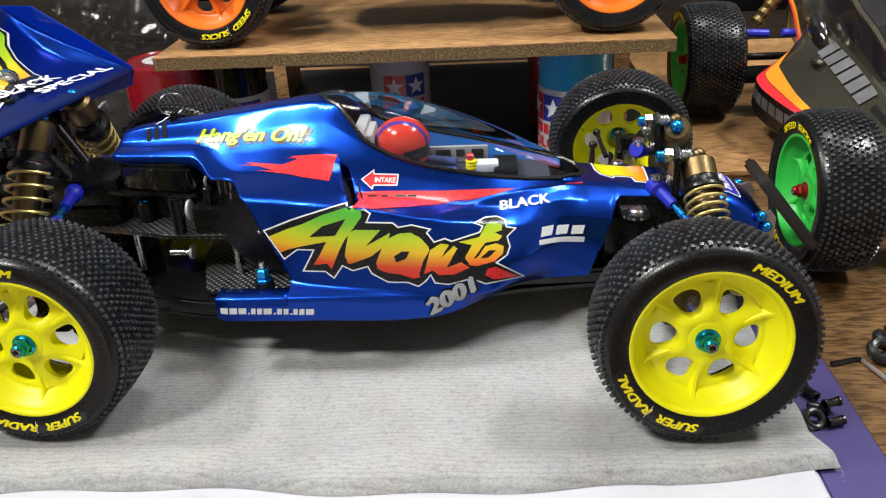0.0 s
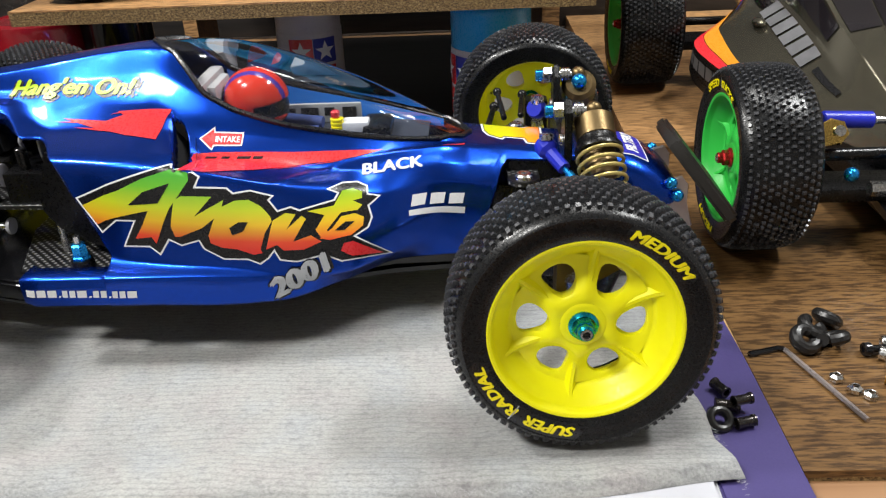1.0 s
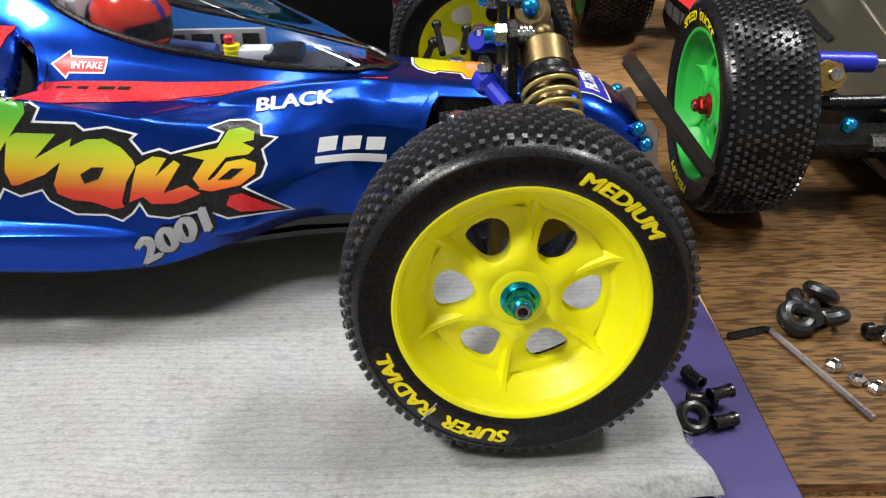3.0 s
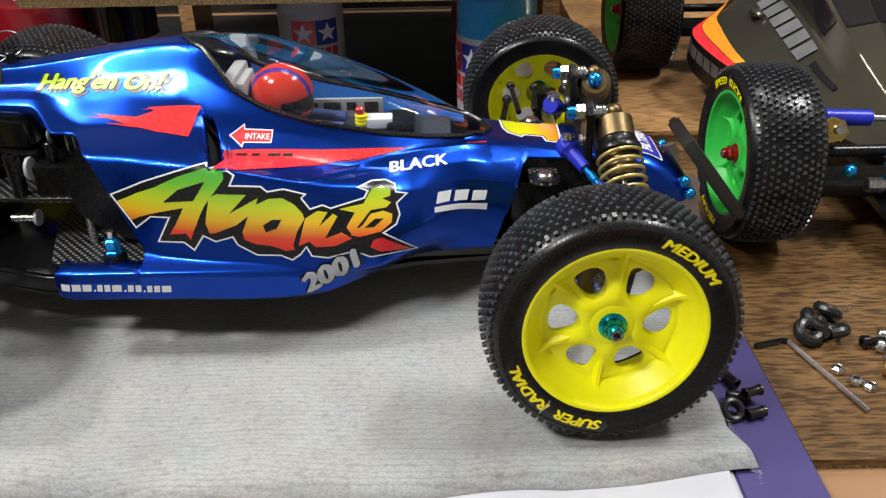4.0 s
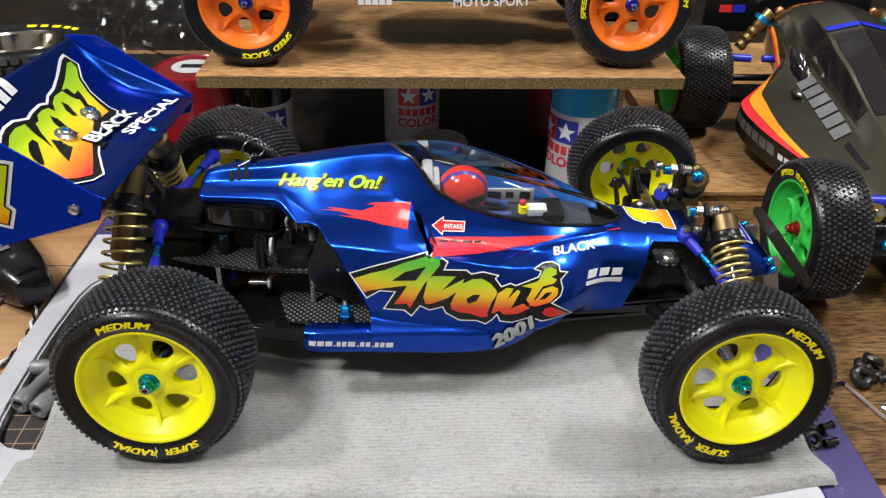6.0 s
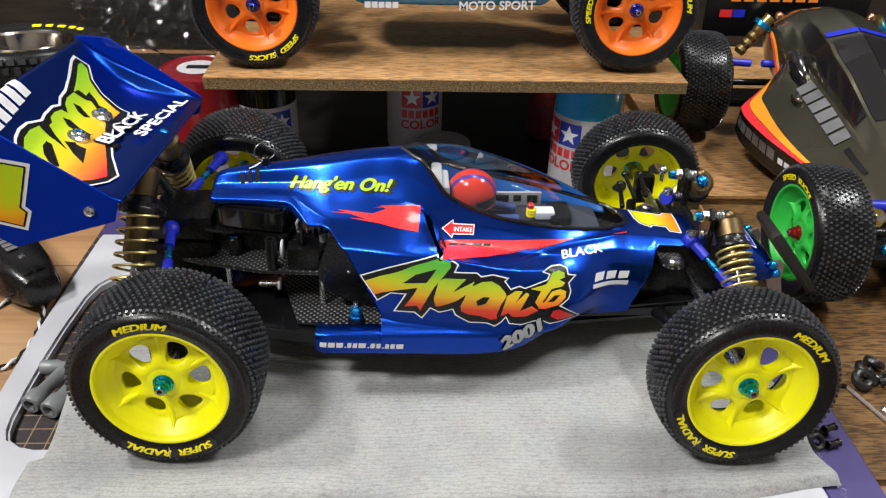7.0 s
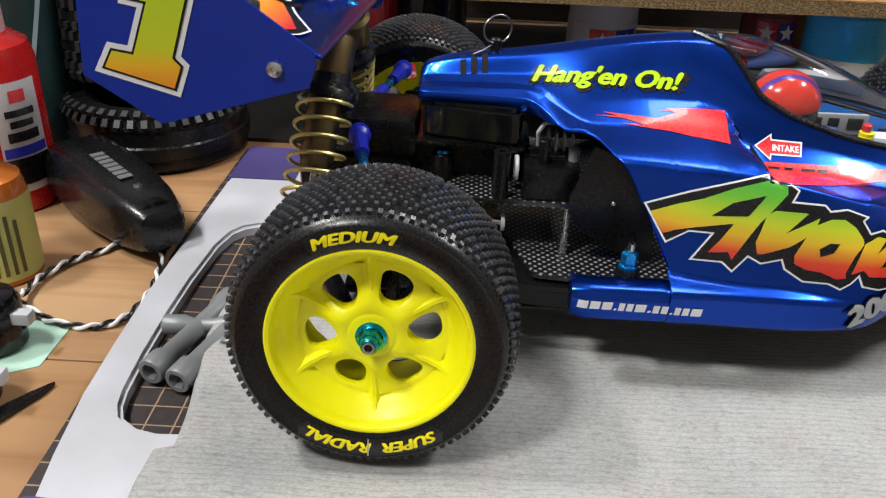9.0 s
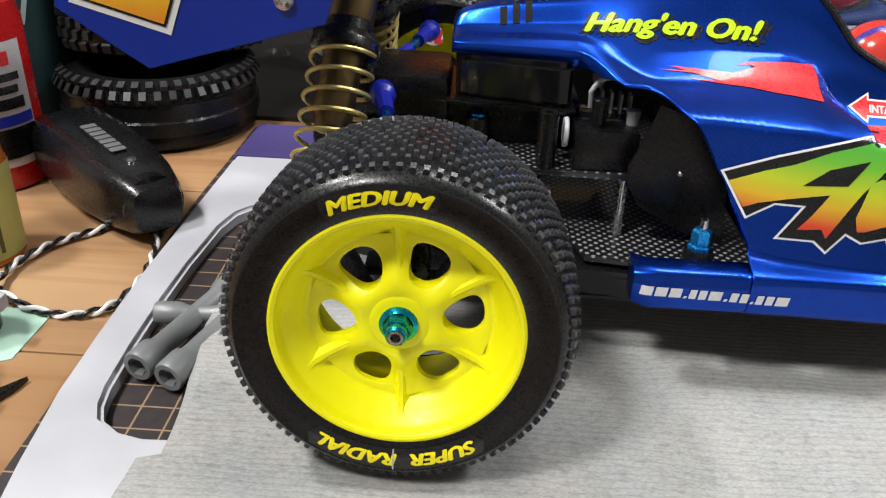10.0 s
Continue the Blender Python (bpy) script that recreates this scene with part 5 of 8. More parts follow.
# body posts at the sills
for side in (-1, 1):
    yb = C + side * 0.0570
    st = bpart("body_post", lathe([(0, 0.0262), (0.0045, 0.0262), (0.0045, 0.0385), (0.0040, 0.0400), (0, 0.0400)], 18, pose(0.0835, yb, 0)), BLACK_PLASTIC, "black body mount with blue nut")
    part("blue_nut", lathe([(0, 0.0400), (0.0036, 0.0400), (0.0036, 0.0412), (0.0030, 0.0416), (0.0030, 0.0458), (0.0022, 0.0464), (0, 0.0464)], 6, pose(0.0835, yb, 0)), LIGHT_BLUE, st, "light blue anodised nut")
    part("stud", rod((0.0835, yb, 0.046), (0.0835, yb, 0.0495), 0.0012, 10), STEEL, st)
# rear shock stay, front stay, steering and nose
for side in (-1, 1):
    bpart("stay_arm", slab([(0.006, 0.050), (0.0125, 0.075), (0.0165, 0.104), (0.0215, 0.106), (0.0225, 0.101), (0.0185, 0.075), (0.013, 0.050)] if side > 0 else [(-0.006, 0.050), (-0.013, 0.050), (-0.0185, 0.075), (-0.0225, 0.101), (-0.0215, 0.106), (-0.0165, 0.104), (-0.0125, 0.075)], 0.003, Matrix.Translation((-0.036, C, 0)) @ pose(0, 0, 0, 90, 0, 90), 0.0005), BLACK_PLASTIC, "black rear damper stay arm")
    bpart("stay_bolt", rod((-0.036, C + side * 0.0190, 0.1045), (-0.020, C + side * 0.0190, 0.1045), 0.0016, 10), STEEL)
bpart("front_stay", slab([(-0.030, 0.056), (-0.029, 0.082), (-0.024, 0.086), (-0.019, 0.082), (-0.016, 0.066), (0.016, 0.066), (0.019, 0.082), (0.024, 0.086), (0.029, 0.082), (0.030, 0.056), (0.012, 0.046), (-0.012, 0.046)], 0.003, Matrix.Translation((0.2685, C, 0)) @ pose(0, 0, 0, 90, 0, 90), 0.0006), BLACK_PLASTIC, "black front damper stay")
for side in (-1, 1):
    yy = C + side * 0.0245
    st = bpart("damper_mount", rod((0.2615, yy, 0.0815), (0.2800, yy, 0.0815), 0.0016, 12), STEEL, "steel damper mounting bolt")
    part("mount_nut", lathe([(0, 0), (0.0033, 0), (0.0033, 0.0034), (0.0024, 0.0040), (0, 0.0040)], 6, pose(0.2647, yy, 0.0815, 0, 90, 0)), STEEL, st, "bright hexagon nut")
    part("mount_nut", lathe([(0, 0), (0.0024, 0), (0.0026, 0.0030), (0, 0.0032)], 14, pose(0.2612, yy, 0.0815, 0, 90, 0)), LIGHT_BLUE, st, "light blue collar")
    for k in range(3):
        part("washer", lathe([(0.0012, 0), (0.0030, 0), (0.0030, 0.0009), (0.0012, 0.0009)], 18, pose(0.2722 + 0.0014 * k, yy, 0.0815, 0, 90, 0), True), STEEL, st)
    bm = bmesh.new()
    add_ball(bm, (0.2797, yy, 0.0818), 0.0032)
    add_rod(bm, (0.2797, yy, 0.0818), (0.2800, yy, 0.0765), 0.0026, 14)
    part("mount_ball", bm, GOLD, st, "gold damper cap eye")
    bpart("stay_screw", lathe([(0, 0), (0.0026, 0), (0.0024, 0.0010), (0.0012, 0.0013), (0.0010, 0.0005), (0, 0.0005)], 16, pose(0.2683, C + side * 0.0225, 0.0690, 0, -90, 0)), STEEL)
    bpart("link_screw", lathe([(0, 0), (0.0029, 0), (0.0029, 0.0022), (0.0014, 0.0024), (0.0012, 0.0010), (0, 0.0010)], 16, pose(0.2620, C + side * 0.0240, 0.0698, side * 12, 0, 0)), STEEL, "bright cap screw")
    bpart("steering_plate", slab(rounded(0.0125, 0.026, 0.0058, 6), 0.0022, pose(0.2530, C + side * 0.0220, 0.0530, side * 6, 0, 0), 0.0004), CARBON, "small carbon steering plate")
    for yq in (0.0110, 0.0270):
        bpart("steering_nut", lathe([(0.0010, 0.0014), (0.0012, 0.0024), (0.0026, 0.0024), (0.0034, 0.0016), (0.0036, 0), (0, 0)], 18, pose(0.2530, C + side * (yq + 0.003), 0.0553 + (0.019 - yq) * -0.1)), STEEL)
    bpart("nose_bracket", slab([(0.002, 0.004), (0.006, -0.006), (0.012, -0.012), (0.015, -0.009), (0.0115, 0.001), (0.0120, 0.009), (0.009, 0.0130), (0.0015, 0.011)], 0.0016, Matrix.Translation((0.3085, C + side * 0.0175, 0.0375)) @ pose(0, 0, 0, 90), 0.0004), plain("satin_alloy", (0.42, 0.41, 0.40), 0.38, metal=0.85), "pale bent nose bracket")
    for xx, zz in ((0.3160, 0.0425), (0.3130, 0.0480)):
        bm = bmesh.new()
        add_ball(bm, (xx, C + side * 0.0200, zz), 0.0026)
        bpart("dome_screw", bm, LIGHT_BLUE, "light blue dome screw")


# black block added inside the nose so that the gap there stays dark
bpart("nose_gap_block", box((0.016, 0.040, 0.030), (0.2480, C, 0.0345), bevel=0.003), BLACK_PLASTIC, "black block added inside the nose to darken the gap")


def nose_bm():
    bm = bmesh.new()
    rows = []
    for x, h, zt, zb in ((0.280, 0.016, 0.0600, 0.046), (0.2885, 0.0205, 0.0610, 0.042), (0.2980, 0.0220, 0.0590, 0.040), (0.3070, 0.0215, 0.0545, 0.039), (0.3135, 0.0200, 0.0495, 0.039), (0.3170, 0.0180, 0.0455, 0.040)):
        row = []
        for i in range(17):
            a = math.pi * i / 16
            c, s = math.cos(a), math.sin(a)
            row.append(bm.verts.new((x, C - h * math.copysign(abs(c) ** 0.55, c), zb + (zt - zb) * abs(s) ** 0.5)))
        rows.append(row)
    grid_faces(bm, rows)
    bm.faces.new(rows[-1])
    bm.faces.new(rows[0][::-1])
    bmesh.ops.recalc_face_normals(bm, faces=bm.faces)
    return bm


bpart("nose_cowl", nose_bm(), PAINT, "candy blue nose cowl", angle=50)
bumper = [(-0.020, 0.021), (-0.0245, 0.025), (-0.0235, 0.033), (-0.0200, 0.052), (-0.0140, 0.063), (0, 0.0670), (0.0140, 0.063), (0.0200, 0.052), (0.0235, 0.033), (0.0245, 0.025), (0.020, 0.021)]
slope = Matrix(((0, -0.62, 0.784, 0.3510), (1, 0, 0, C), (0, 0.784, 0.62, 0.0120), (0, 0, 0, 1)))
bpart("bumper_plate", slab(bumper, 0.0055, slope, 0.0012), plain("dull_carbon_black", (0.012, 0.0105, 0.009), 0.40, vary=0.2), "black curved front bumper plate")

# hump details: cooling slots and the spring clip
ring = [(0.0350 + 0.0052 * math.cos(a), C - 0.001 + 0.003 * math.cos(a), 0.1065 + 0.0052 * math.sin(a)) for a in [2 * math.pi * i / 24 for i in range(24)]]
DULL = plain("dull_wire", (0.18, 0.18, 0.18), 0.35, metal=0.9)
clip = bpart("body_clip", tube(ring, 0.00038, 6, True), DULL, "bent steel spring clip")
bpart("clip_leg", tube([(0.0345, C - 0.001, 0.1015), (0.030, C - 0.003, 0.0990), (0.0265, C - 0.0035, 0.0975)], 0.00038, 6), DULL)
bpart("body_post_top", lathe([(0, 0), (0.0022, 0), (0.0022, 0.006), (0.0016, 0.0066), (0, 0.0066)], 14, pose(0.0345, C, 0.0965)), BLACK_PLASTIC)


# rear wing: a curved blade between two side plates
def wing_lean(x, y, z):
    """The wing sits a little askew on its mounts."""
    return (x + 0.042 * (y - 0.044), y, z - 0.050 * (y - 0.044))


def wing_bm():
    bm = bmesh.new()
    prof = [(-0.0185, 0.1120), (-0.0198, 0.1128), (-0.0260, 0.1143), (-0.0400, 0.1165), (-0.0530, 0.1195), (-0.0650, 0.1265), (-0.0760, 0.1375), (-0.0830, 0.1475), (-0.0850, 0.1485)]
    rows = []
    for j in range(81):
        y = 0.0450 + (0.1865 - 0.0450) * j / 80
        f = max(0.0, (abs(y - 0.11575) - 0.0640) / 0.0065) ** 2
        row = []
        for x, z in prof:
            edge = 0.1500 + (x + 0.087) * (0.1140 - 0.1500) / 0.0665
            row.append(bm.verts.new(wing_lean(x, y, z + max(0.0, edge - z) * 0.75 * min(1.0, f) if x < -0.021 else z)))
        rows.append(row)
    grid_faces(bm, rows)
    bmesh.ops.recalc_face_normals(bm, faces=bm.faces)
    return bm


wing = bpart("rear_wing", wing_bm(), PAINT, "candy blue rear wing with painted side plates", angle=60)
mod = wing.modifiers.new("thickness", "SOLIDIFY")
mod.thickness = 0.0012
PLATE = [(-0.0870, 0.1500), (-0.0690, 0.1490), (-0.0205, 0.1140), (-0.0200, 0.1105), (-0.0225, 0.1030), (-0.0685, 0.0895), (-0.0905, 0.1040)]
FLAT_BLUE = plain("flat_blue_plate", (0.001, 0.022, 0.31), 0.10, vary=0.06, rough_vary=0.03)
for x0, y, z0 in ((0, 0.0440, 0), (0.0060, 0.1885, -0.0072)):
    part("side_plate", slab([(x, z) for x, z in PLATE], 0.0012, Matrix.Translation((x0, y, z0)) @ pose(0, 0, 0, 90), 0.0002), FLAT_BLUE, wing, "blue flat wing side plate")
for x, y, z in ((-0.0537, 0.0977, 0.1200), (-0.0523, 0.1282, 0.1183)):
    part("wing_button", lathe([(0, -0.0005), (0.0058, -0.0005), (0.0056, 0.0010), (0.0034, 0.0018), (0.0030, 0.0030), (0.0018, 0.0034), (0.0014, 0.0018), (0, 0.0018)], 24, pose(x, y, z, 2, 16, 0)), STEEL, wing, "bright wing button with blue screw")
    part("button_screw", lathe([(0, 0.0012), (0.0024, 0.0028), (0, 0.0036)], 14, pose(x, y, z, 2, 16, 0)), LIGHT_BLUE, wing)
for x, z in ((-0.0325, 0.1085), (-0.0875, 0.1375)):
    part("plate_screw", lathe([(0, 0), (0.0026, 0), (0.0024, 0.0010), (0.0010, 0.0014), (0.0008, 0.0008), (0, 0.0008)], 16, pose(x, 0.0428, z, 90)), STEEL, wing)

# mounts that carry the wing, from the rear gear case up to the two buttons
for yy, zz in ((0.0990, 0.1160), (0.1270, 0.1145)):
    bm = bmesh.new()
    add_rod(bm, (-0.012, yy + (C - yy) * 0.4, 0.060), (-0.0400, yy, zz - 0.008), 0.0032, 12, 0.0028, 0.0006)
    add_box(bm, (0.026, 0.006, 0.004), (-0.0480, yy, zz - 0.0030), bevel=0.001)
    bpart("wing_mount", bm, BLACK_PLASTIC, "black moulded wing mount")
bpart("rear_cover", box((0.034, 0.034, 0.016), (-0.010, C, 0.0675), bevel=0.004), BLACK_PLASTIC, "black cover over the rear gears")

# driver doll behind the canopy
HEAD = Vector((0.1446, C - 0.002, 0.0836))


def driver_bm():
    """Full-face helmet with a chin bar, on a plain seated figure."""
    bm = bmesh.new()
    add_ball(bm, HEAD, 0.0129, 128, 96, (1.05, 0.92, 1.0))
    for v in bm.verts:
        d = v.co - HEAD
        # the crown is longer than the jaw, the chin bar juts forward and the eye port is sunk
        if d.z < 0:
            d.x += 0.0012 * ease(-d.z / 0.006) if d.x > 0.003 else 0.0
            d.y *= 1 - 0.10 * ease(-d.z / 0.012)
        if in_visor(d):
            d *= 0.955
        v.co = HEAD + d
    add_box(bm, (0.014, 0.026, 0.008), (0.139, C - 0.002, 0.0705), bevel=0.004)
    for s in (-1, 1):
        add_rod(bm, (0.144, C - 0.002 + s * 0.010, 0.0725), (0.170, C - 0.002 + s * 0.006, 0.0705), 0.0024, 10)
    return bm


def in_visor(d):
    return d.x > 0.0016 and -0.0072 + 0.06 * d.x < d.z < -0.0012 + 0.14 * d.x


HELMET = plain("red_gloss_enamel", (0.62, 0.038, 0.022), 0.16, vary=0.05, coat=0.7, rough_vary=0.04)
doll = solo("driver_doll", driver_bm(), [HELMET, INK_BLACK, plain("helmet_violet_band", (0.06, 0.03, 0.26), 0.25), plain("driver_suit_blue", (0.03, 0.06, 0.22), 0.7)],
            "red helmeted plain driver doll in the cockpit", "doll", angle=60)
for f in doll.data.polygons:
    d = f.center - HEAD
    if d.length > 0.0150 or d.z < -0.0130:
        f.material_index = 3
    elif in_visor(d * 1.03):
        f.material_index = 1
    elif abs(abs(d.y + 0.0004) - 0.0042) < 0.0011 and d.z > -0.0005:
        f.material_index = 2

# ---- stickers on the buggy ----
from mathutils.bvhtree import BVHTree


def tree_of(ob):
    me = ob.data
    return BVHTree.FromPolygons([v.co.copy() for v in me.vertices], [tuple(p.vertices) for p in me.polygons])


BODY_TREE, WING_TREE = tree_of(body), tree_of(wing)
SIDE = pose(0, 0, 0, 90)       # flat sheet to the upright plane seen from the near side


def grown(pts, d):
    """The outline moved outward by d."""
    area = sum(a[0] * b[1] - b[0] * a[1] for a, b in zip(pts, pts[1:] + pts[:1]))
    s = 1 if area > 0 else -1
    out = []
    for i, p in enumerate(pts):
        a, b = Vector(pts[i - 1]), Vector(pts[(i + 1) % len(pts)])
        q = Vector(p)
        n1 = Vector(((q - a).y, -(q - a).x)).normalized()
        n2 = Vector(((b - q).y, -(b - q).x)).normalized()
        m = n1 + n2
        m = m.normalized() if m.length > 0.3 else n1
        k = min(1.8, 1 / max(0.45, m.dot(n1)))
        out.append(tuple(q + m * d * s * k))
    return out


SLANT = Matrix(((1, 0, 0, 0), (0, 0.6, -0.8, 0.0825), (0, 0.8, 0.6, 0.0750), (0, 0, 0, 1)))   # tilted sheet for the upper flank
SLANT_WAY = (0, 0.8, -0.6)


def slant_sticker(name, pts, material, lift, label="", step=0.002):
    bm = outline_bm(pts)
    cut_grid(bm, step)
    drape(bm, BODY_TREE, SLANT, SLANT_WAY, lift)
    return part(name, bm, material, body, label, angle=80)


def slant_text(words, x, v, width, turn, material, lift, shear=0.2, weight=0.0, label="", tall=1.0, size=0.005):
    bm = heavy(words, size, shear, weight, width, tall)
    cut_grid(bm, 0.0016)
    for q in bm.verts:
        q.co.z *= 0.5
    lifts = {q: q.co.z for q in bm.verts}
    for q in bm.verts:
        q.co.z = 0
    drape(bm, BODY_TREE, SLANT @ Matrix.Translation((x, v, 0)) @ Matrix.Rotation(radians(turn), 4, "Z"), SLANT_WAY, lift)
    for q, z in lifts.items():
        q.co.y -= z
    return part("lettering", bm, material, body, label, angle=80)


def sticker(name, pts, material, lift, label="", parent=None, tree=None, step=0.002):
    bm = outline_bm(pts)
    cut_grid(bm, step)
    drape(bm, tree or BODY_TREE, SIDE, (0, 1, 0), lift)
    return part(name, bm, material, parent or body, label, angle=80)


def side_text(words, x, z, width, turn, material, lift, shear=0.2, weight=0.0, label="", size=0.007):
    bm = heavy(words, size, shear, weight, width)
    cut_grid(bm, 0.0016)
    lifts = {q: q.co.z for q in bm.verts}
    for q in bm.verts:
        q.co.z = 0
    drape(bm, BODY_TREE, Matrix.Translation((x, 0, z)) @ SIDE @ Matrix.Rotation(radians(turn), 4, "Z"), (0, 1, 0), lift)
    for q, d in lifts.items():
        q.co.y -= d
    return part("lettering", bm, material, body, label, angle=80)


def emblem_piece(name, pts, material, lift, label=""):
    """Laid on from a little above, because the upper flank leans back."""
    bm = outline_bm(pts)
    cut_grid(bm, 0.002)
    drape(bm, BODY_TREE, Matrix.Translation((0, 0.0545, 0)) @ SIDE, (0, 0.90, -0.436), lift)
    return part(name, bm, material, body, label, angle=80)


LOGO = [(0.0868, 0.0654), (0.1002, 0.0702), (0.1251, 0.0776), (0.1291, 0.0761), (0.1342, 0.0723), (0.1323, 0.0679), (0.1439, 0.0673), (0.1461, 0.0651), (0.1521, 0.0661), (0.1593, 0.0640),
        (0.1579, 0.0626), (0.1613, 0.0575), (0.1660, 0.0591), (0.1689, 0.0577), (0.1814, 0.0618), (0.1830, 0.0653), (0.1795, 0.0667), (0.1839, 0.0690), (0.1888, 0.0694), (0.1922, 0.0677), (0.1926, 0.0641),
        (0.1966, 0.0635), (0.1928, 0.0597), (0.1940, 0.0547), (0.1927, 0.0507), (0.1875, 0.0469), (0.2000, 0.0395), (0.1831, 0.0371), (0.1771, 0.0400), (0.1672, 0.0375), (0.1615, 0.0384), (0.1595, 0.0427),
        (0.1568, 0.0392), (0.1538, 0.0370), (0.1496, 0.0390), (0.1408, 0.0394), (0.1341, 0.0437), (0.1325, 0.0474), (0.1257, 0.0455), (0.1210, 0.0481), (0.1168, 0.0421), (0.1133, 0.0453), (0.1036, 0.0457),
        (0.1094, 0.0559), (0.1012, 0.0564), (0.0946, 0.0519)]
emblem_piece("logo_border", grown(LOGO, 0.0007), INK_WHITE, 0.00012, "white outlined emblem border")
emblem_piece("logo_ground", LOGO, INK_BLACK, 0.00022, "black jagged emblem ground")
BRUSH_A = [(0.0883, 0.0627), (0.0973, 0.0661), (0.1043, 0.0681), (0.1138, 0.0723), (0.1232, 0.0752), (0.1277, 0.0760), (0.1307, 0.0739), (0.1309, 0.0709), (0.1272, 0.0657), (0.1231, 0.0602), (0.1206, 0.0555),
           (0.1161, 0.0460), (0.1145, 0.0489), (0.1106, 0.0485), (0.1081, 0.0484), (0.1113, 0.0530), (0.1149, 0.0595), (0.1040, 0.0577), (0.0970, 0.0562), (0.0933, 0.0547)]
BRUSH_B = [(0.1250, 0.0633), (0.1277, 0.0649), (0.1387, 0.0644), (0.1320, 0.0568), (0.1428, 0.0630), (0.1412, 0.0574), (0.1341, 0.0519), (0.1257, 0.0487), (0.1238, 0.0487), (0.1227, 0.0530)]
BRUSH_C = [(0.1406, 0.0596), (0.1466, 0.0626), (0.1515, 0.0628), (0.1557, 0.0601), (0.1588, 0.0560), (0.1593, 0.0539), (0.1566, 0.0492), (0.1545, 0.0428), (0.1551, 0.0411), (0.1518, 0.0405), (0.1462, 0.0429), (0.1407, 0.0437), (0.1366, 0.0457), (0.1361, 0.0489)]
BRUSH_D = [(0.1596, 0.0541), (0.1641, 0.0571), (0.1677, 0.0565), (0.1644, 0.0505), (0.1697, 0.0558), (0.1712, 0.0545), (0.1684, 0.0491), (0.1664, 0.0454), (0.1727, 0.0478), (0.1764, 0.0451), (0.1699, 0.0420), (0.1629, 0.0419), (0.1606, 0.0443), (0.1565, 0.0425)]
BRUSH_E = [(0.1717, 0.0576), (0.1808, 0.0597), (0.1839, 0.0659), (0.1876, 0.0668), (0.1909, 0.0654), (0.1908, 0.0627), (0.1877, 0.0617), (0.1910, 0.0599), (0.1894, 0.0578), (0.1834, 0.0568), (0.1784, 0.0497), (0.1799, 0.0477), (0.1764, 0.0466), (0.1744, 0.0499), (0.1776, 0.0559)]
BRUSH_F = [(0.1834, 0.0552), (0.1882, 0.0564), (0.1915, 0.0549), (0.1912, 0.0513), (0.1872, 0.0475), (0.1793, 0.0456), (0.1758, 0.0464), (0.1805, 0.0507)]
STROKES = [BRUSH_A, BRUSH_B, BRUSH_C, BRUSH_D, BRUSH_E, BRUSH_F]
SLITS = [[(0.1074, 0.0620), (0.1137, 0.0670), (0.1240, 0.0701), (0.1190, 0.0624)], [(0.1440, 0.0517), (0.1475, 0.0539), (0.1508, 0.0538), (0.1489, 0.0503), (0.1448, 0.0488)], [(0.1811, 0.0494), (0.1849, 0.0530), (0.1882, 0.0531), (0.1846, 0.0496)]]


def one_fade(z0, z1):
    """Ink of the big emblem: green above, yellow, then red below, by height on the body."""
    m, nt, b = node_mat("emblem_fade_ink")
    tc = nt.nodes.new("ShaderNodeTexCoord")
    sep = nt.nodes.new("ShaderNodeSeparateXYZ")
    nt.links.new(tc.outputs["Object"], sep.inputs[0])
    mr = nt.nodes.new("ShaderNodeMapRange")
    mr.inputs[1].default_value, mr.inputs[2].default_value = z0, z1
    slant = nt.nodes.new("ShaderNodeMath")
    slant.operation = "MULTIPLY_ADD"
    nt.links.new(sep.outputs["X"], slant.inputs[0])
    slant.inputs[1].default_value = 0.085
    nt.links.new(sep.outputs["Z"], slant.inputs[2])
    nt.links.new(slant.outputs[0], mr.inputs[0])
    nt.links.new(ramp(nt, mr.outputs[0], [(0.0, (0.60, 0.015, 0.02)), (0.2, (0.68, 0.06, 0.02)), (0.42, (0.72, 0.45, 0.02)), (0.6, (0.50, 0.58, 0.02)), (0.85, (0.14, 0.46, 0.03)), (1.0, (0.08, 0.38, 0.04))]), b.inputs["Base Color"])
    b.inputs["Roughness"].default_value, b.inputs["Coat Weight"].default_value = 0.25, 0.6
    return m


EMBLEM = one_fade(0.0555, 0.0835)
for pts in STROKES:
    emblem_piece("logo_stroke", pts, EMBLEM, 0.00036, "green to yellow to red brush stroke")
for pts in SLITS:
    emblem_piece("logo_slit", pts, INK_BLACK, 0.0005, "black emblem slit")
emblem_piece("logo_tail", [(0.1843, 0.0442), (0.1876, 0.0450), (0.1976, 0.0397), (0.1869, 0.0388), (0.1830, 0.0411)], INK_RED, 0.00036, "red emblem tail")
side_text("2001", 0.1683, 0.0342, 0.0232, 23, INK_BLACK, 0.0008, 0.15, 0.0013, size=0.0108)
side_text("2001", 0.1680, 0.0344, 0.0222, 23, INK_SILVER, 0.0012, 0.15, 0.00075, "silver number print", size=0.0098)
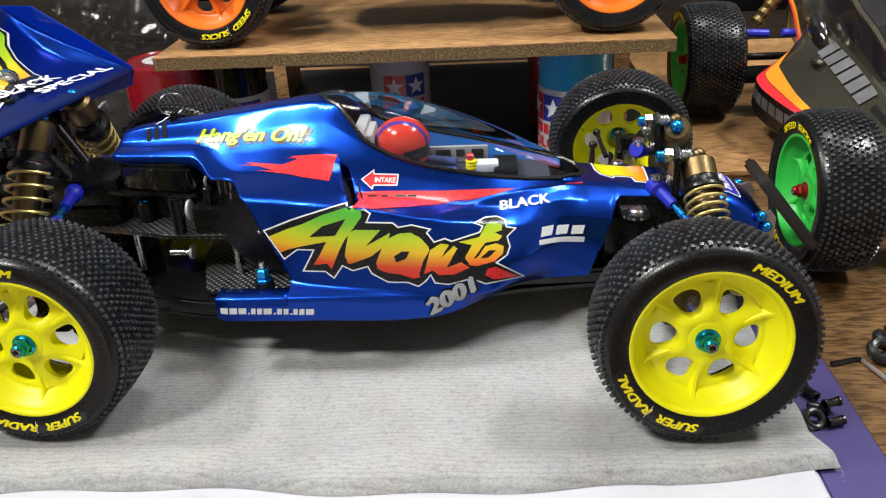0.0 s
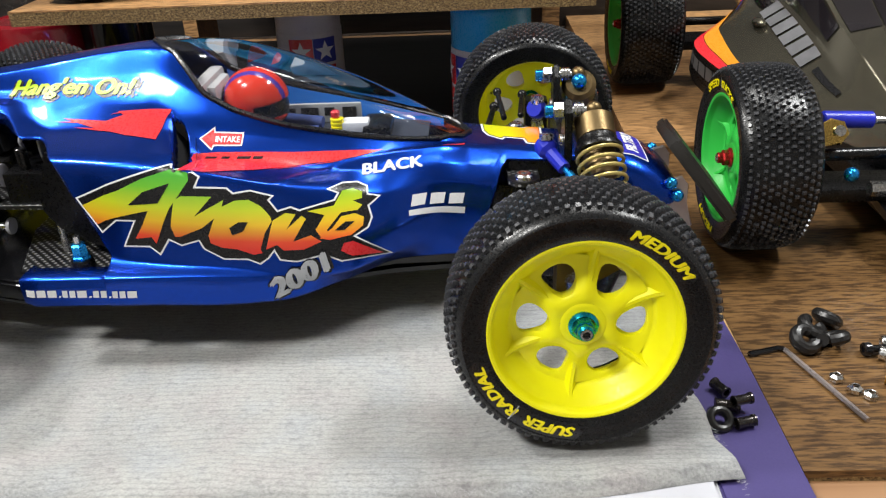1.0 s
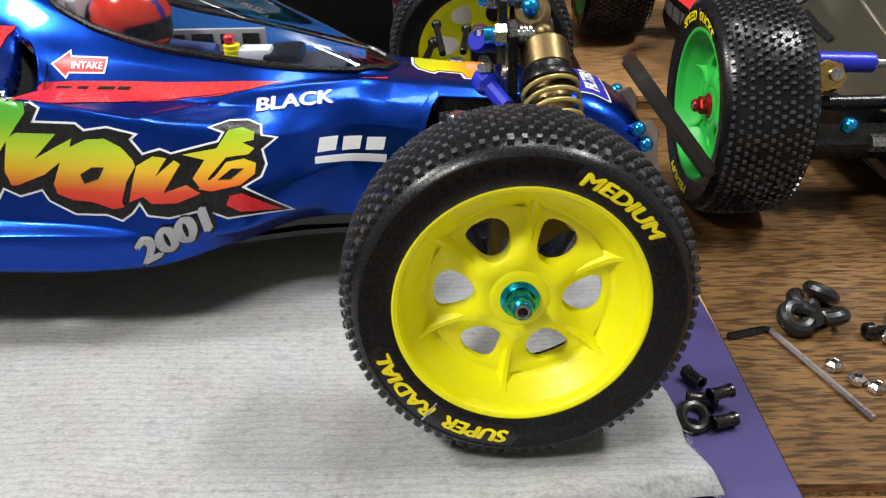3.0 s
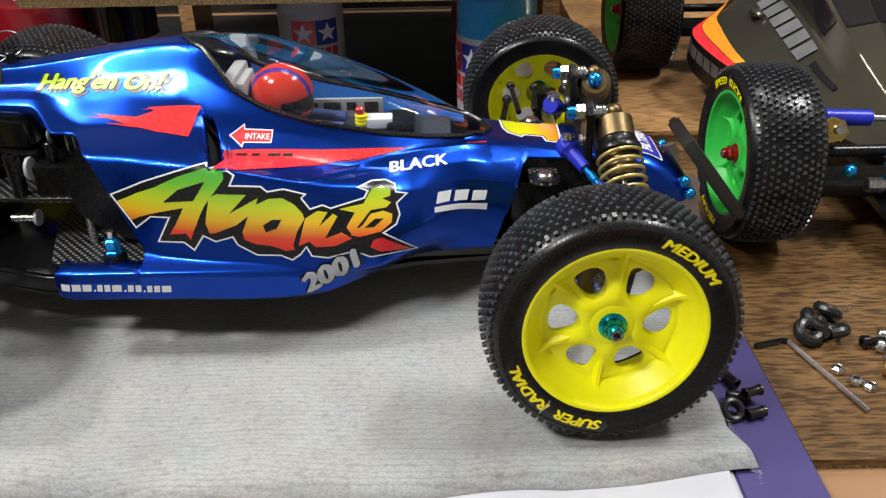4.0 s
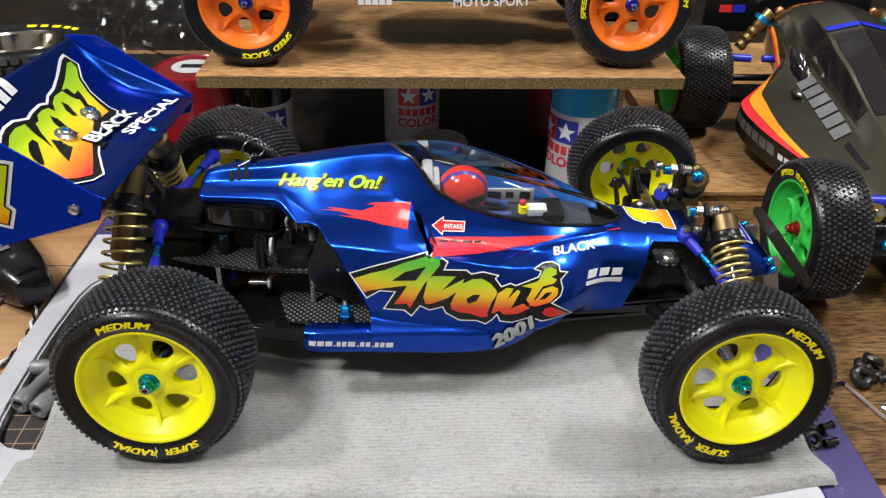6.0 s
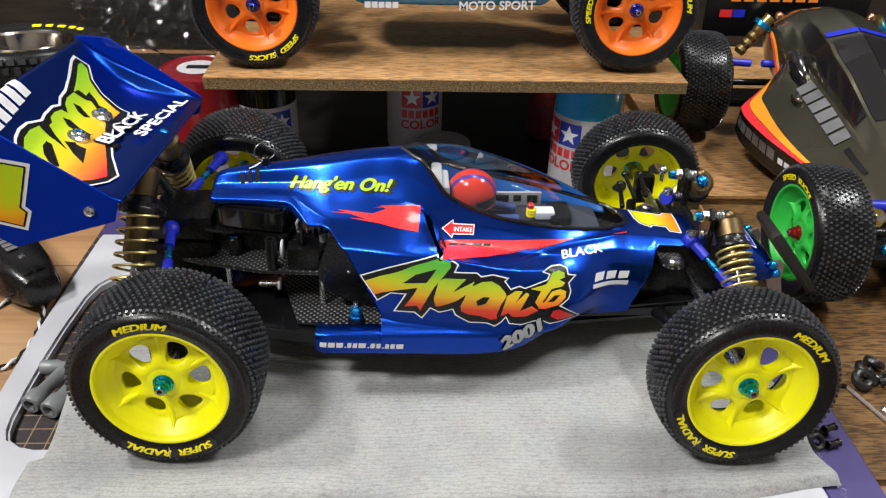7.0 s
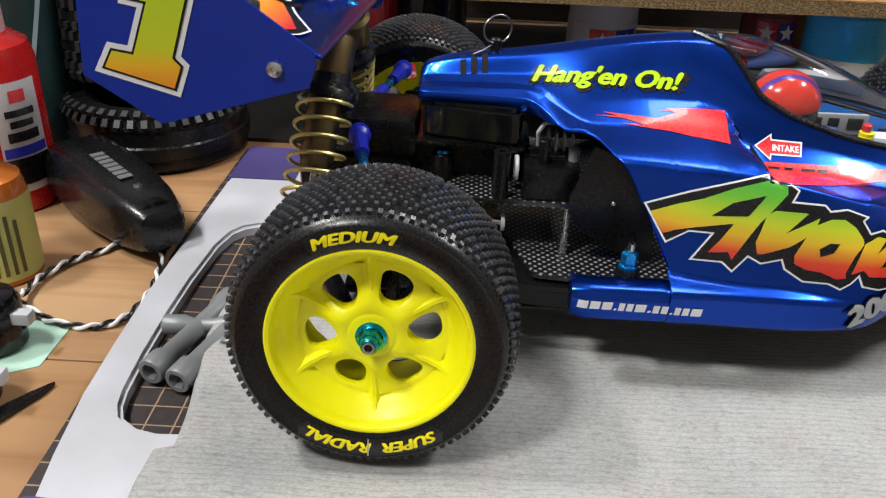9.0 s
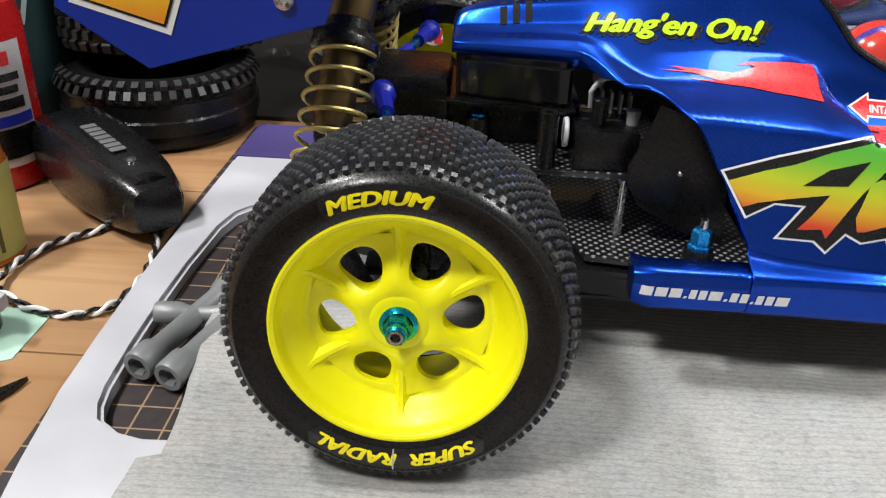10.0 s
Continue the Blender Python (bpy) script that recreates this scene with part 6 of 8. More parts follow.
# red flashes, arrow, name strip
slant_sticker("red_flash", [(0.0736, 0.0112), (0.0919, 0.0087), (0.0985, 0.0111), (0.0955, 0.0130), (0.1165, 0.0135), (0.1150, -0.0019), (0.1028, 0.0006), (0.0901, 0.0048)], INK_RED, 0.0002, "red lightning flash")
slant_sticker("red_flash", [(0.1262, -0.0050), (0.1338, -0.0043), (0.1639, -0.0044), (0.1980, -0.0028), (0.1880, -0.0062), (0.1790, -0.0080), (0.1700, -0.0094), (0.1510, -0.0138), (0.1270, -0.0165)], INK_RED, 0.0002, "red pointed flash")
for pts in ([(0.0700, 0.0098), (0.0840, 0.0082), (0.0930, 0.0078), (0.0850, 0.0092)], [(0.0790, 0.0066), (0.0905, 0.0040), (0.0960, 0.0030), (0.0880, 0.0056)], [(0.0930, 0.0118), (0.1010, 0.0122), (0.1040, 0.0132), (0.0960, 0.0124)]):
    slant_sticker("flash_streak", pts, INK_RED, 0.0002, "thin brushed red streak")
for pts in ([(0.1700, -0.0100), (0.1790, -0.0086), (0.1850, -0.0070), (0.1760, -0.0088)], [(0.1560, -0.0132), (0.1650, -0.0112), (0.1720, -0.0098), (0.1620, -0.0114)]):
    slant_sticker("flash_streak", pts, INK_RED, 0.0002, "thin brushed red streak")
ARROW = [(0.1281, 0.0017), (0.1330, 0.0055), (0.1330, 0.0039), (0.1440, 0.0034), (0.1435, -0.0012), (0.1328, -0.0010), (0.1324, -0.0027)]
slant_sticker("arrow_border", grown(ARROW, 0.0006), INK_WHITE, 0.0002)
slant_sticker("arrow", ARROW, INK_RED, 0.0003, "red arrow label")
slant_text("INTAKE", 0.1384, 0.0011, 0.0094, -2, INK_WHITE, 0.00045, 0.0, 0.0001, "white arrow lettering", size=0.0036)
for i, w in enumerate((0.0042, 0.0030, 0.0050, 0.0036)):
    x = 0.1312 + 0.0060 * i
    slant_sticker("name_bar", [(x, -0.0064), (x + w, -0.0064), (x + w - 0.0004, -0.0076), (x - 0.0004, -0.0076)], INK_BLACK, 0.00035, "dark bar in place of a name")
slant_text("BLACK", 0.2013, -0.0096, 0.0232, 11, plain("pearl_print", (0.60, 0.63, 0.67), 0.3, vary=0.08), 0.0003, 0.15, 0.00034, "white body lettering", size=0.0066)
# wheel maker's mark as plain white blocks, web address as white blocks
for x0, x1 in ((0.2085, 0.2142), (0.2156, 0.2215), (0.2229, 0.2290)):
    d = -0.0033 * (x0 - 0.2085) / 0.02
    sticker("maker_block", [(x0 + 0.0008, 0.0538 + d), (x1 + 0.0006, 0.0532 + d), (x1 - 0.0004, 0.0492 + d), (x0, 0.0498 + d)], INK_WHITE, 0.0003, "white maker's mark block")
sticker("maker_block", [(0.2078, 0.0488), (0.2296, 0.0452), (0.2292, 0.0424), (0.2078, 0.0468)], INK_WHITE, 0.0003, "white maker's mark block")
x = 0.0655
for i, w in enumerate((0.0034, 0.0034, 0.0034, 0.0008, 0.0020, 0.0022, 0.0036, 0.0010, 0.0022, 0.0022, 0.0008, 0.0020, 0.0022, 0.0036)):
    h = 0.0030 if w > 0.001 else 0.0008
    z = 0.0306 - i * 0.00008
    sticker("address_block", [(x + 0.0004, z + h), (x + w + 0.0004, z + h), (x + w, z), (x, z)], INK_WHITE, 0.0003, "white block in place of an address")
    x += w + 0.0007
slant_text("Hang'en On!", 0.0746, 0.0237, 0.0548, -3, INK_BLACK, 0.0002, 0.35, 0.0015, size=0.0100)
slant_text("Hang'en On!", 0.0740, 0.0243, 0.0528, -3, plain("lime_yellow_print", (0.40, 0.62, 0.008), 0.3), 0.0005, 0.35, 0.00050, "lime yellow script lettering", size=0.0094)


def top_sticker(name, pts, material, lift, tree, parent, label=""):
    bm = outline_bm(pts)
    cut_grid(bm, 0.002)
    drape(bm, tree, Matrix.Translation((0, 0, 0.2)), (0, 0, -1), lift)
    return part(name, bm, material, parent, label, angle=80)


NOSE_ONE = [(0.2378, 0.1252), (0.2552, 0.1221), (0.2579, 0.1258), (0.2617, 0.1254), (0.2610, 0.1040), (0.2560, 0.1046), (0.2549, 0.1090), (0.2461, 0.1096), (0.2450, 0.1077), (0.2402, 0.1107), (0.2384, 0.1149)]
top_sticker("number_border", grown(NOSE_ONE, 0.0011), INK_WHITE, 0.0002, BODY_TREE, body)
top_sticker("number_ground", grown(NOSE_ONE, 0.0003), INK_BLACK, 0.0003, BODY_TREE, body)
top_sticker("number", NOSE_ONE, fade("nose_number_ink", [(0.0, (0.55, 0.62, 0.01)), (0.45, (0.66, 0.60, 0.01)), (0.75, (0.80, 0.36, 0.01)), (1.0, (0.80, 0.20, 0.01))], "X"), 0.0004, BODY_TREE, body, "yellow to orange racing number")

top_sticker("red_tick", [(0.2212, 0.0940), (0.2219, 0.0952), (0.2300, 0.1003), (0.2298, 0.0990)], INK_RED, 0.0002, BODY_TREE, body, "thin red tick")

# flat black patches paint the dark of three cooling slots near the hump's tail
for i in range(3):
    x = 0.0215 + 0.0040 * i
    top_sticker("cooling_slot", [(x + 0.0004, 0.1050), (x + 0.0026, 0.1050), (x + 0.0022, 0.1100), (x, 0.1100)], VOID, 0.0002, BODY_TREE, body, "flat black patch for the dark of a cooling slot")

# wing stickers
PLATE_ONE = [(-0.0752, 0.1306), (-0.0690, 0.1320), (-0.0665, 0.1345), (-0.0530, 0.1318), (-0.0600, 0.1110), (-0.0577, 0.1085), (-0.0616, 0.0985), (-0.0866, 0.1056), (-0.0815, 0.1145), (-0.0755, 0.1136), (-0.0712, 0.1248), (-0.0765, 0.1258)]
for name, d, y, mat_s, lab in (("number_border", 0.0, 0.0425, INK_WHITE, ""), ("number_ground", -0.0016, 0.0423, INK_BLACK, ""), ("number", -0.0023, 0.0421, NUMBER, "yellow to orange racing number")):
    part(name, outline_bm(grown(PLATE_ONE, d), Matrix.Translation((0, y, 0)) @ SIDE), mat_s, wing, lab, smooth=False)


def wing_text(words, x, y, width, turn, material, lift, weight, shear=0.0, tall=1.0, label="", size=0.01):
    bm = heavy(words, size, shear, weight, width, tall)
    cut_grid(bm, 0.002)
    lifts = {q: q.co.z for q in bm.verts}
    for q in bm.verts:
        q.co.z = 0
    drape(bm, WING_TREE, Matrix.Translation((x, y, 0.25)) @ Matrix.Rotation(radians(turn), 4, "Z"), (0, 0, -1), lift)
    for q, d in lifts.items():
        q.co.z += d
    return part("lettering", bm, material, wing, label, angle=80)


WING_GROUND = [(-0.0640, 0.0520), (-0.0681, 0.0639), (-0.0698, 0.0693), (-0.0708, 0.0762), (-0.0705, 0.0844), (-0.0679, 0.0941), (-0.0686, 0.1009), (-0.0686, 0.1106), (-0.0672, 0.1159), (-0.0689, 0.1225), (-0.0693, 0.1312), (-0.0711, 0.1416),
               (-0.0745, 0.1595), (-0.0747, 0.1650), (-0.0705, 0.1690), (-0.0662, 0.1590), (-0.0598, 0.1526), (-0.0523, 0.1476), (-0.0437, 0.1433), (-0.0413, 0.1309), (-0.0458, 0.1248), (-0.0414, 0.1053), (-0.0352, 0.0863),
               (-0.0267, 0.0666), (-0.0288, 0.0595), (-0.0337, 0.0545), (-0.0397, 0.0515), (-0.0465, 0.0500), (-0.0560, 0.0490)]
WING_INK = [(-0.0630, 0.0550), (-0.0667, 0.0670), (-0.0684, 0.0726), (-0.0689, 0.0807), (-0.0678, 0.0881), (-0.0657, 0.0911), (-0.0655, 0.0978), (-0.0671, 0.1010), (-0.0673, 0.1071), (-0.0663, 0.1128), (-0.0639, 0.1142), (-0.0665, 0.1191),
            (-0.0677, 0.1256), (-0.0673, 0.1342), (-0.0696, 0.1467), (-0.0729, 0.1606), (-0.0726, 0.1652), (-0.0699, 0.1650), (-0.0662, 0.1562), (-0.0615, 0.1513), (-0.0544, 0.1452), (-0.0469, 0.1404), (-0.0475, 0.1305), (-0.0495, 0.1250),
            (-0.0437, 0.1039), (-0.0351, 0.0794), (-0.0300, 0.0635), (-0.0349, 0.0580), (-0.0410, 0.0550), (-0.0500, 0.0535), (-0.0570, 0.0525)]
WING_SLITS = [
    [(-0.0622, 0.0757), (-0.0624, 0.0807), (-0.0601, 0.0805), (-0.0516, 0.0646), (-0.0533, 0.0641), (-0.0564, 0.0652), (-0.0597, 0.0697)],
    [(-0.0572, 0.0879), (-0.0539, 0.0911), (-0.0475, 0.0885), (-0.0437, 0.0727), (-0.0514, 0.0814)],
    [(-0.0642, 0.1074), (-0.0616, 0.1095), (-0.0536, 0.1045), (-0.0496, 0.1058), (-0.0541, 0.1015), (-0.0600, 0.1027)],
    [(-0.0649, 0.1249), (-0.0623, 0.1268), (-0.0560, 0.1211), (-0.0579, 0.1189), (-0.0617, 0.1212)],
    [(-0.0675, 0.1343), (-0.0668, 0.1395), (-0.0634, 0.1395), (-0.0636, 0.1449), (-0.0603, 0.1429), (-0.0565, 0.1375), (-0.0529, 0.1380), (-0.0511, 0.1333), (-0.0556, 0.1323), (-0.0605, 0.1382), (-0.0633, 0.1356)],
    [(-0.0673, 0.0879), (-0.0663, 0.0945), (-0.0601, 0.0880), (-0.0538, 0.0816), (-0.0591, 0.0847)],
]
top_sticker("number_border", grown(WING_GROUND, 0.0010), INK_WHITE, 0.0008, WING_TREE, wing, "white wing number border")
top_sticker("number_ground", WING_GROUND, INK_BLACK, 0.0010, WING_TREE, wing, "black wing number ground")
top_sticker("number", WING_INK, fade("wing_number_ink", [(0.0, (0.20, 0.50, 0.02)), (0.25, (0.45, 0.60, 0.02)), (0.45, (0.75, 0.55, 0.02)), (0.7, (0.78, 0.22, 0.02)), (0.95, (0.66, 0.03, 0.03))], "X"), 0.0012, WING_TREE, wing, "green to red slanted wing number")
for pts in WING_SLITS:
    top_sticker("number_slit", pts, INK_BLACK, 0.0014, WING_TREE, wing, "black slit of the number")
wing_text("BLACK", -0.0400, 0.1210, 0.0470, 82, INK_BLACK, 0.0017, 0.0013, 0.0, 1.0, "", 0.0104)
wing_text("BLACK", -0.0400, 0.1210, 0.0460, 82, INK_WHITE, 0.0020, 0.0006, 0.0, 1.0, "white wing lettering", 0.0100)
wing_text("SPECIAL", -0.0258, 0.1428, 0.0600, 82, INK_WHITE, 0.0024, 0.0006, 0.0, 1.0, "white wing lettering", 0.0084)
for i in range(6):
    y = 0.0540 + 0.0090 * i
    x = -0.0775 - 0.0004 * i
    top_sticker("maker_block", [(x - 0.0032, y), (x + 0.0032, y + 0.0010), (x + 0.0032, y + 0.0078), (x - 0.0032, y + 0.0068)], INK_WHITE, 0.0013, WING_TREE, wing, "white maker's mark block")
NOSE_TREE = BVHTree.FromBMesh(nose_bm())


def nose_sticker(name, bm, material, lift, label=""):
    cut_grid(bm, 0.002)
    drape(bm, NOSE_TREE, Matrix.Translation((0.2985, C, 0.2)) @ Matrix.Rotation(radians(90), 4, "Z"), (0, 0, -1), lift)
    return part(name, bm, material, body, label, angle=80)


nose_sticker("panel_border", outline_bm([(-0.0135, -0.0062), (0.0135, -0.0062), (0.0135, 0.0062), (-0.0135, 0.0062)]), INK_WHITE, 0.0002)
nose_sticker("nose_panel", outline_bm([(-0.0128, -0.0055), (0.0128, -0.0055), (0.0128, 0.0055), (-0.0128, 0.0055)]), plain("violet_panel_print", (0.03, 0.03, 0.40), 0.3), 0.0003, "violet nose panel")
nose_sticker("lettering", text_bm("FILTERS", 0.0062, 0.0, 0.0003), INK_WHITE, 0.0005, "white nose lettering")

# ---- the other two cars ----
WORDS_S = [("MEDIUM", 20, 44), ("SPEED  SLICKS", 160, 74)]
WORDS_S2 = [("MEDIUM", 125, 44), ("SPEED  SLICKS", 295, 74)]
RED_ANO = plain("red_anodised", (0.55, 0.03, 0.03), 0.3, metal=0.8)
BLUE_ANO = plain("deep_blue_anodised", (0.03, 0.05, 0.45), 0.25, metal=0.9)
SKY = plain("sky_blue_paint", (0.03, 0.32, 0.66), 0.25, vary=0.05, coat=0.6)

SHELF_TOP = 0.0958
orange_car = thing("radio_controlled_car", "sky blue radio controlled car with orange wheels on the shelf", "toy car", (0.136, 0.34, SHELF_TOP), "display cars")
O0 = pose(-0.136, -0.34, -SHELF_TOP)
for x, words, ph in ((0.0065, WORDS_S2, 20), (0.2655, WORDS_S, 40)):
    wheel(orange_car, O0 @ pose(x, 0.2665, SHELF_TOP + 0.0433, 90), 0.0430, 0.030, ORANGE, ph, words, BLUE_ANO, "bright orange dished wheel", 11, 74)
    wheel(orange_car, O0 @ pose(x, 0.4135, SHELF_TOP + 0.0433, -90), 0.0430, 0.030, ORANGE, ph, words, BLUE_ANO, "bright orange dished wheel", 11, 74)
    part("axle", rod((x, 0.275, SHELF_TOP + 0.0433), (x, 0.405, SHELF_TOP + 0.0433), 0.003, 12), STEEL, orange_car, m=O0)
    part("gear_case", box((0.045, 0.05, 0.036), (x, 0.34, SHELF_TOP + 0.042), bevel=0.005), BLACK_PLASTIC, orange_car, m=O0)
    part("suspension_arm", box((0.030, 0.11, 0.005), (x, 0.34, SHELF_TOP + 0.030), bevel=0.002), BLACK_PLASTIC, orange_car, m=O0)


def tub_bm():
    bm = bmesh.new()
    rows = []
    for x, h, z0, z1 in ((0.045, 0.020, 0.150, 0.170), (0.062, 0.040, 0.136, 0.172), (0.078, 0.050, 0.1315, 0.175), (0.140, 0.052, 0.1310, 0.185), (0.205, 0.050, 0.1322, 0.178), (0.225, 0.035, 0.140, 0.172), (0.245, 0.020, 0.150, 0.168)):
        row = []
        for i in range(28):
            a = 2 * math.pi * i / 28
            c, s = math.cos(a), math.sin(a)
            row.append(bm.verts.new((x, 0.34 + h * math.copysign(abs(c) ** 0.4, c), (z0 + z1) / 2 + (z1 - z0) / 2 * math.copysign(abs(s) ** 0.4, s))))
        rows.append(row + [row[0]])
    grid_faces(bm, rows)
    bm.faces.new(rows[0][:-1])
    bm.faces.new(rows[-1][:-1])
    bmesh.ops.recalc_face_normals(bm, faces=bm.faces)
    return bm


tub = part("body_shell", tub_bm(), SKY, orange_car, "sky blue painted body", O0, angle=50)
bm = text_bm("MOTO SPORT", 0.0085, 0.0, 0.0002)
part("lettering", bm, INK_WHITE, tub, "white sponsor lettering", Matrix.Translation((0.172, 0.2885, 0.1362)) @ SIDE @ pose(0, 0, 0, 0, 0, 1.5))
for i in range(5):
    part("sponsor_block", outline_bm([(0, 0), (0.004, 0), (0.004, 0.0042), (0, 0.0042)]), INK_WHITE, tub, "white sponsor block", Matrix.Translation((0.0800 + 0.0048 * i, 0.2885, 0.1335)) @ SIDE)

grey_car = thing("radio_controlled_buggy", "gunmetal buggy with red and orange stripes and green wheels", "toy car", (0.465, 0.27, -0.008), "display cars")
G0 = pose(-0.465, -0.27, 0.008)
XC = 0.465
for x, rz in ((0.357, -90), (2 * XC - 0.357, 90)):
    for y, z, w, rows_n, out in ((0.149, -0.008, 0.030, 11, 0.0), (0.395, 0.0005, 0.039, 15, 0.010)):
        inner = 1 if rz < 0 else -1
        wheel(grey_car, G0 @ pose(x - (0.0075 + out) * inner, y, z + 0.0437, 90, 0, rz), 0.0437, w, GREEN, 12, [("SPEED  SLICKS", 98, 74), ("MEDIUM", 262, 44)], RED_ANO, "bright green dished wheel", rows_n, 80)
        part("axle", rod((x, y, z + 0.0437), (XC, y, z + 0.0437), 0.003, 12), BLACK_PLASTIC, grey_car, m=G0)

GREY_KEYS = [
    (0.165, ((.020, .014), (.022, .022), (.018, .028), (.013, .031), (.008, .033), (0, .034))),
    (0.200, ((.036, .012), (.038, .023), (.030, .032), (.022, .039), (.014, .044), (0, .046))),
    (0.240, ((.055, .012), (.057, .030), (.042, .041), (.029, .050), (.019, .060), (0, .063))),
    (0.263, ((.065, .012), (.068, .0335), (.045, .047), (.029, .057), (.021, .069), (0, .073))),
    (0.300, ((.080, .017), (.0815, .0390), (.047, .056), (.030, .066), (.024, .086), (0, .092))),
    (0.322, ((.0860, .023), (.0850, .0420), (.047, .060), (.031, .070), (.026, .094), (0, .101))),
    (0.334, ((.0850, .027), (.0835, .0435), (.047, .062), (.032, .073), (.026, .099), (0, .105))),
    (0.347, ((.0680, .034), (.0700, .0490), (.046, .065), (.033, .078), (.026, .102), (0, .108))),
    (0.360, ((.0520, .040), (.0555, .0535), (.044, .069), (.034, .085), (.025, .104), (0, .110))),
    (0.372, ((.0410, .046), (.0430, .0590), (.040, .076), (.034, .092), (.025, .105), (0, .111))),
    (0.386, ((.0400, .054), (.0430, .0720), (.040, .088), (.033, .098), (.023, .106), (0, .111))),
    (0.398, ((.0420, .060), (.0460, .0860), (.042, .094), (.033, .100), (.022, .106), (0, .110))),
    (0.430, ((.034, .064), (.038, .078), (.034, .088), (.027, .093), (.018, .097), (0, .099))),
]


def tapered(s_in, y0, y1, s_out):
    """A body line that runs from s_out at y0 to s_in at y1 and then stays."""
    return lambda y: s_out + (s_in - s_out) * min(1.0, max(0.0, (y - y0) / (y1 - y0)))


def grey_bm(y0, y1, s0, s1, lift=0.0, ny=60, ns=16, sides=(-1, 1)):
    bm = bmesh.new()
    for side in sides:
        rows = []
        for j in range(ny + 1):
            y = y0 + (y1 - y0) * j / ny
            keys = [hermite_table(GREY_KEYS, y, k) for k in range(6)]
            row = []
            for i in range(ns + 1):
                a, b = (q(y) if callable(q) else q for q in (s0, s1))
                s = a + (b - a) * i / ns
                k = min(int(s), 4)
                h, z = (keys[k][c] + (keys[k + 1][c] - keys[k][c]) * (s - k) for c in (0, 1))
                row.append(bm.verts.new((XC + side * (h + lift), y, z + lift)))
            rows.append(row)
        grid_faces(bm, rows)
    bmesh.ops.remove_doubles(bm, verts=bm.verts, dist=2e-5)
    bmesh.ops.recalc_face_normals(bm, faces=bm.faces)
    return bm


GUN = candy_paint("gunmetal_lacquer", (0.23, 0.212, 0.16), 0.9)
GUN.node_tree.nodes["Principled BSDF"].inputs["Roughness"].default_value = 0.15
DULL_SILVER = plain("dull_silver_print", (0.20, 0.20, 0.21), 0.40, metal=0.5, vary=0.25)
SMOKE = plain("smoked_canopy", (0.012, 0.010, 0.012), 0.08, vary=0.1, coat=1.0, rough_vary=0.02)
gbody = part("body_shell", grey_bm(0.165, 0.430, 0, 5, ns=50), GUN, grey_car, "gunmetal lacquered wedge body", G0, angle=30)
for side in (-1, 1):
    part("sill", grey_bm(0.170, 0.345, 0.02, 0.98, 0.0004, sides=(side,)), INK_BLACK, gbody, "black lower body flank")
    part("red_stripe", grey_bm(0.243, 0.402, 1.01, tapered(1.17, 0.243, 0.300, 1.08), 0.0005, sides=(side,)), plain("bright_red_print", (0.75, 0.03, 0.04), 0.3), gbody, "bright red body stripe")
    part("orange_stripe", grey_bm(0.246, 0.398, tapered(1.18, 0.243, 0.300, 1.09), tapered(1.43, 0.243, 0.320, 1.20), 0.0005, sides=(side,)), plain("amber_print", (0.80, 0.30, 0.02), 0.3), gbody, "amber body stripe")
    part("side_window", grey_bm(0.262, 0.372, 3.25, 3.92, 0.0006, sides=(side,)), SMOKE, gbody, "smoked side window")
    bm = bmesh.new()
    add_ball(bm, (XC + side * 0.049, 0.316, 0.0600), 0.0060, 16, 10, (0.7, 1.2, 0.5))
    part("blister", bm, GUN, gbody, "small domed body blister")
    for i in range(6):
        y = 0.3300 - 0.0088 * i
        part("maker_block", grey_bm(y - 0.0076, y, 0.42, 0.80, 0.0008, 3, 2, (side,)), DULL_SILVER, gbody, "silver maker's mark block")
    for i, w in enumerate((0.0022, 0.0026, 0.0020, 0.0026, 0.0024)):
        y = 0.2745 - 0.0062 * i
        part("slogan_bar", grey_bm(y - 0.0048, y, 0.45, 0.66, 0.0008, 3, 2, (side,)), INK_WHITE, gbody, "white bar of small sill print")
    part("side_intake", lathe([(0, -0.0190), (0.0042, -0.0150), (0.0072, -0.0070), (0.0082, 0.0020), (0.0074, 0.0110), (0.0050, 0.0165), (0, 0.0180)], 24, Matrix.Translation((XC + side * 0.0395, 0.344, 0.0735)) @ pose(0, 0, 0, -62, 0, 0) @ Matrix.Diagonal((0.85, 1.1, 1, 1))), SMOKE, gbody, "glossy dark side intake bulge")
    for i in range(6):
        y = 0.328 - 0.0125 * i
        part("model_block", grey_bm(y - 0.0100, y, 2.15, 2.85, 0.0008, 3, 2, (side,)), DULL_SILVER, gbody, "silver model mark block")
    part("name_bar", grey_bm(0.222, 0.248, 2.35, 2.60, 0.0008, 6, 2, (side,)), INK_BLACK, gbody, "dark bar in place of a name")
part("windscreen", grey_bm(0.255, 0.335, 4.15, 5.0, 0.0006), SMOKE, gbody, "smoked windscreen")
part("roof_band", grey_bm(0.340, 0.346, 4.05, 5.0, 0.0007), BLUE_PLASTIC, gbody, "blue roof band")
part("chassis", box((0.075, 0.27, 0.012), (XC, 0.28, 0.010), bevel=0.003), BLACK_PLASTIC, grey_car, m=G0)
part("nose_plate", slab(rounded(0.085, 0.055, 0.012, 5), 0.004, pose(XC, 0.135, 0.010, 8), 0.001), BLACK_GLOSS, grey_car, "black front bumper", G0)
part("gear_case", box((0.05, 0.05, 0.036), (XC, 0.395, 0.045), bevel=0.005), BLACK_PLASTIC, grey_car, m=G0)
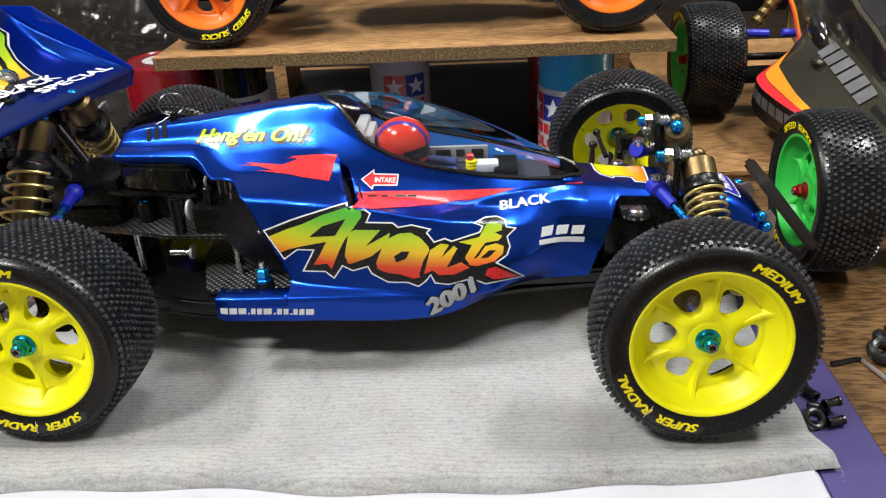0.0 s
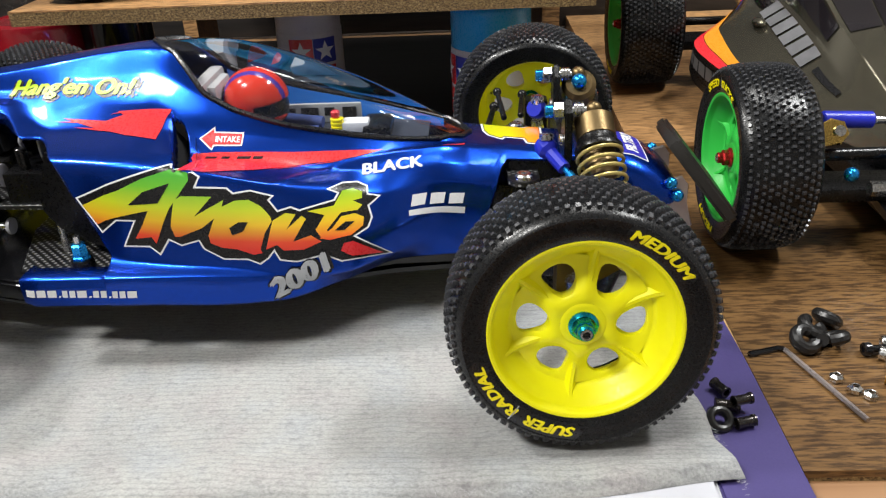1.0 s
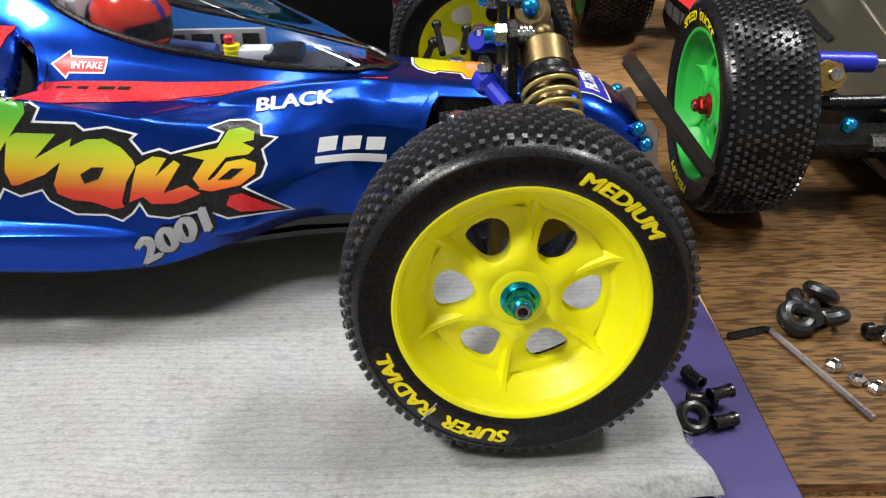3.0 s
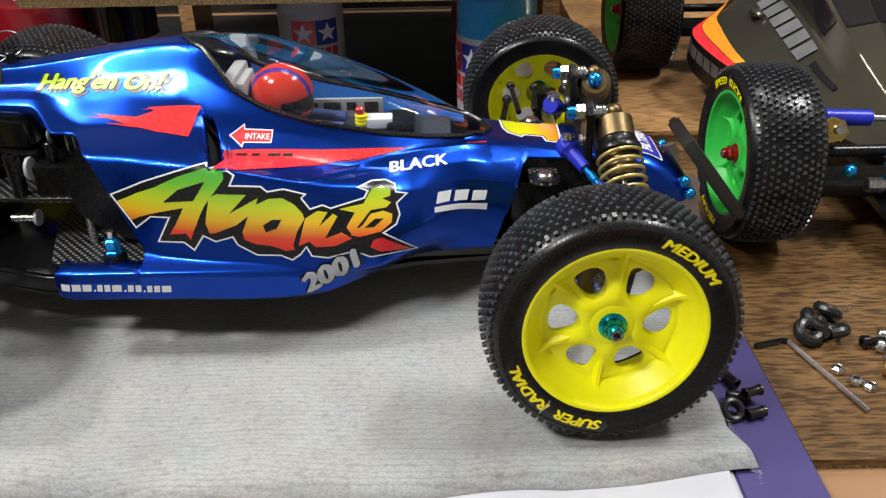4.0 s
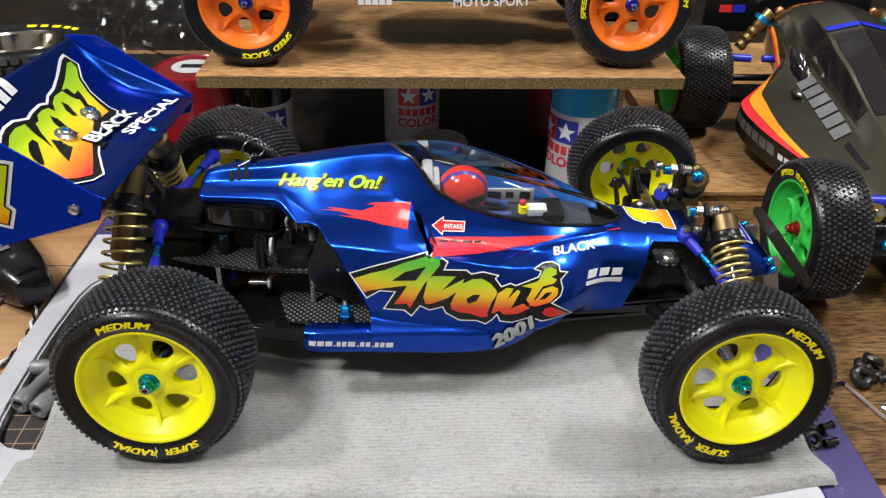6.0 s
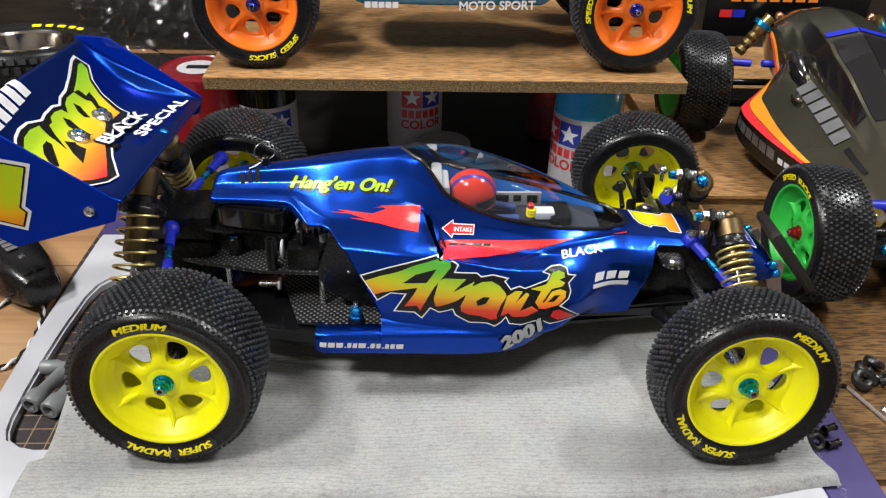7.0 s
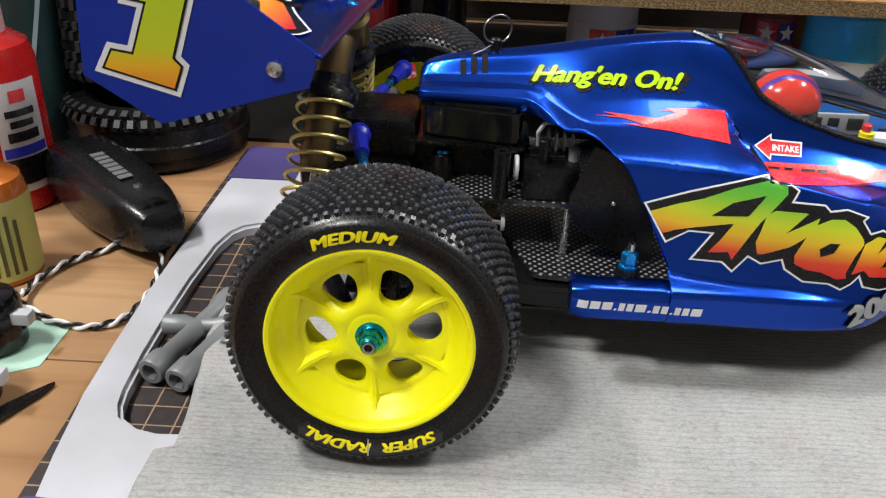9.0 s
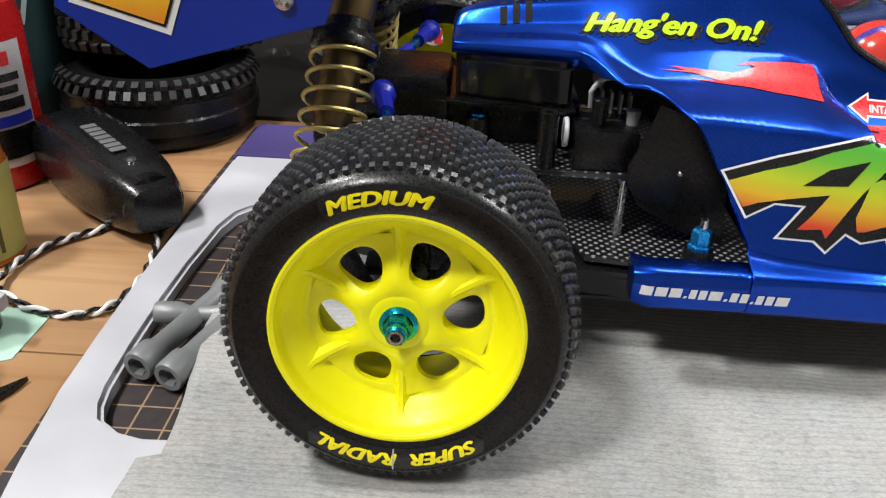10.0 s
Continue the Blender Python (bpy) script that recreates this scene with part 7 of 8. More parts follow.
for side in (-1, 1):
    def gx(d):
        return XC + side * d
    part("suspension_arm", box((0.075, 0.024, 0.007), (gx(0.060), 0.152, 0.018), bevel=0.002), BLACK_PLASTIC, grey_car, m=G0)
    part("suspension_arm", box((0.075, 0.030, 0.007), (gx(0.060), 0.395, 0.030), bevel=0.002), BLACK_PLASTIC, grey_car, m=G0)
    arm = part("gold_arm", slab([(0, -0.0035), (0.012, -0.004), (0.0185, -0.0065), (0.0235, -0.003), (0.0235, 0.003), (0.0185, 0.0065), (0.010, 0.0045), (0, 0.0035)], 0.004, pose(gx(0.082), 0.150, 0.040, 62, -20 * -side, 0 if side > 0 else 0) if side < 0 else pose(gx(0.082), 0.150, 0.040, 62, 0, 180), 0.0008), plain("gold_machined", (0.62, 0.42, 0.12), 0.28, metal=1.0), grey_car, "gold machined steering arm", G0)
    part("arm_screw", lathe([(0, 0), (0.0028, 0), (0.0026, 0.0018), (0, 0.002)], 16, pose(gx(0.0640), 0.1465, 0.0480, 62)), STEEL, grey_car, m=G0)
    part("rod_end", rod((gx(0.068), 0.158, 0.0500), (gx(0.044), 0.158, 0.0490), 0.0040, 14, soft=0.0008), BLUE_PLASTIC, grey_car, "blue nylon rod end", G0)
    part("turnbuckle", rod((gx(0.044), 0.158, 0.0490), (gx(0.020), 0.160, 0.0470), 0.0018, 10), STEEL, grey_car, m=G0)
    part("knuckle", box((0.014, 0.020, 0.024), (gx(0.078), 0.150, 0.033), bevel=0.003), BLACK_PLASTIC, grey_car, m=G0)
    bm = bmesh.new()
    add_ball(bm, (gx(0.0585), 0.138, 0.0300), 0.0034)
    part("ball_stud", bm, LIGHT_BLUE, grey_car, "light blue ball stud", G0)
    part("blue_hub", lathe([(0, 0), (0.006, 0), (0.0045, 0.004), (0.007, 0.007), (0.0045, 0.012), (0, 0.012)], 18, pose(gx(0.034), 0.140, 0.024)), LIGHT_BLUE, grey_car, "light blue spring seat", G0)
    part("arm_bolt", rod((gx(0.050), 0.136, 0.0235), (gx(0.042), 0.136, 0.0235), 0.0036, 6), STEEL, grey_car, m=G0)
    d0, d1 = Vector((gx(0.068), 0.402, 0.068)), Vector((gx(0.046), 0.402, 0.100))
    m = G0 @ between(d0, d1)
    n = (d1 - d0).length
    damper = part("damper", lathe([(0, 0), (0.004, 0)] + [(0.0042 + 0.0012 * (i % 2), 0.0035 * i) for i in range(1, 8)] + [(0.0048, n), (0, n)], 18), plain("brass_damper", (0.55, 0.40, 0.16), 0.3, metal=1.0), grey_car, "ribbed brass damper", m)
    part("damper_collar", lathe([(0, n * 0.72), (0.0085, n * 0.72), (0.0085, n * 0.82), (0, n * 0.82)], 18), LIGHT_BLUE, damper, "light blue damper collar")
    part("rod_end", rod((gx(0.080), 0.385, 0.0655), (gx(0.062), 0.385, 0.0645), 0.0032, 12, soft=0.0006), BLUE_PLASTIC, grey_car, "blue nylon rod end", G0)
    part("rod_end", rod((gx(0.052), 0.385, 0.0645), (gx(0.036), 0.385, 0.0640), 0.0032, 12, soft=0.0006), BLUE_PLASTIC, grey_car, "blue nylon rod end", G0)
    bm = bmesh.new()
    add_ball(bm, (gx(0.040), 0.400, 0.1010), 0.0036)
    part("ball_stud", bm, plain("copper_stud", (0.55, 0.25, 0.15), 0.3, metal=1.0), grey_car, m=G0)
rear_plate = part("rear_wing", box((0.150, 0.004, 0.060), (XC - 0.010, 0.452, 0.098), bevel=0.001), BLACK_PLASTIC, grey_car, "black upright rear wing", G0)
for i in range(7):
    part("wing_block", box((0.0085, 0.0008, 0.016), (0.405 + 0.0118 * i, 0.4493, 0.108)), plain("orange_print", (0.80, 0.24, 0.02), 0.4), rear_plate, "orange printed block")
part("wing_block", box((0.011, 0.0008, 0.0065), (0.398, 0.4493, 0.089)), INK_RED, rear_plate)
part("wing_block", box((0.011, 0.0008, 0.0065), (0.410, 0.4493, 0.089)), BLUE_PLASTIC, rear_plate)

# ---- cans and jars under the shelf ----
def wrap(bm, r, cx, cy):
    """Bends a flat sheet in x and y round an upright cylinder, facing the camera's side."""
    cut_grid(bm, 0.002, (0,))
    for v in bm.verts:
        a = v.co.x / r - math.pi / 2
        v.co = Vector((cx + (r + v.co.z) * math.cos(a), cy + (r + v.co.z) * math.sin(a), v.co.y))
    return bm


def star_pts(cx, cy, r):
    return [(cx + (r if i % 2 == 0 else r * 0.42) * math.sin(math.pi * i / 5), cy + (r if i % 2 == 0 else r * 0.42) * math.cos(math.pi * i / 5)) for i in range(10)]


def spray_can(cx, cy, r, top, body_mat, label_mat, split, label, marks=True, base=-0.010, shift=0.0, cap=None):
    """A round can: shaped body, printed label sleeve, emblem squares and a colour name."""
    c = thing("spray_can", label, "spray can", (cx, cy, base), "paint cans")
    h = top - base
    part("can_body", lathe([(0, 0), (r * 0.92, 0), (r, 0.002), (r, h - 0.006), (r * 0.97, h - 0.002), (r * 0.90, h), (0, h)], 56), body_mat, c)
    part("label_sleeve", lathe([(r + 0.0002, 0.003), (r + 0.0004, 0.0032), (r + 0.0004, split - base), (r + 0.0002, split - base + 0.0002)], 56), label_mat, c, "printed paper label")
    if marks:
        def mk(name, pts, mat_m, z):
            b = outline_bm(pts)
            xf(b, b.verts[:], Matrix.Translation((shift, split - base, z)))
            part(name, wrap(b, r, 0, 0), mat_m, c)
        s = r * 0.72
        mk("emblem_red", [(-s * 1.02, -s * 1.25), (-0.0002, -s * 1.25), (-0.0002, -s * 0.2), (-s * 1.02, -s * 0.2)], INK_RED, 0.0007)
        mk("emblem_blue", [(0.0002, -s * 1.25), (s * 1.02, -s * 1.25), (s * 1.02, -s * 0.2), (0.0002, -s * 0.2)], plain("emblem_blue_print", (0.015, 0.03, 0.30), 0.4), 0.0007)
        for q in (-0.51, 0.51):
            mk("emblem_star", star_pts(q * s, -s * 0.74, s * 0.44), INK_WHITE, 0.0010)
        for i in range(6):
            x0 = -s * 1.02 + i * s * 0.345
            mk("maker_block", [(x0, -s * 1.78), (x0 + s * 0.27, -s * 1.78), (x0 + s * 0.27, -s * 1.38), (x0, -s * 1.38)], INK_RED, 0.0007)
        t = text_bm("COLOR", s * 0.62, 0, s * 0.02)
        xf(t, t.verts[:], Matrix.Translation((shift, split - base - s * 2.12, 0.0008)))
        part("lettering", wrap(t, r, 0, 0), INK_RED, c, "red printed word")
    return c


CAN_WHITE = plain("white_can_print", (0.52, 0.51, 0.53), 0.3, vary=0.06)
CAN_BLUE = plain("sky_blue_can", (0.02, 0.33, 0.66), 0.3, vary=0.05, coat=0.3)
blue_can = spray_can(0.2457, 0.2937, 0.0246, 0.0855, CAN_BLUE, CAN_WHITE, 0.0580, "sky blue spray can with white printed label", shift=-0.026)
b = outline_bm([(0, 0), (0.007, 0), (0.007, 0.007), (0, 0.007)])
xf(b, b.verts[:], Matrix.Translation((-0.0020, 0.0535, 0.0007)))
part("hazard_square", wrap(b, 0.0246, 0, 0), plain("orange_hazard_print", (0.80, 0.26, 0.03), 0.4), blue_can)
spray_can(0.1160, 0.3800, 0.0232, 0.0860, CAN_WHITE, CAN_WHITE, 0.0530, "white spray can with red printed label", shift=0.006)
spray_can(0.0, 0.325, 0.0225, 0.0860, BLACK_GLOSS, CAN_WHITE, 0.0520, "black spray can with red and blue label band", shift=0.006)
MAROON = plain("maroon_can", (0.20, 0.03, 0.04), 0.4)
spray_can(0.2380, 0.4040, 0.0190, 0.0860, MAROON, MAROON, 0.0560, "maroon spray can standing in the dark")
red_can = thing("paint_can", "glossy red paint can with white round lid sticker", "paint can", (-0.048, 0.318, -0.0145), "paint cans")
part("can_body", lathe([(0, 0), (0.0290, 0), (0.0300, 0.001), (0.0300, 0.089), (0.0290, 0.0925), (0.0265, 0.0940), (0.0255, 0.0930), (0, 0.0930)], 56), plain("gloss_red_paint", (0.19, 0.006, 0.011), 0.2, coat=0.5), red_can)
part("lid_sticker", lathe([(0, 0.0933), (0.0150, 0.0933), (0.0152, 0.0936), (0, 0.0936)], 40), CAN_WHITE, red_can, "white round sticker")
part("sticker_print", box((0.016, 0.007, 0.0004), (0, 0, 0.0938)), INK_BLACK, red_can, "dark bar in place of print")
part("label_sleeve", lathe([(0.0302, 0.010), (0.0303, 0.0102), (0.0303, 0.040), (0.0302, 0.0402)], 56), CAN_WHITE, red_can, "white paper label")
jar = thing("paint_jar", "small white paint jar with plain lid", "jar", (0.139, 0.3395, -0.010))
part("jar_body", lathe([(0, 0), (0.019, 0), (0.020, 0.002), (0.020, 0.010), (0, 0.010)], 40), GREY_PLASTIC, jar)
part("lid", lathe([(0, 0.010), (0.0225, 0.010), (0.0230, 0.011), (0.0230, 0.019), (0.0222, 0.020), (0.0205, 0.0202), (0.0195, 0.0194), (0, 0.0192)], 48), WHITE_PLASTIC, jar, "white screw lid")

# ---- left end of the bench ----
# tread rubber again, darkened in colour for the shade the stack stands in
STACK_TREAD = rubber_mat("dim_tread_rubber", 0.014, 0.45)
CHROME = plain("chrome_rim", (0.45, 0.40, 0.36), 0.15, metal=1.0, rough_vary=0.05)


def big_tyre(cx, cy, z, R, W, label):
    """A wide block-tread tyre lying flat, with a chrome wheel in it."""
    t = thing("tyre", label, "tyre", (cx, cy, z), "stacked tyres")
    k = R / 0.0435
    part("carcass", tyre_bm(R, W, 80), SIDEWALL, t, m=pose(0, 0, W))
    part("tread", tread_bm(R, W, 52, 13, 0.0042, 0.0024), STACK_TREAD, t, "chunky rectangular tread blocks", pose(0, 0, W), kind="stuff")
    part("inner_wall", lathe([(0.0305 * k, W - 0.001), (0.0295 * k, W + 0.0010), (0.0255 * k, W + 0.0005), (0.0235 * k, W - 0.003)], 64), SIDEWALL, t)
    part("wheel", lathe([(0.0245 * k, W - 0.002), (0.0235 * k, W + 0.0006), (0.0222 * k, W - 0.001), (0.0215 * k, W - 0.008), (0.019 * k, W - 0.020), (0.010 * k, W - 0.024), (0.008 * k, W - 0.016), (0.0, W - 0.016)], 64), CHROME, t, "chrome dished wheel")
    for i, (mid, span) in enumerate(((-135, 9), (-124, 8), (-113, 10), (-102, 7), (-92, 9), (-80, 9), (-68, 8), (50, 10), (62, 9), (75, 10), (88, 8), (100, 10))):
        part("letter_bar", ring_patch(span * 0.9, mid, R, 0.0320, 0.0026, 0.0005), INK_YELLOW, t, "yellow bar in place of tyre print", pose(0, 0, W))
    return t


def ribbed_tyre(cx, cy, z, R, W, label):
    """A low tyre lying flat: smooth stepped rings below, one ring of blocks at its upper edge."""
    t = thing("tyre", label, "tyre", (cx, cy, z), "stacked tyres")
    part("carcass", lathe([(R * 0.62, 0.002), (R * 0.9, 0), (R * 0.97, 0.004), (R * 0.96, 0.009), (R, 0.010), (R, 0.017), (R * 0.975, 0.018), (R * 0.975, 0.026), (R * 0.99, 0.027), (R * 0.985, W - 0.008), (R * 0.93, W - 0.001), (R * 0.75, W), (R * 0.62, W - 0.004)], 80, close=True), SIDEWALL, t)
    bm = bmesh.new()
    for i in range(46):
        for row in range(2):
            m = pose(0, 0, 0, 0, 0, 360 / 46 * (i + 0.5 * row)) @ pose(R * (0.985 - 0.05 * row), 0, W - 0.0055 + 0.0045 * row, 0, -35 - 30 * row, 0)
            add_box(bm, (0.003, 0.0034, 0.0045), (0, 0, 0), m)
    part("tread", bm, STACK_TREAD, t, "rubber blocks round the edge", kind="stuff", smooth=False)
    return t


ribbed_tyre(-0.160, 0.274, -0.0125, 0.053, 0.037, "black ribbed tyre lying under another")
upper_tyre = big_tyre(-0.166, 0.300, 0.0345, 0.060, 0.072, "black block tread tyre with chrome wheel and yellow print")
upper_tyre.matrix_basis = pose(-0.166, 0.300, 0.0295, -5, 0, 0)


def torch_bm():
    bm = bmesh.new()
    rows = []
    for x, w, h in ((0.0, 0.004, 0.004), (0.004, 0.017, 0.014), (0.016, 0.0215, 0.0185), (0.045, 0.0230, 0.0195), (0.080, 0.0220, 0.0185), (0.105, 0.0190, 0.0165), (0.122, 0.0150, 0.0135), (0.128, 0.0120, 0.0110), (0.129, 0.003, 0.003)):
        row = []
        for i in range(28):
            a = 2 * math.pi * i / 28
            c, s = math.cos(a), math.sin(a)
            row.append(bm.verts.new((x * 0.84, 0.85 * w * math.copysign(abs(c) ** 0.5, c), 0.0166 + 0.85 * h * math.copysign(abs(s) ** 0.62, s))))
        rows.append(row + [row[0]])
    grid_faces(bm, rows)
    bm.faces.new(rows[0][:-1])
    bm.faces.new(rows[-1][:-1])
    bmesh.ops.recalc_face_normals(bm, faces=bm.faces)
    return bm


torch = thing("electric_screwdriver", "glossy black hand tool lying on the bench", "hand tool", (-0.186, 0.208, -0.0125), rz=-45)
part("tool_body", torch_bm(), plain("gloss_black_shell", (0.005, 0.005, 0.006), 0.24, vary=0.2), torch, angle=50)
part("nose_ring", lathe([(0.0105, 0), (0.0128, 0.001), (0.0128, 0.006), (0.0105, 0.007)], 28, pose(0.0975, 0, 0.0166, 0, 90, 0)), BLACK_GLOSS, torch)
part("tool_button", lathe([(0, 0), (0.0022, 0), (0.0018, 0.0010), (0, 0.0012)], 14, pose(0.0860, 0.0, 0.0308)), STEEL, torch, "small bright dot")
for i in range(7):
    part("maker_block", box((0.0042, 0.0065, 0.0006), (0.044 + 0.0052 * i, -0.0010, 0.0331 - 0.00012 * i), bevel=0.0001), plain("dim_grey_print", (0.12, 0.12, 0.125), 0.5), torch, "grey block in place of a mark")

bottle = thing("aerosol_bottle", "tall red aerosol bottle with clear pink cap", "bottle", (-0.213, 0.190, -0.0125))
part("bottle_body", lathe([(0, 0), (0.0240, 0), (0.0255, 0.0015), (0.0255, 0.075), (0.0235, 0.083), (0.016, 0.088), (0, 0.088)], 48), plain("red_bottle", (0.42, 0.010, 0.012), 0.25, coat=0.3), bottle)
part("cap", lathe([(0, 0.088), (0.0150, 0.088), (0.0150, 0.110), (0.0125, 0.1135), (0.0115, 0.125), (0, 0.126)], 36), plain("pink_clear_cap", (0.55, 0.33, 0.34), 0.25), bottle, "pale pink cap")
b = outline_bm([(-0.012, 0.012), (0.012, 0.012), (0.012, 0.068), (-0.012, 0.068)])
xf(b, b.verts[:], Matrix.Translation((0.027, 0, 0.0003)))
part("label", wrap(b, 0.0255, 0, 0), CAN_WHITE, bottle, "white printed label")
for i, (z0, z1, w, mt) in enumerate(((0.058, 0.064, 0.008, INK_RED), (0.051, 0.0545, 0.015, INK_BLACK), (0.0455, 0.049, 0.012, INK_BLACK), (0.0385, 0.0435, 0.016, INK_BLACK), (0.031, 0.036, 0.022, BLUE_PLASTIC), (0.016, 0.030, 0.022, BLACK_PLASTIC))):
    b = outline_bm([(-w / 2, z0), (w / 2, z0), (w / 2, z1), (-w / 2, z1)])
    xf(b, b.verts[:], Matrix.Translation((0.027, 0, 0.0006)))
    part("print_bar", wrap(b, 0.0255, 0, 0), mt, bottle, "bar in place of label print")

dark_bottle = thing("paint_bottle", "dark teal plastic bottle with one pale stripe behind the red one", "bottle", (-0.226, 0.262, -0.0125))
part("bottle_body", lathe([(0, 0), (0.0230, 0), (0.0245, 0.0015), (0.0245, 0.098), (0.0225, 0.112), (0.015, 0.120), (0, 0.120)], 44), plain("dark_teal_plastic", (0.008, 0.026, 0.028), 0.35, vary=0.2), dark_bottle)
part("cap", lathe([(0, 0.120), (0.0140, 0.120), (0.0145, 0.121), (0.0138, 0.144), (0.0120, 0.146), (0, 0.146)], 32), BLACK_PLASTIC, dark_bottle, "black screw cap")
b = outline_bm([(-0.010, 0.060), (-0.0075, 0.060), (0.004, 0.104), (0.0015, 0.104)])
xf(b, b.verts[:], Matrix.Translation((0.022, 0, 0.0003)))
part("label_stripe", wrap(b, 0.0245, 0, 0), plain("pale_teal_print", (0.25, 0.36, 0.36), 0.4), dark_bottle, "pale slanting stripe")

oil = thing("oil_bottle", "small amber oil bottle with white ribbed cap", "bottle", (-0.178, 0.116, -0.0125))
part("bottle_body", lathe([(0, 0), (0.0155, 0), (0.0165, 0.001), (0.0165, 0.040), (0.0150, 0.047), (0.0085, 0.052), (0, 0.052)], 40), plain("amber_oil", (0.55, 0.15, 0.02), 0.12, coat=0.6), oil, "amber oil filled bottle")
part("cap", lathe([(0, 0.052)] + [(0.0080, 0.052), (0.0085, 0.053), (0.0082, 0.063), (0.0060, 0.066), (0, 0.0662)], 24), WHITE_PLASTIC, oil, "white ribbed cap")
b = outline_bm([(-0.004, 0.003), (0.030, 0.003), (0.030, 0.0400), (-0.004, 0.0400)])
xf(b, b.verts[:], Matrix.Translation((0.004, 0, 0.0003)))
part("label", wrap(b, 0.0165, 0, 0), plain("pale_yellow_label", (0.55, 0.52, 0.16), 0.4), oil, "pale yellow label")
b = outline_bm([(-0.026, 0.003), (-0.0045, 0.003), (-0.0045, 0.0400), (-0.026, 0.0400)])
xf(b, b.verts[:], Matrix.Translation((0.004, 0, 0.0003)))
part("label", wrap(b, 0.0165, 0, 0), INK_BLACK, oil, "black label half")
for i in range(4):
    b = outline_bm([(0.001 + 0.0036 * i, 0.006), (0.0026 + 0.0036 * i, 0.006), (0.0026 + 0.0036 * i, 0.034 - 0.003 * (i % 2)), (0.001 + 0.0036 * i, 0.034 - 0.003 * (i % 2))])
    xf(b, b.verts[:], Matrix.Translation((0.005, 0, 0.0006)))
    part("print_bar", wrap(b, 0.0165, 0, 0), plain("olive_ink", (0.08, 0.08, 0.02), 0.5), oil, "bar in place of label print")

solo("paper_sheet", slab([(-0.215, 0.000), (-0.150, 0.040), (-0.131, 0.050), (-0.1305, 0.077), (-0.150, 0.080), (-0.215, 0.085)], 0.0004, pose(0, 0, -0.0125)), plain("mint_paper", (0.36, 0.55, 0.45), 0.8, vary=0.05), "mint green paper sheet on the bench", "paper", smooth=False)
for i, (x, y, r, h) in enumerate(((-0.153, 0.062, 0.0115, 0.024), (-0.146, 0.028, 0.0115, 0.022))):
    mo = thing("small_motor", "small black round motor with plug", "motor", (x, y, -0.0120), "loose motors")
    part("motor_can", lathe([(0, 0), (r * 0.9, 0), (r, 0.0015), (r, h * 0.8), (r * 0.86, h * 0.93), (r * 0.5, h), (0, h)], 32), BLACK_GLOSS, mo)
    part("shaft", rod((0, 0, h), (0, 0, h + 0.003), 0.0015, 10), STEEL, mo)
    part("plug", box((0.008, 0.005, 0.005), (r + 0.002, -0.002, h * 0.62), bevel=0.0006), WHITE_PLASTIC, mo, "white plug")
blade = thing("hobby_blade", "dark pointed blade on the bench", "blade", (-0.128, 0.024, -0.0125))
part("blade_body", slab([(-0.012, -0.010), (0.002, 0.008), (0.008, 0.0155), (0.0065, 0.009), (-0.004, -0.012)], 0.0025, bevel=0.0004), BLACK_PLASTIC, blade)

# twisted pair of wires
def spline(pts, n):
    out, m = [], len(pts)
    for i in range(m - 1):
        p0, p1, p2, p3 = (Vector(pts[max(i - 1, 0)]), Vector(pts[i]), Vector(pts[i + 1]), Vector(pts[min(i + 2, m - 1)]))
        for k in range(n):
            t = k / n
            out.append(0.5 * (2 * p1 + (p2 - p0) * t + (2 * p0 - 5 * p1 + 4 * p2 - p3) * t * t + (3 * p1 - p0 - 3 * p2 + p3) * t ** 3))
    return out + [Vector(pts[-1])]


cable = thing("twisted_cable", "thin black and white twisted cable on the bench", "cable", (-0.13, 0.10, -0.0125))
run = spline([(-0.175, 0.088, -0.006), (-0.158, 0.088, -0.0095), (-0.140, 0.078, -0.0105), (-0.122, 0.075, -0.0108), (-0.110, 0.083, -0.0100), (-0.1075, 0.105, -0.0100), (-0.112, 0.128, -0.0105), (-0.118, 0.146, -0.0105), (-0.130, 0.148, -0.0105), (-0.143, 0.135, -0.0105), (-0.152, 0.124, -0.0100), (-0.158, 0.108, -0.0095), (-0.158, 0.092, -0.0080), (-0.156, 0.080, 0.0005)], 26)
for k, mt in ((0, INK_BLACK), (math.pi, INK_WHITE)):
    strand = []
    for i, p in enumerate(run):
        t = (run[min(i + 1, len(run) - 1)] - run[max(i - 1, 0)]).normalized()
        u = t.cross(Vector((0, 0, 1))).normalized()
        w = u.cross(t)
        a = i * 0.30 + k
        strand.append(p + 0.00092 * (math.cos(a) * u + math.sin(a) * w) - Vector((-0.13, 0.10, -0.0125)))
    part("wire", tube(strand, 0.00085, 7), mt, cable, "black insulated wire" if k == 0 else "white insulated wire")

# grey box wrenches in the slot
WRENCH = plain("grey_cast_plastic", (0.20, 0.21, 0.215), 0.45, metal=0.2, vary=0.08)


def socket(bm, a, b, r):
    n = (Vector(b) - Vector(a)).length
    add_lathe(bm, [(r * 0.62, 0.004), (r * 0.62, 0), (r * 0.92, 0), (r, 0.0008), (r, 0.008), (r * 0.72, 0.011), (r * 0.68, n - 0.010), (r * 0.9, n - 0.007), (r * 0.9, n), (r * 0.55, n), (r * 0.55, n - 0.003)], 6 * 4, between(a, b))
    add_lathe(bm, [(r * 0.62, 0.0), (r * 0.60, 0.005), (0, 0.005)], 6, between(a, b))


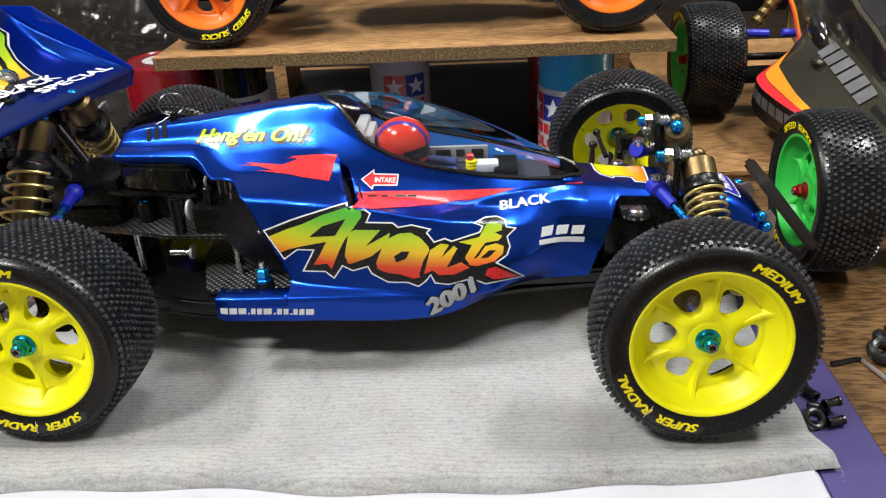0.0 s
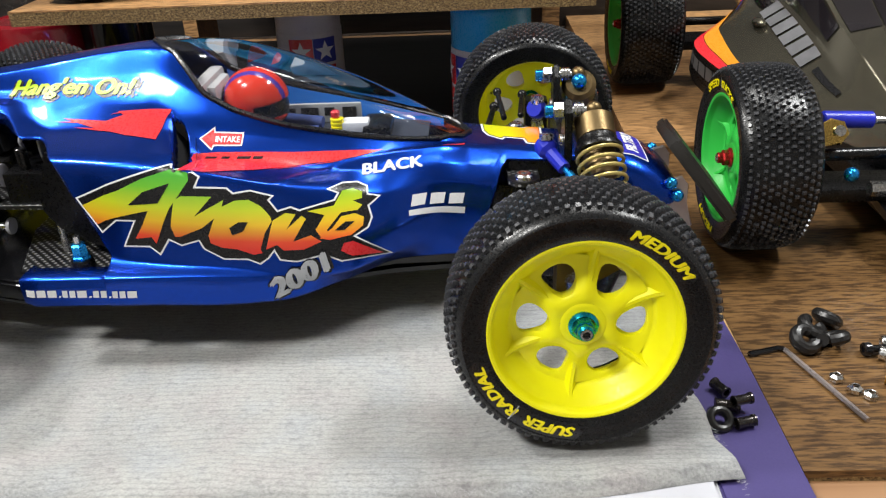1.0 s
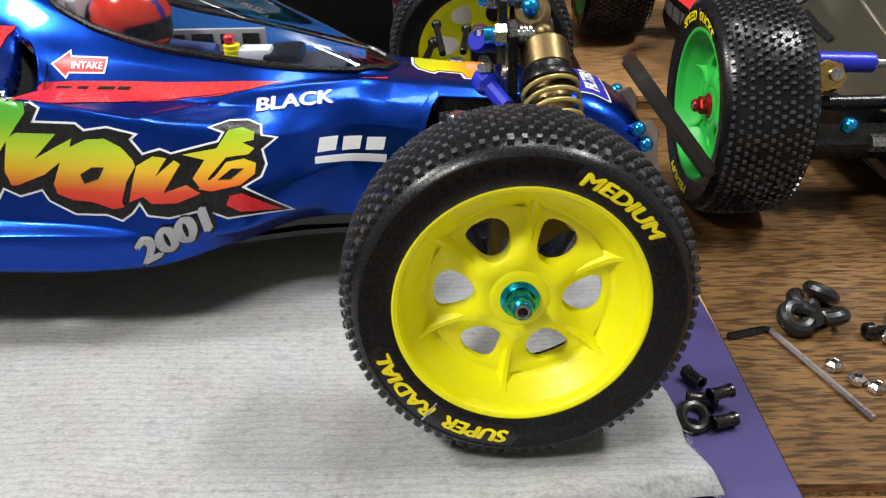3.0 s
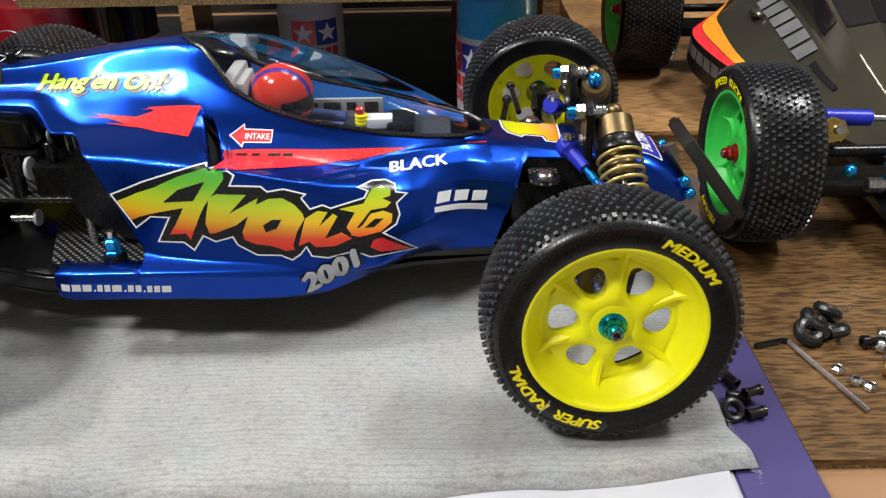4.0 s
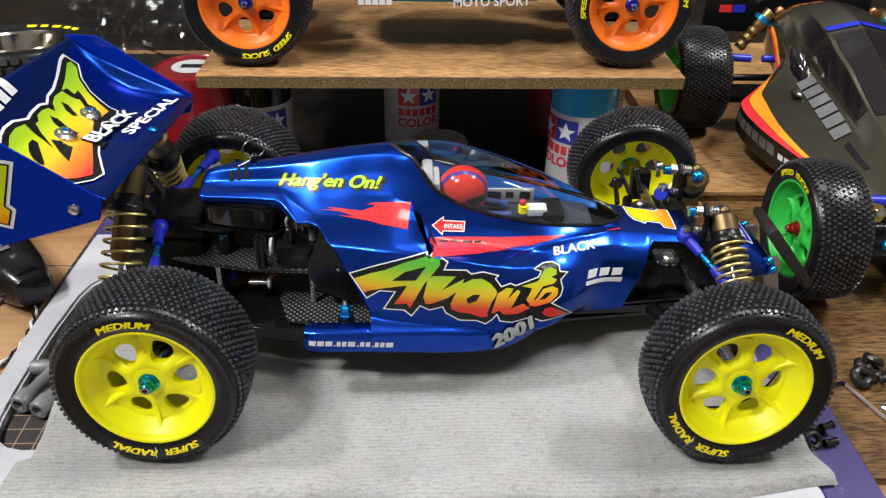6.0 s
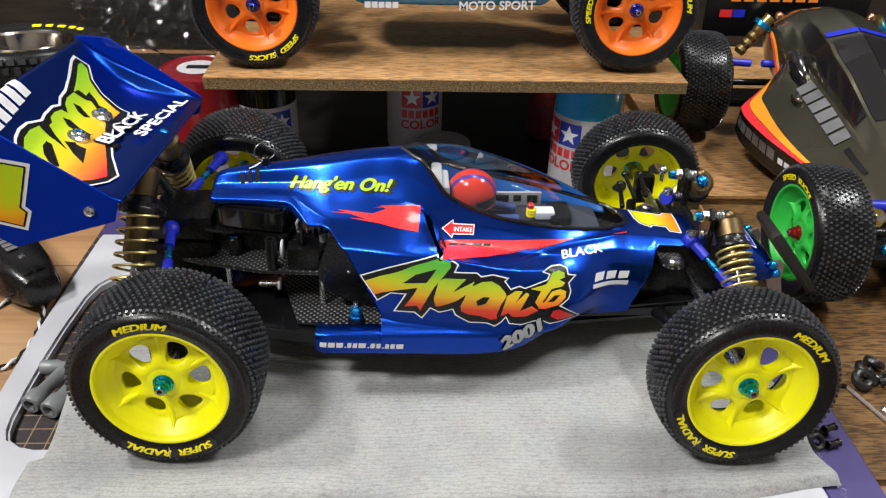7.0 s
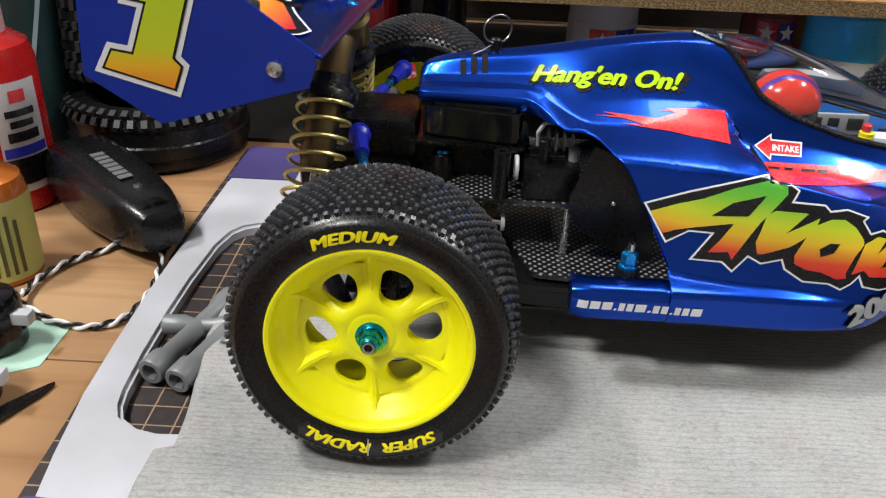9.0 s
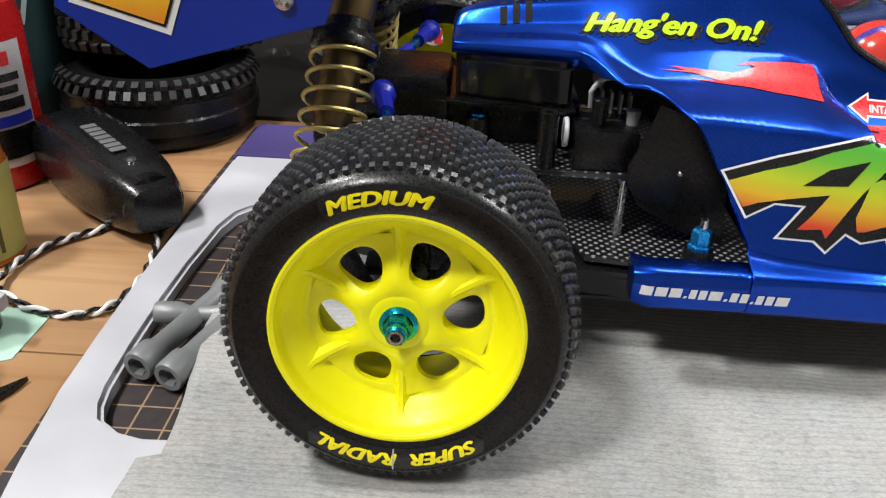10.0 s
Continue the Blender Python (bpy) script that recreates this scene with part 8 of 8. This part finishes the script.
for pts in ((((-0.0845, 0.040, -0.0045), (-0.0690, 0.092, -0.0040)), ((-0.0890, 0.069, -0.0035), (-0.0600, 0.071, -0.0035))), (((-0.0735, 0.036, -0.0048), (-0.0600, 0.078, -0.0030)), ((-0.0600, 0.055, -0.0030), (-0.0560, 0.068, 0.0000)))):
    bm = bmesh.new()
    for k, (a, b) in enumerate(pts):
        socket(bm, a, b, 0.0052 if k == 0 else 0.0040)
    bmesh.ops.recalc_face_normals(bm, faces=bm.faces)
    solo("box_wrench", bm, WRENCH, "grey four way box wrench lying in the tray slot", "wrench", group="box wrenches")

# ---- small parts to the right ----
CAP_BLACK = plain("black_burnished_nylon", (0.009, 0.0085, 0.0085), 0.35, vary=0.2)
SLEEVE = plain("blackened_steel_sleeve", (0.055, 0.050, 0.047), 0.30, metal=0.9, vary=0.2)
NAVY_TOP, OAK_TOP = -0.0076, -0.0080


def ferrule_bm():
    return lathe([(0.0018, 0), (0.0030, 0), (0.0031, 0.0004), (0.0027, 0.0010), (0.0025, 0.0082), (0.0030, 0.0088), (0.0030, 0.0100), (0.0019, 0.0100), (0.0017, 0.002)], 20)


first = None
for i, (x, y, rz, up) in enumerate(((0.3165, 0.0180, 80, 0.0), (0.3225, 0.0245, 205, 0.0), (0.3220, 0.0155, 108, 0.0030), (0.3210, 0.0075, 105, 0.0))):
    m = pose(x, y, NAVY_TOP + 0.0026 + up, 90, 0, rz) @ Matrix.Scale(0.84, 4)
    if first is None:
        first = solo("rubber_sleeve", ferrule_bm(), SLEEVE, "small black flanged sleeve on the navy strip", "sleeve", m, "black sleeves")
    else:
        copy_thing(first, m)
bm = bmesh.new()
ringp = [(0.0034 * math.cos(a), 0.0034 * math.sin(a), 0) for a in [2 * math.pi * i / 24 for i in range(24)]]
solo("rubber_ring", tube(ringp, 0.0016, 10, True), CAP_BLACK, "small black ring among the sleeves", "ring", pose(0.3160, 0.0095, NAVY_TOP + 0.0030, 38, 12, 0))

key = thing("hex_key", "bent steel hex key with black short arm", "hex key", (0.353, 0.0535, OAK_TOP))
part("long_arm", rod((0, 0, 0.0011), (0.0138, -0.0430, 0.0011), 0.00105, 6), plain("satin_steel", (0.52, 0.46, 0.44), 0.35, metal=0.9), key, "satin steel arm")
part("short_arm", tube([(0, 0, 0.0011), (-0.002, 0.0007, 0.0011), (-0.006, -0.0006, 0.0011), (-0.0145, -0.0030, 0.0011)], 0.00115, 6), BLACK_GLOSS, key, "black short arm")
first = None
for x, y, rz, tilt in ((0.3610, 0.0545, 20, 35), (0.3665, 0.0625, 70, 30), (0.3745, 0.0690, 130, 40), (0.3715, 0.0545, 200, 32)):
    arc = [(0.0040 * math.cos(a), 0.0040 * math.sin(a), 0) for a in [radians(40 + 290 * i / 20) for i in range(21)]]
    m = pose(x, y, OAK_TOP + 0.0050, tilt, 0, rz)
    if first is None:
        first = solo("open_ring", tube(arc, 0.0026, 10), CAP_BLACK, "black open nylon ring on the oak board", "ring", m, "open rings")
    else:
        copy_thing(first, m)
first = None
for x, y, rz in ((0.3655, 0.0345, 10), (0.3695, 0.0275, 35), (0.3735, 0.0238, 5)):
    m = pose(x, y, OAK_TOP, 0, 0, rz)
    if first is None:
        first = solo("steel_nut", lathe([(0.0013, 0.0002), (0.0022, 0), (0.0027, 0.0004), (0.0027, 0.0020), (0.0022, 0.0024), (0.0015, 0.0030), (0.0013, 0.0028)], 6, close=True), STEEL, "small bright hexagon nut on the oak board", "nut", m, "loose nuts", angle=20)
    else:
        copy_thing(first, m)


def screw_bm():
    bm = bmesh.new()
    add_lathe(bm, [(0, 0.0012), (0.0011, 0.0012), (0.0012, 0), (0.0024, 0), (0.0027, 0.0004), (0.0027, 0.0026), (0.0015, 0.0028)] + [(0.0015 - 0.0002 * (i % 2), 0.0028 + 0.0004 * i) for i in range(1, 18)] + [(0, 0.0100)], 18)
    bmesh.ops.recalc_face_normals(bm, faces=bm.faces)
    return bm


first = None
for x, y, rz, mt in ((0.3815, 0.0500, 95, BLACK_GLOSS), (0.3865, 0.0478, 60, STEEL), (0.3900, 0.0545, 80, STEEL), (0.3865, 0.0405, 85, STEEL), (0.3940, 0.0480, 110, STEEL)):
    solo("loose_screw", screw_bm(), mt, "small bright machine screw on the oak board" if mt is STEEL else "small black machine screw on the oak board", "screw", pose(x, y, OAK_TOP + 0.0027, 90, 0, rz), "loose screws")
solo("brass_bush", lathe([(0.0014, 0), (0.0034, 0), (0.0034, 0.0016), (0.0026, 0.0018), (0.0026, 0.0052), (0.0014, 0.0052)], 20, close=True), plain("brass", (0.62, 0.40, 0.12), 0.3, metal=1.0), "small brass flanged bush on the oak board", "bush", pose(0.3825, 0.0330, OAK_TOP + 0.0034, 90, 0, 60))

# crumpled clear bag behind the wing
def bag_bm():
    bm = bmesh.new()
    rows = []
    for j in range(41):
        row = []
        for i in range(61):
            u, v = i / 60, j / 40
            x, z = -0.165 + 0.145 * u, -0.008 + 0.145 * v * (1 - 0.35 * (u - 0.2) ** 2)
            d = 0.030 * noise.noise((u * 4, v * 4, 1.3)) + 0.014 * noise.noise((u * 11, v * 10, 4.2)) + 0.012 * abs(noise.noise((u * 9 + v * 5, v * 12 - u * 4, 2.7))) + 0.008 * abs(noise.noise((u * 24, v * 22, 9.1)))
            row.append(bm.verts.new((x + 0.010 * noise.noise((u * 6, v * 6, 7)), 0.385 + d + 0.03 * v, z)))
        rows.append(row)
    grid_faces(bm, rows)
    return bm


bag = solo("plastic_bag", bag_bm(), film_mat(), "crumpled clear plastic bag behind the wing", "bag", angle=20)
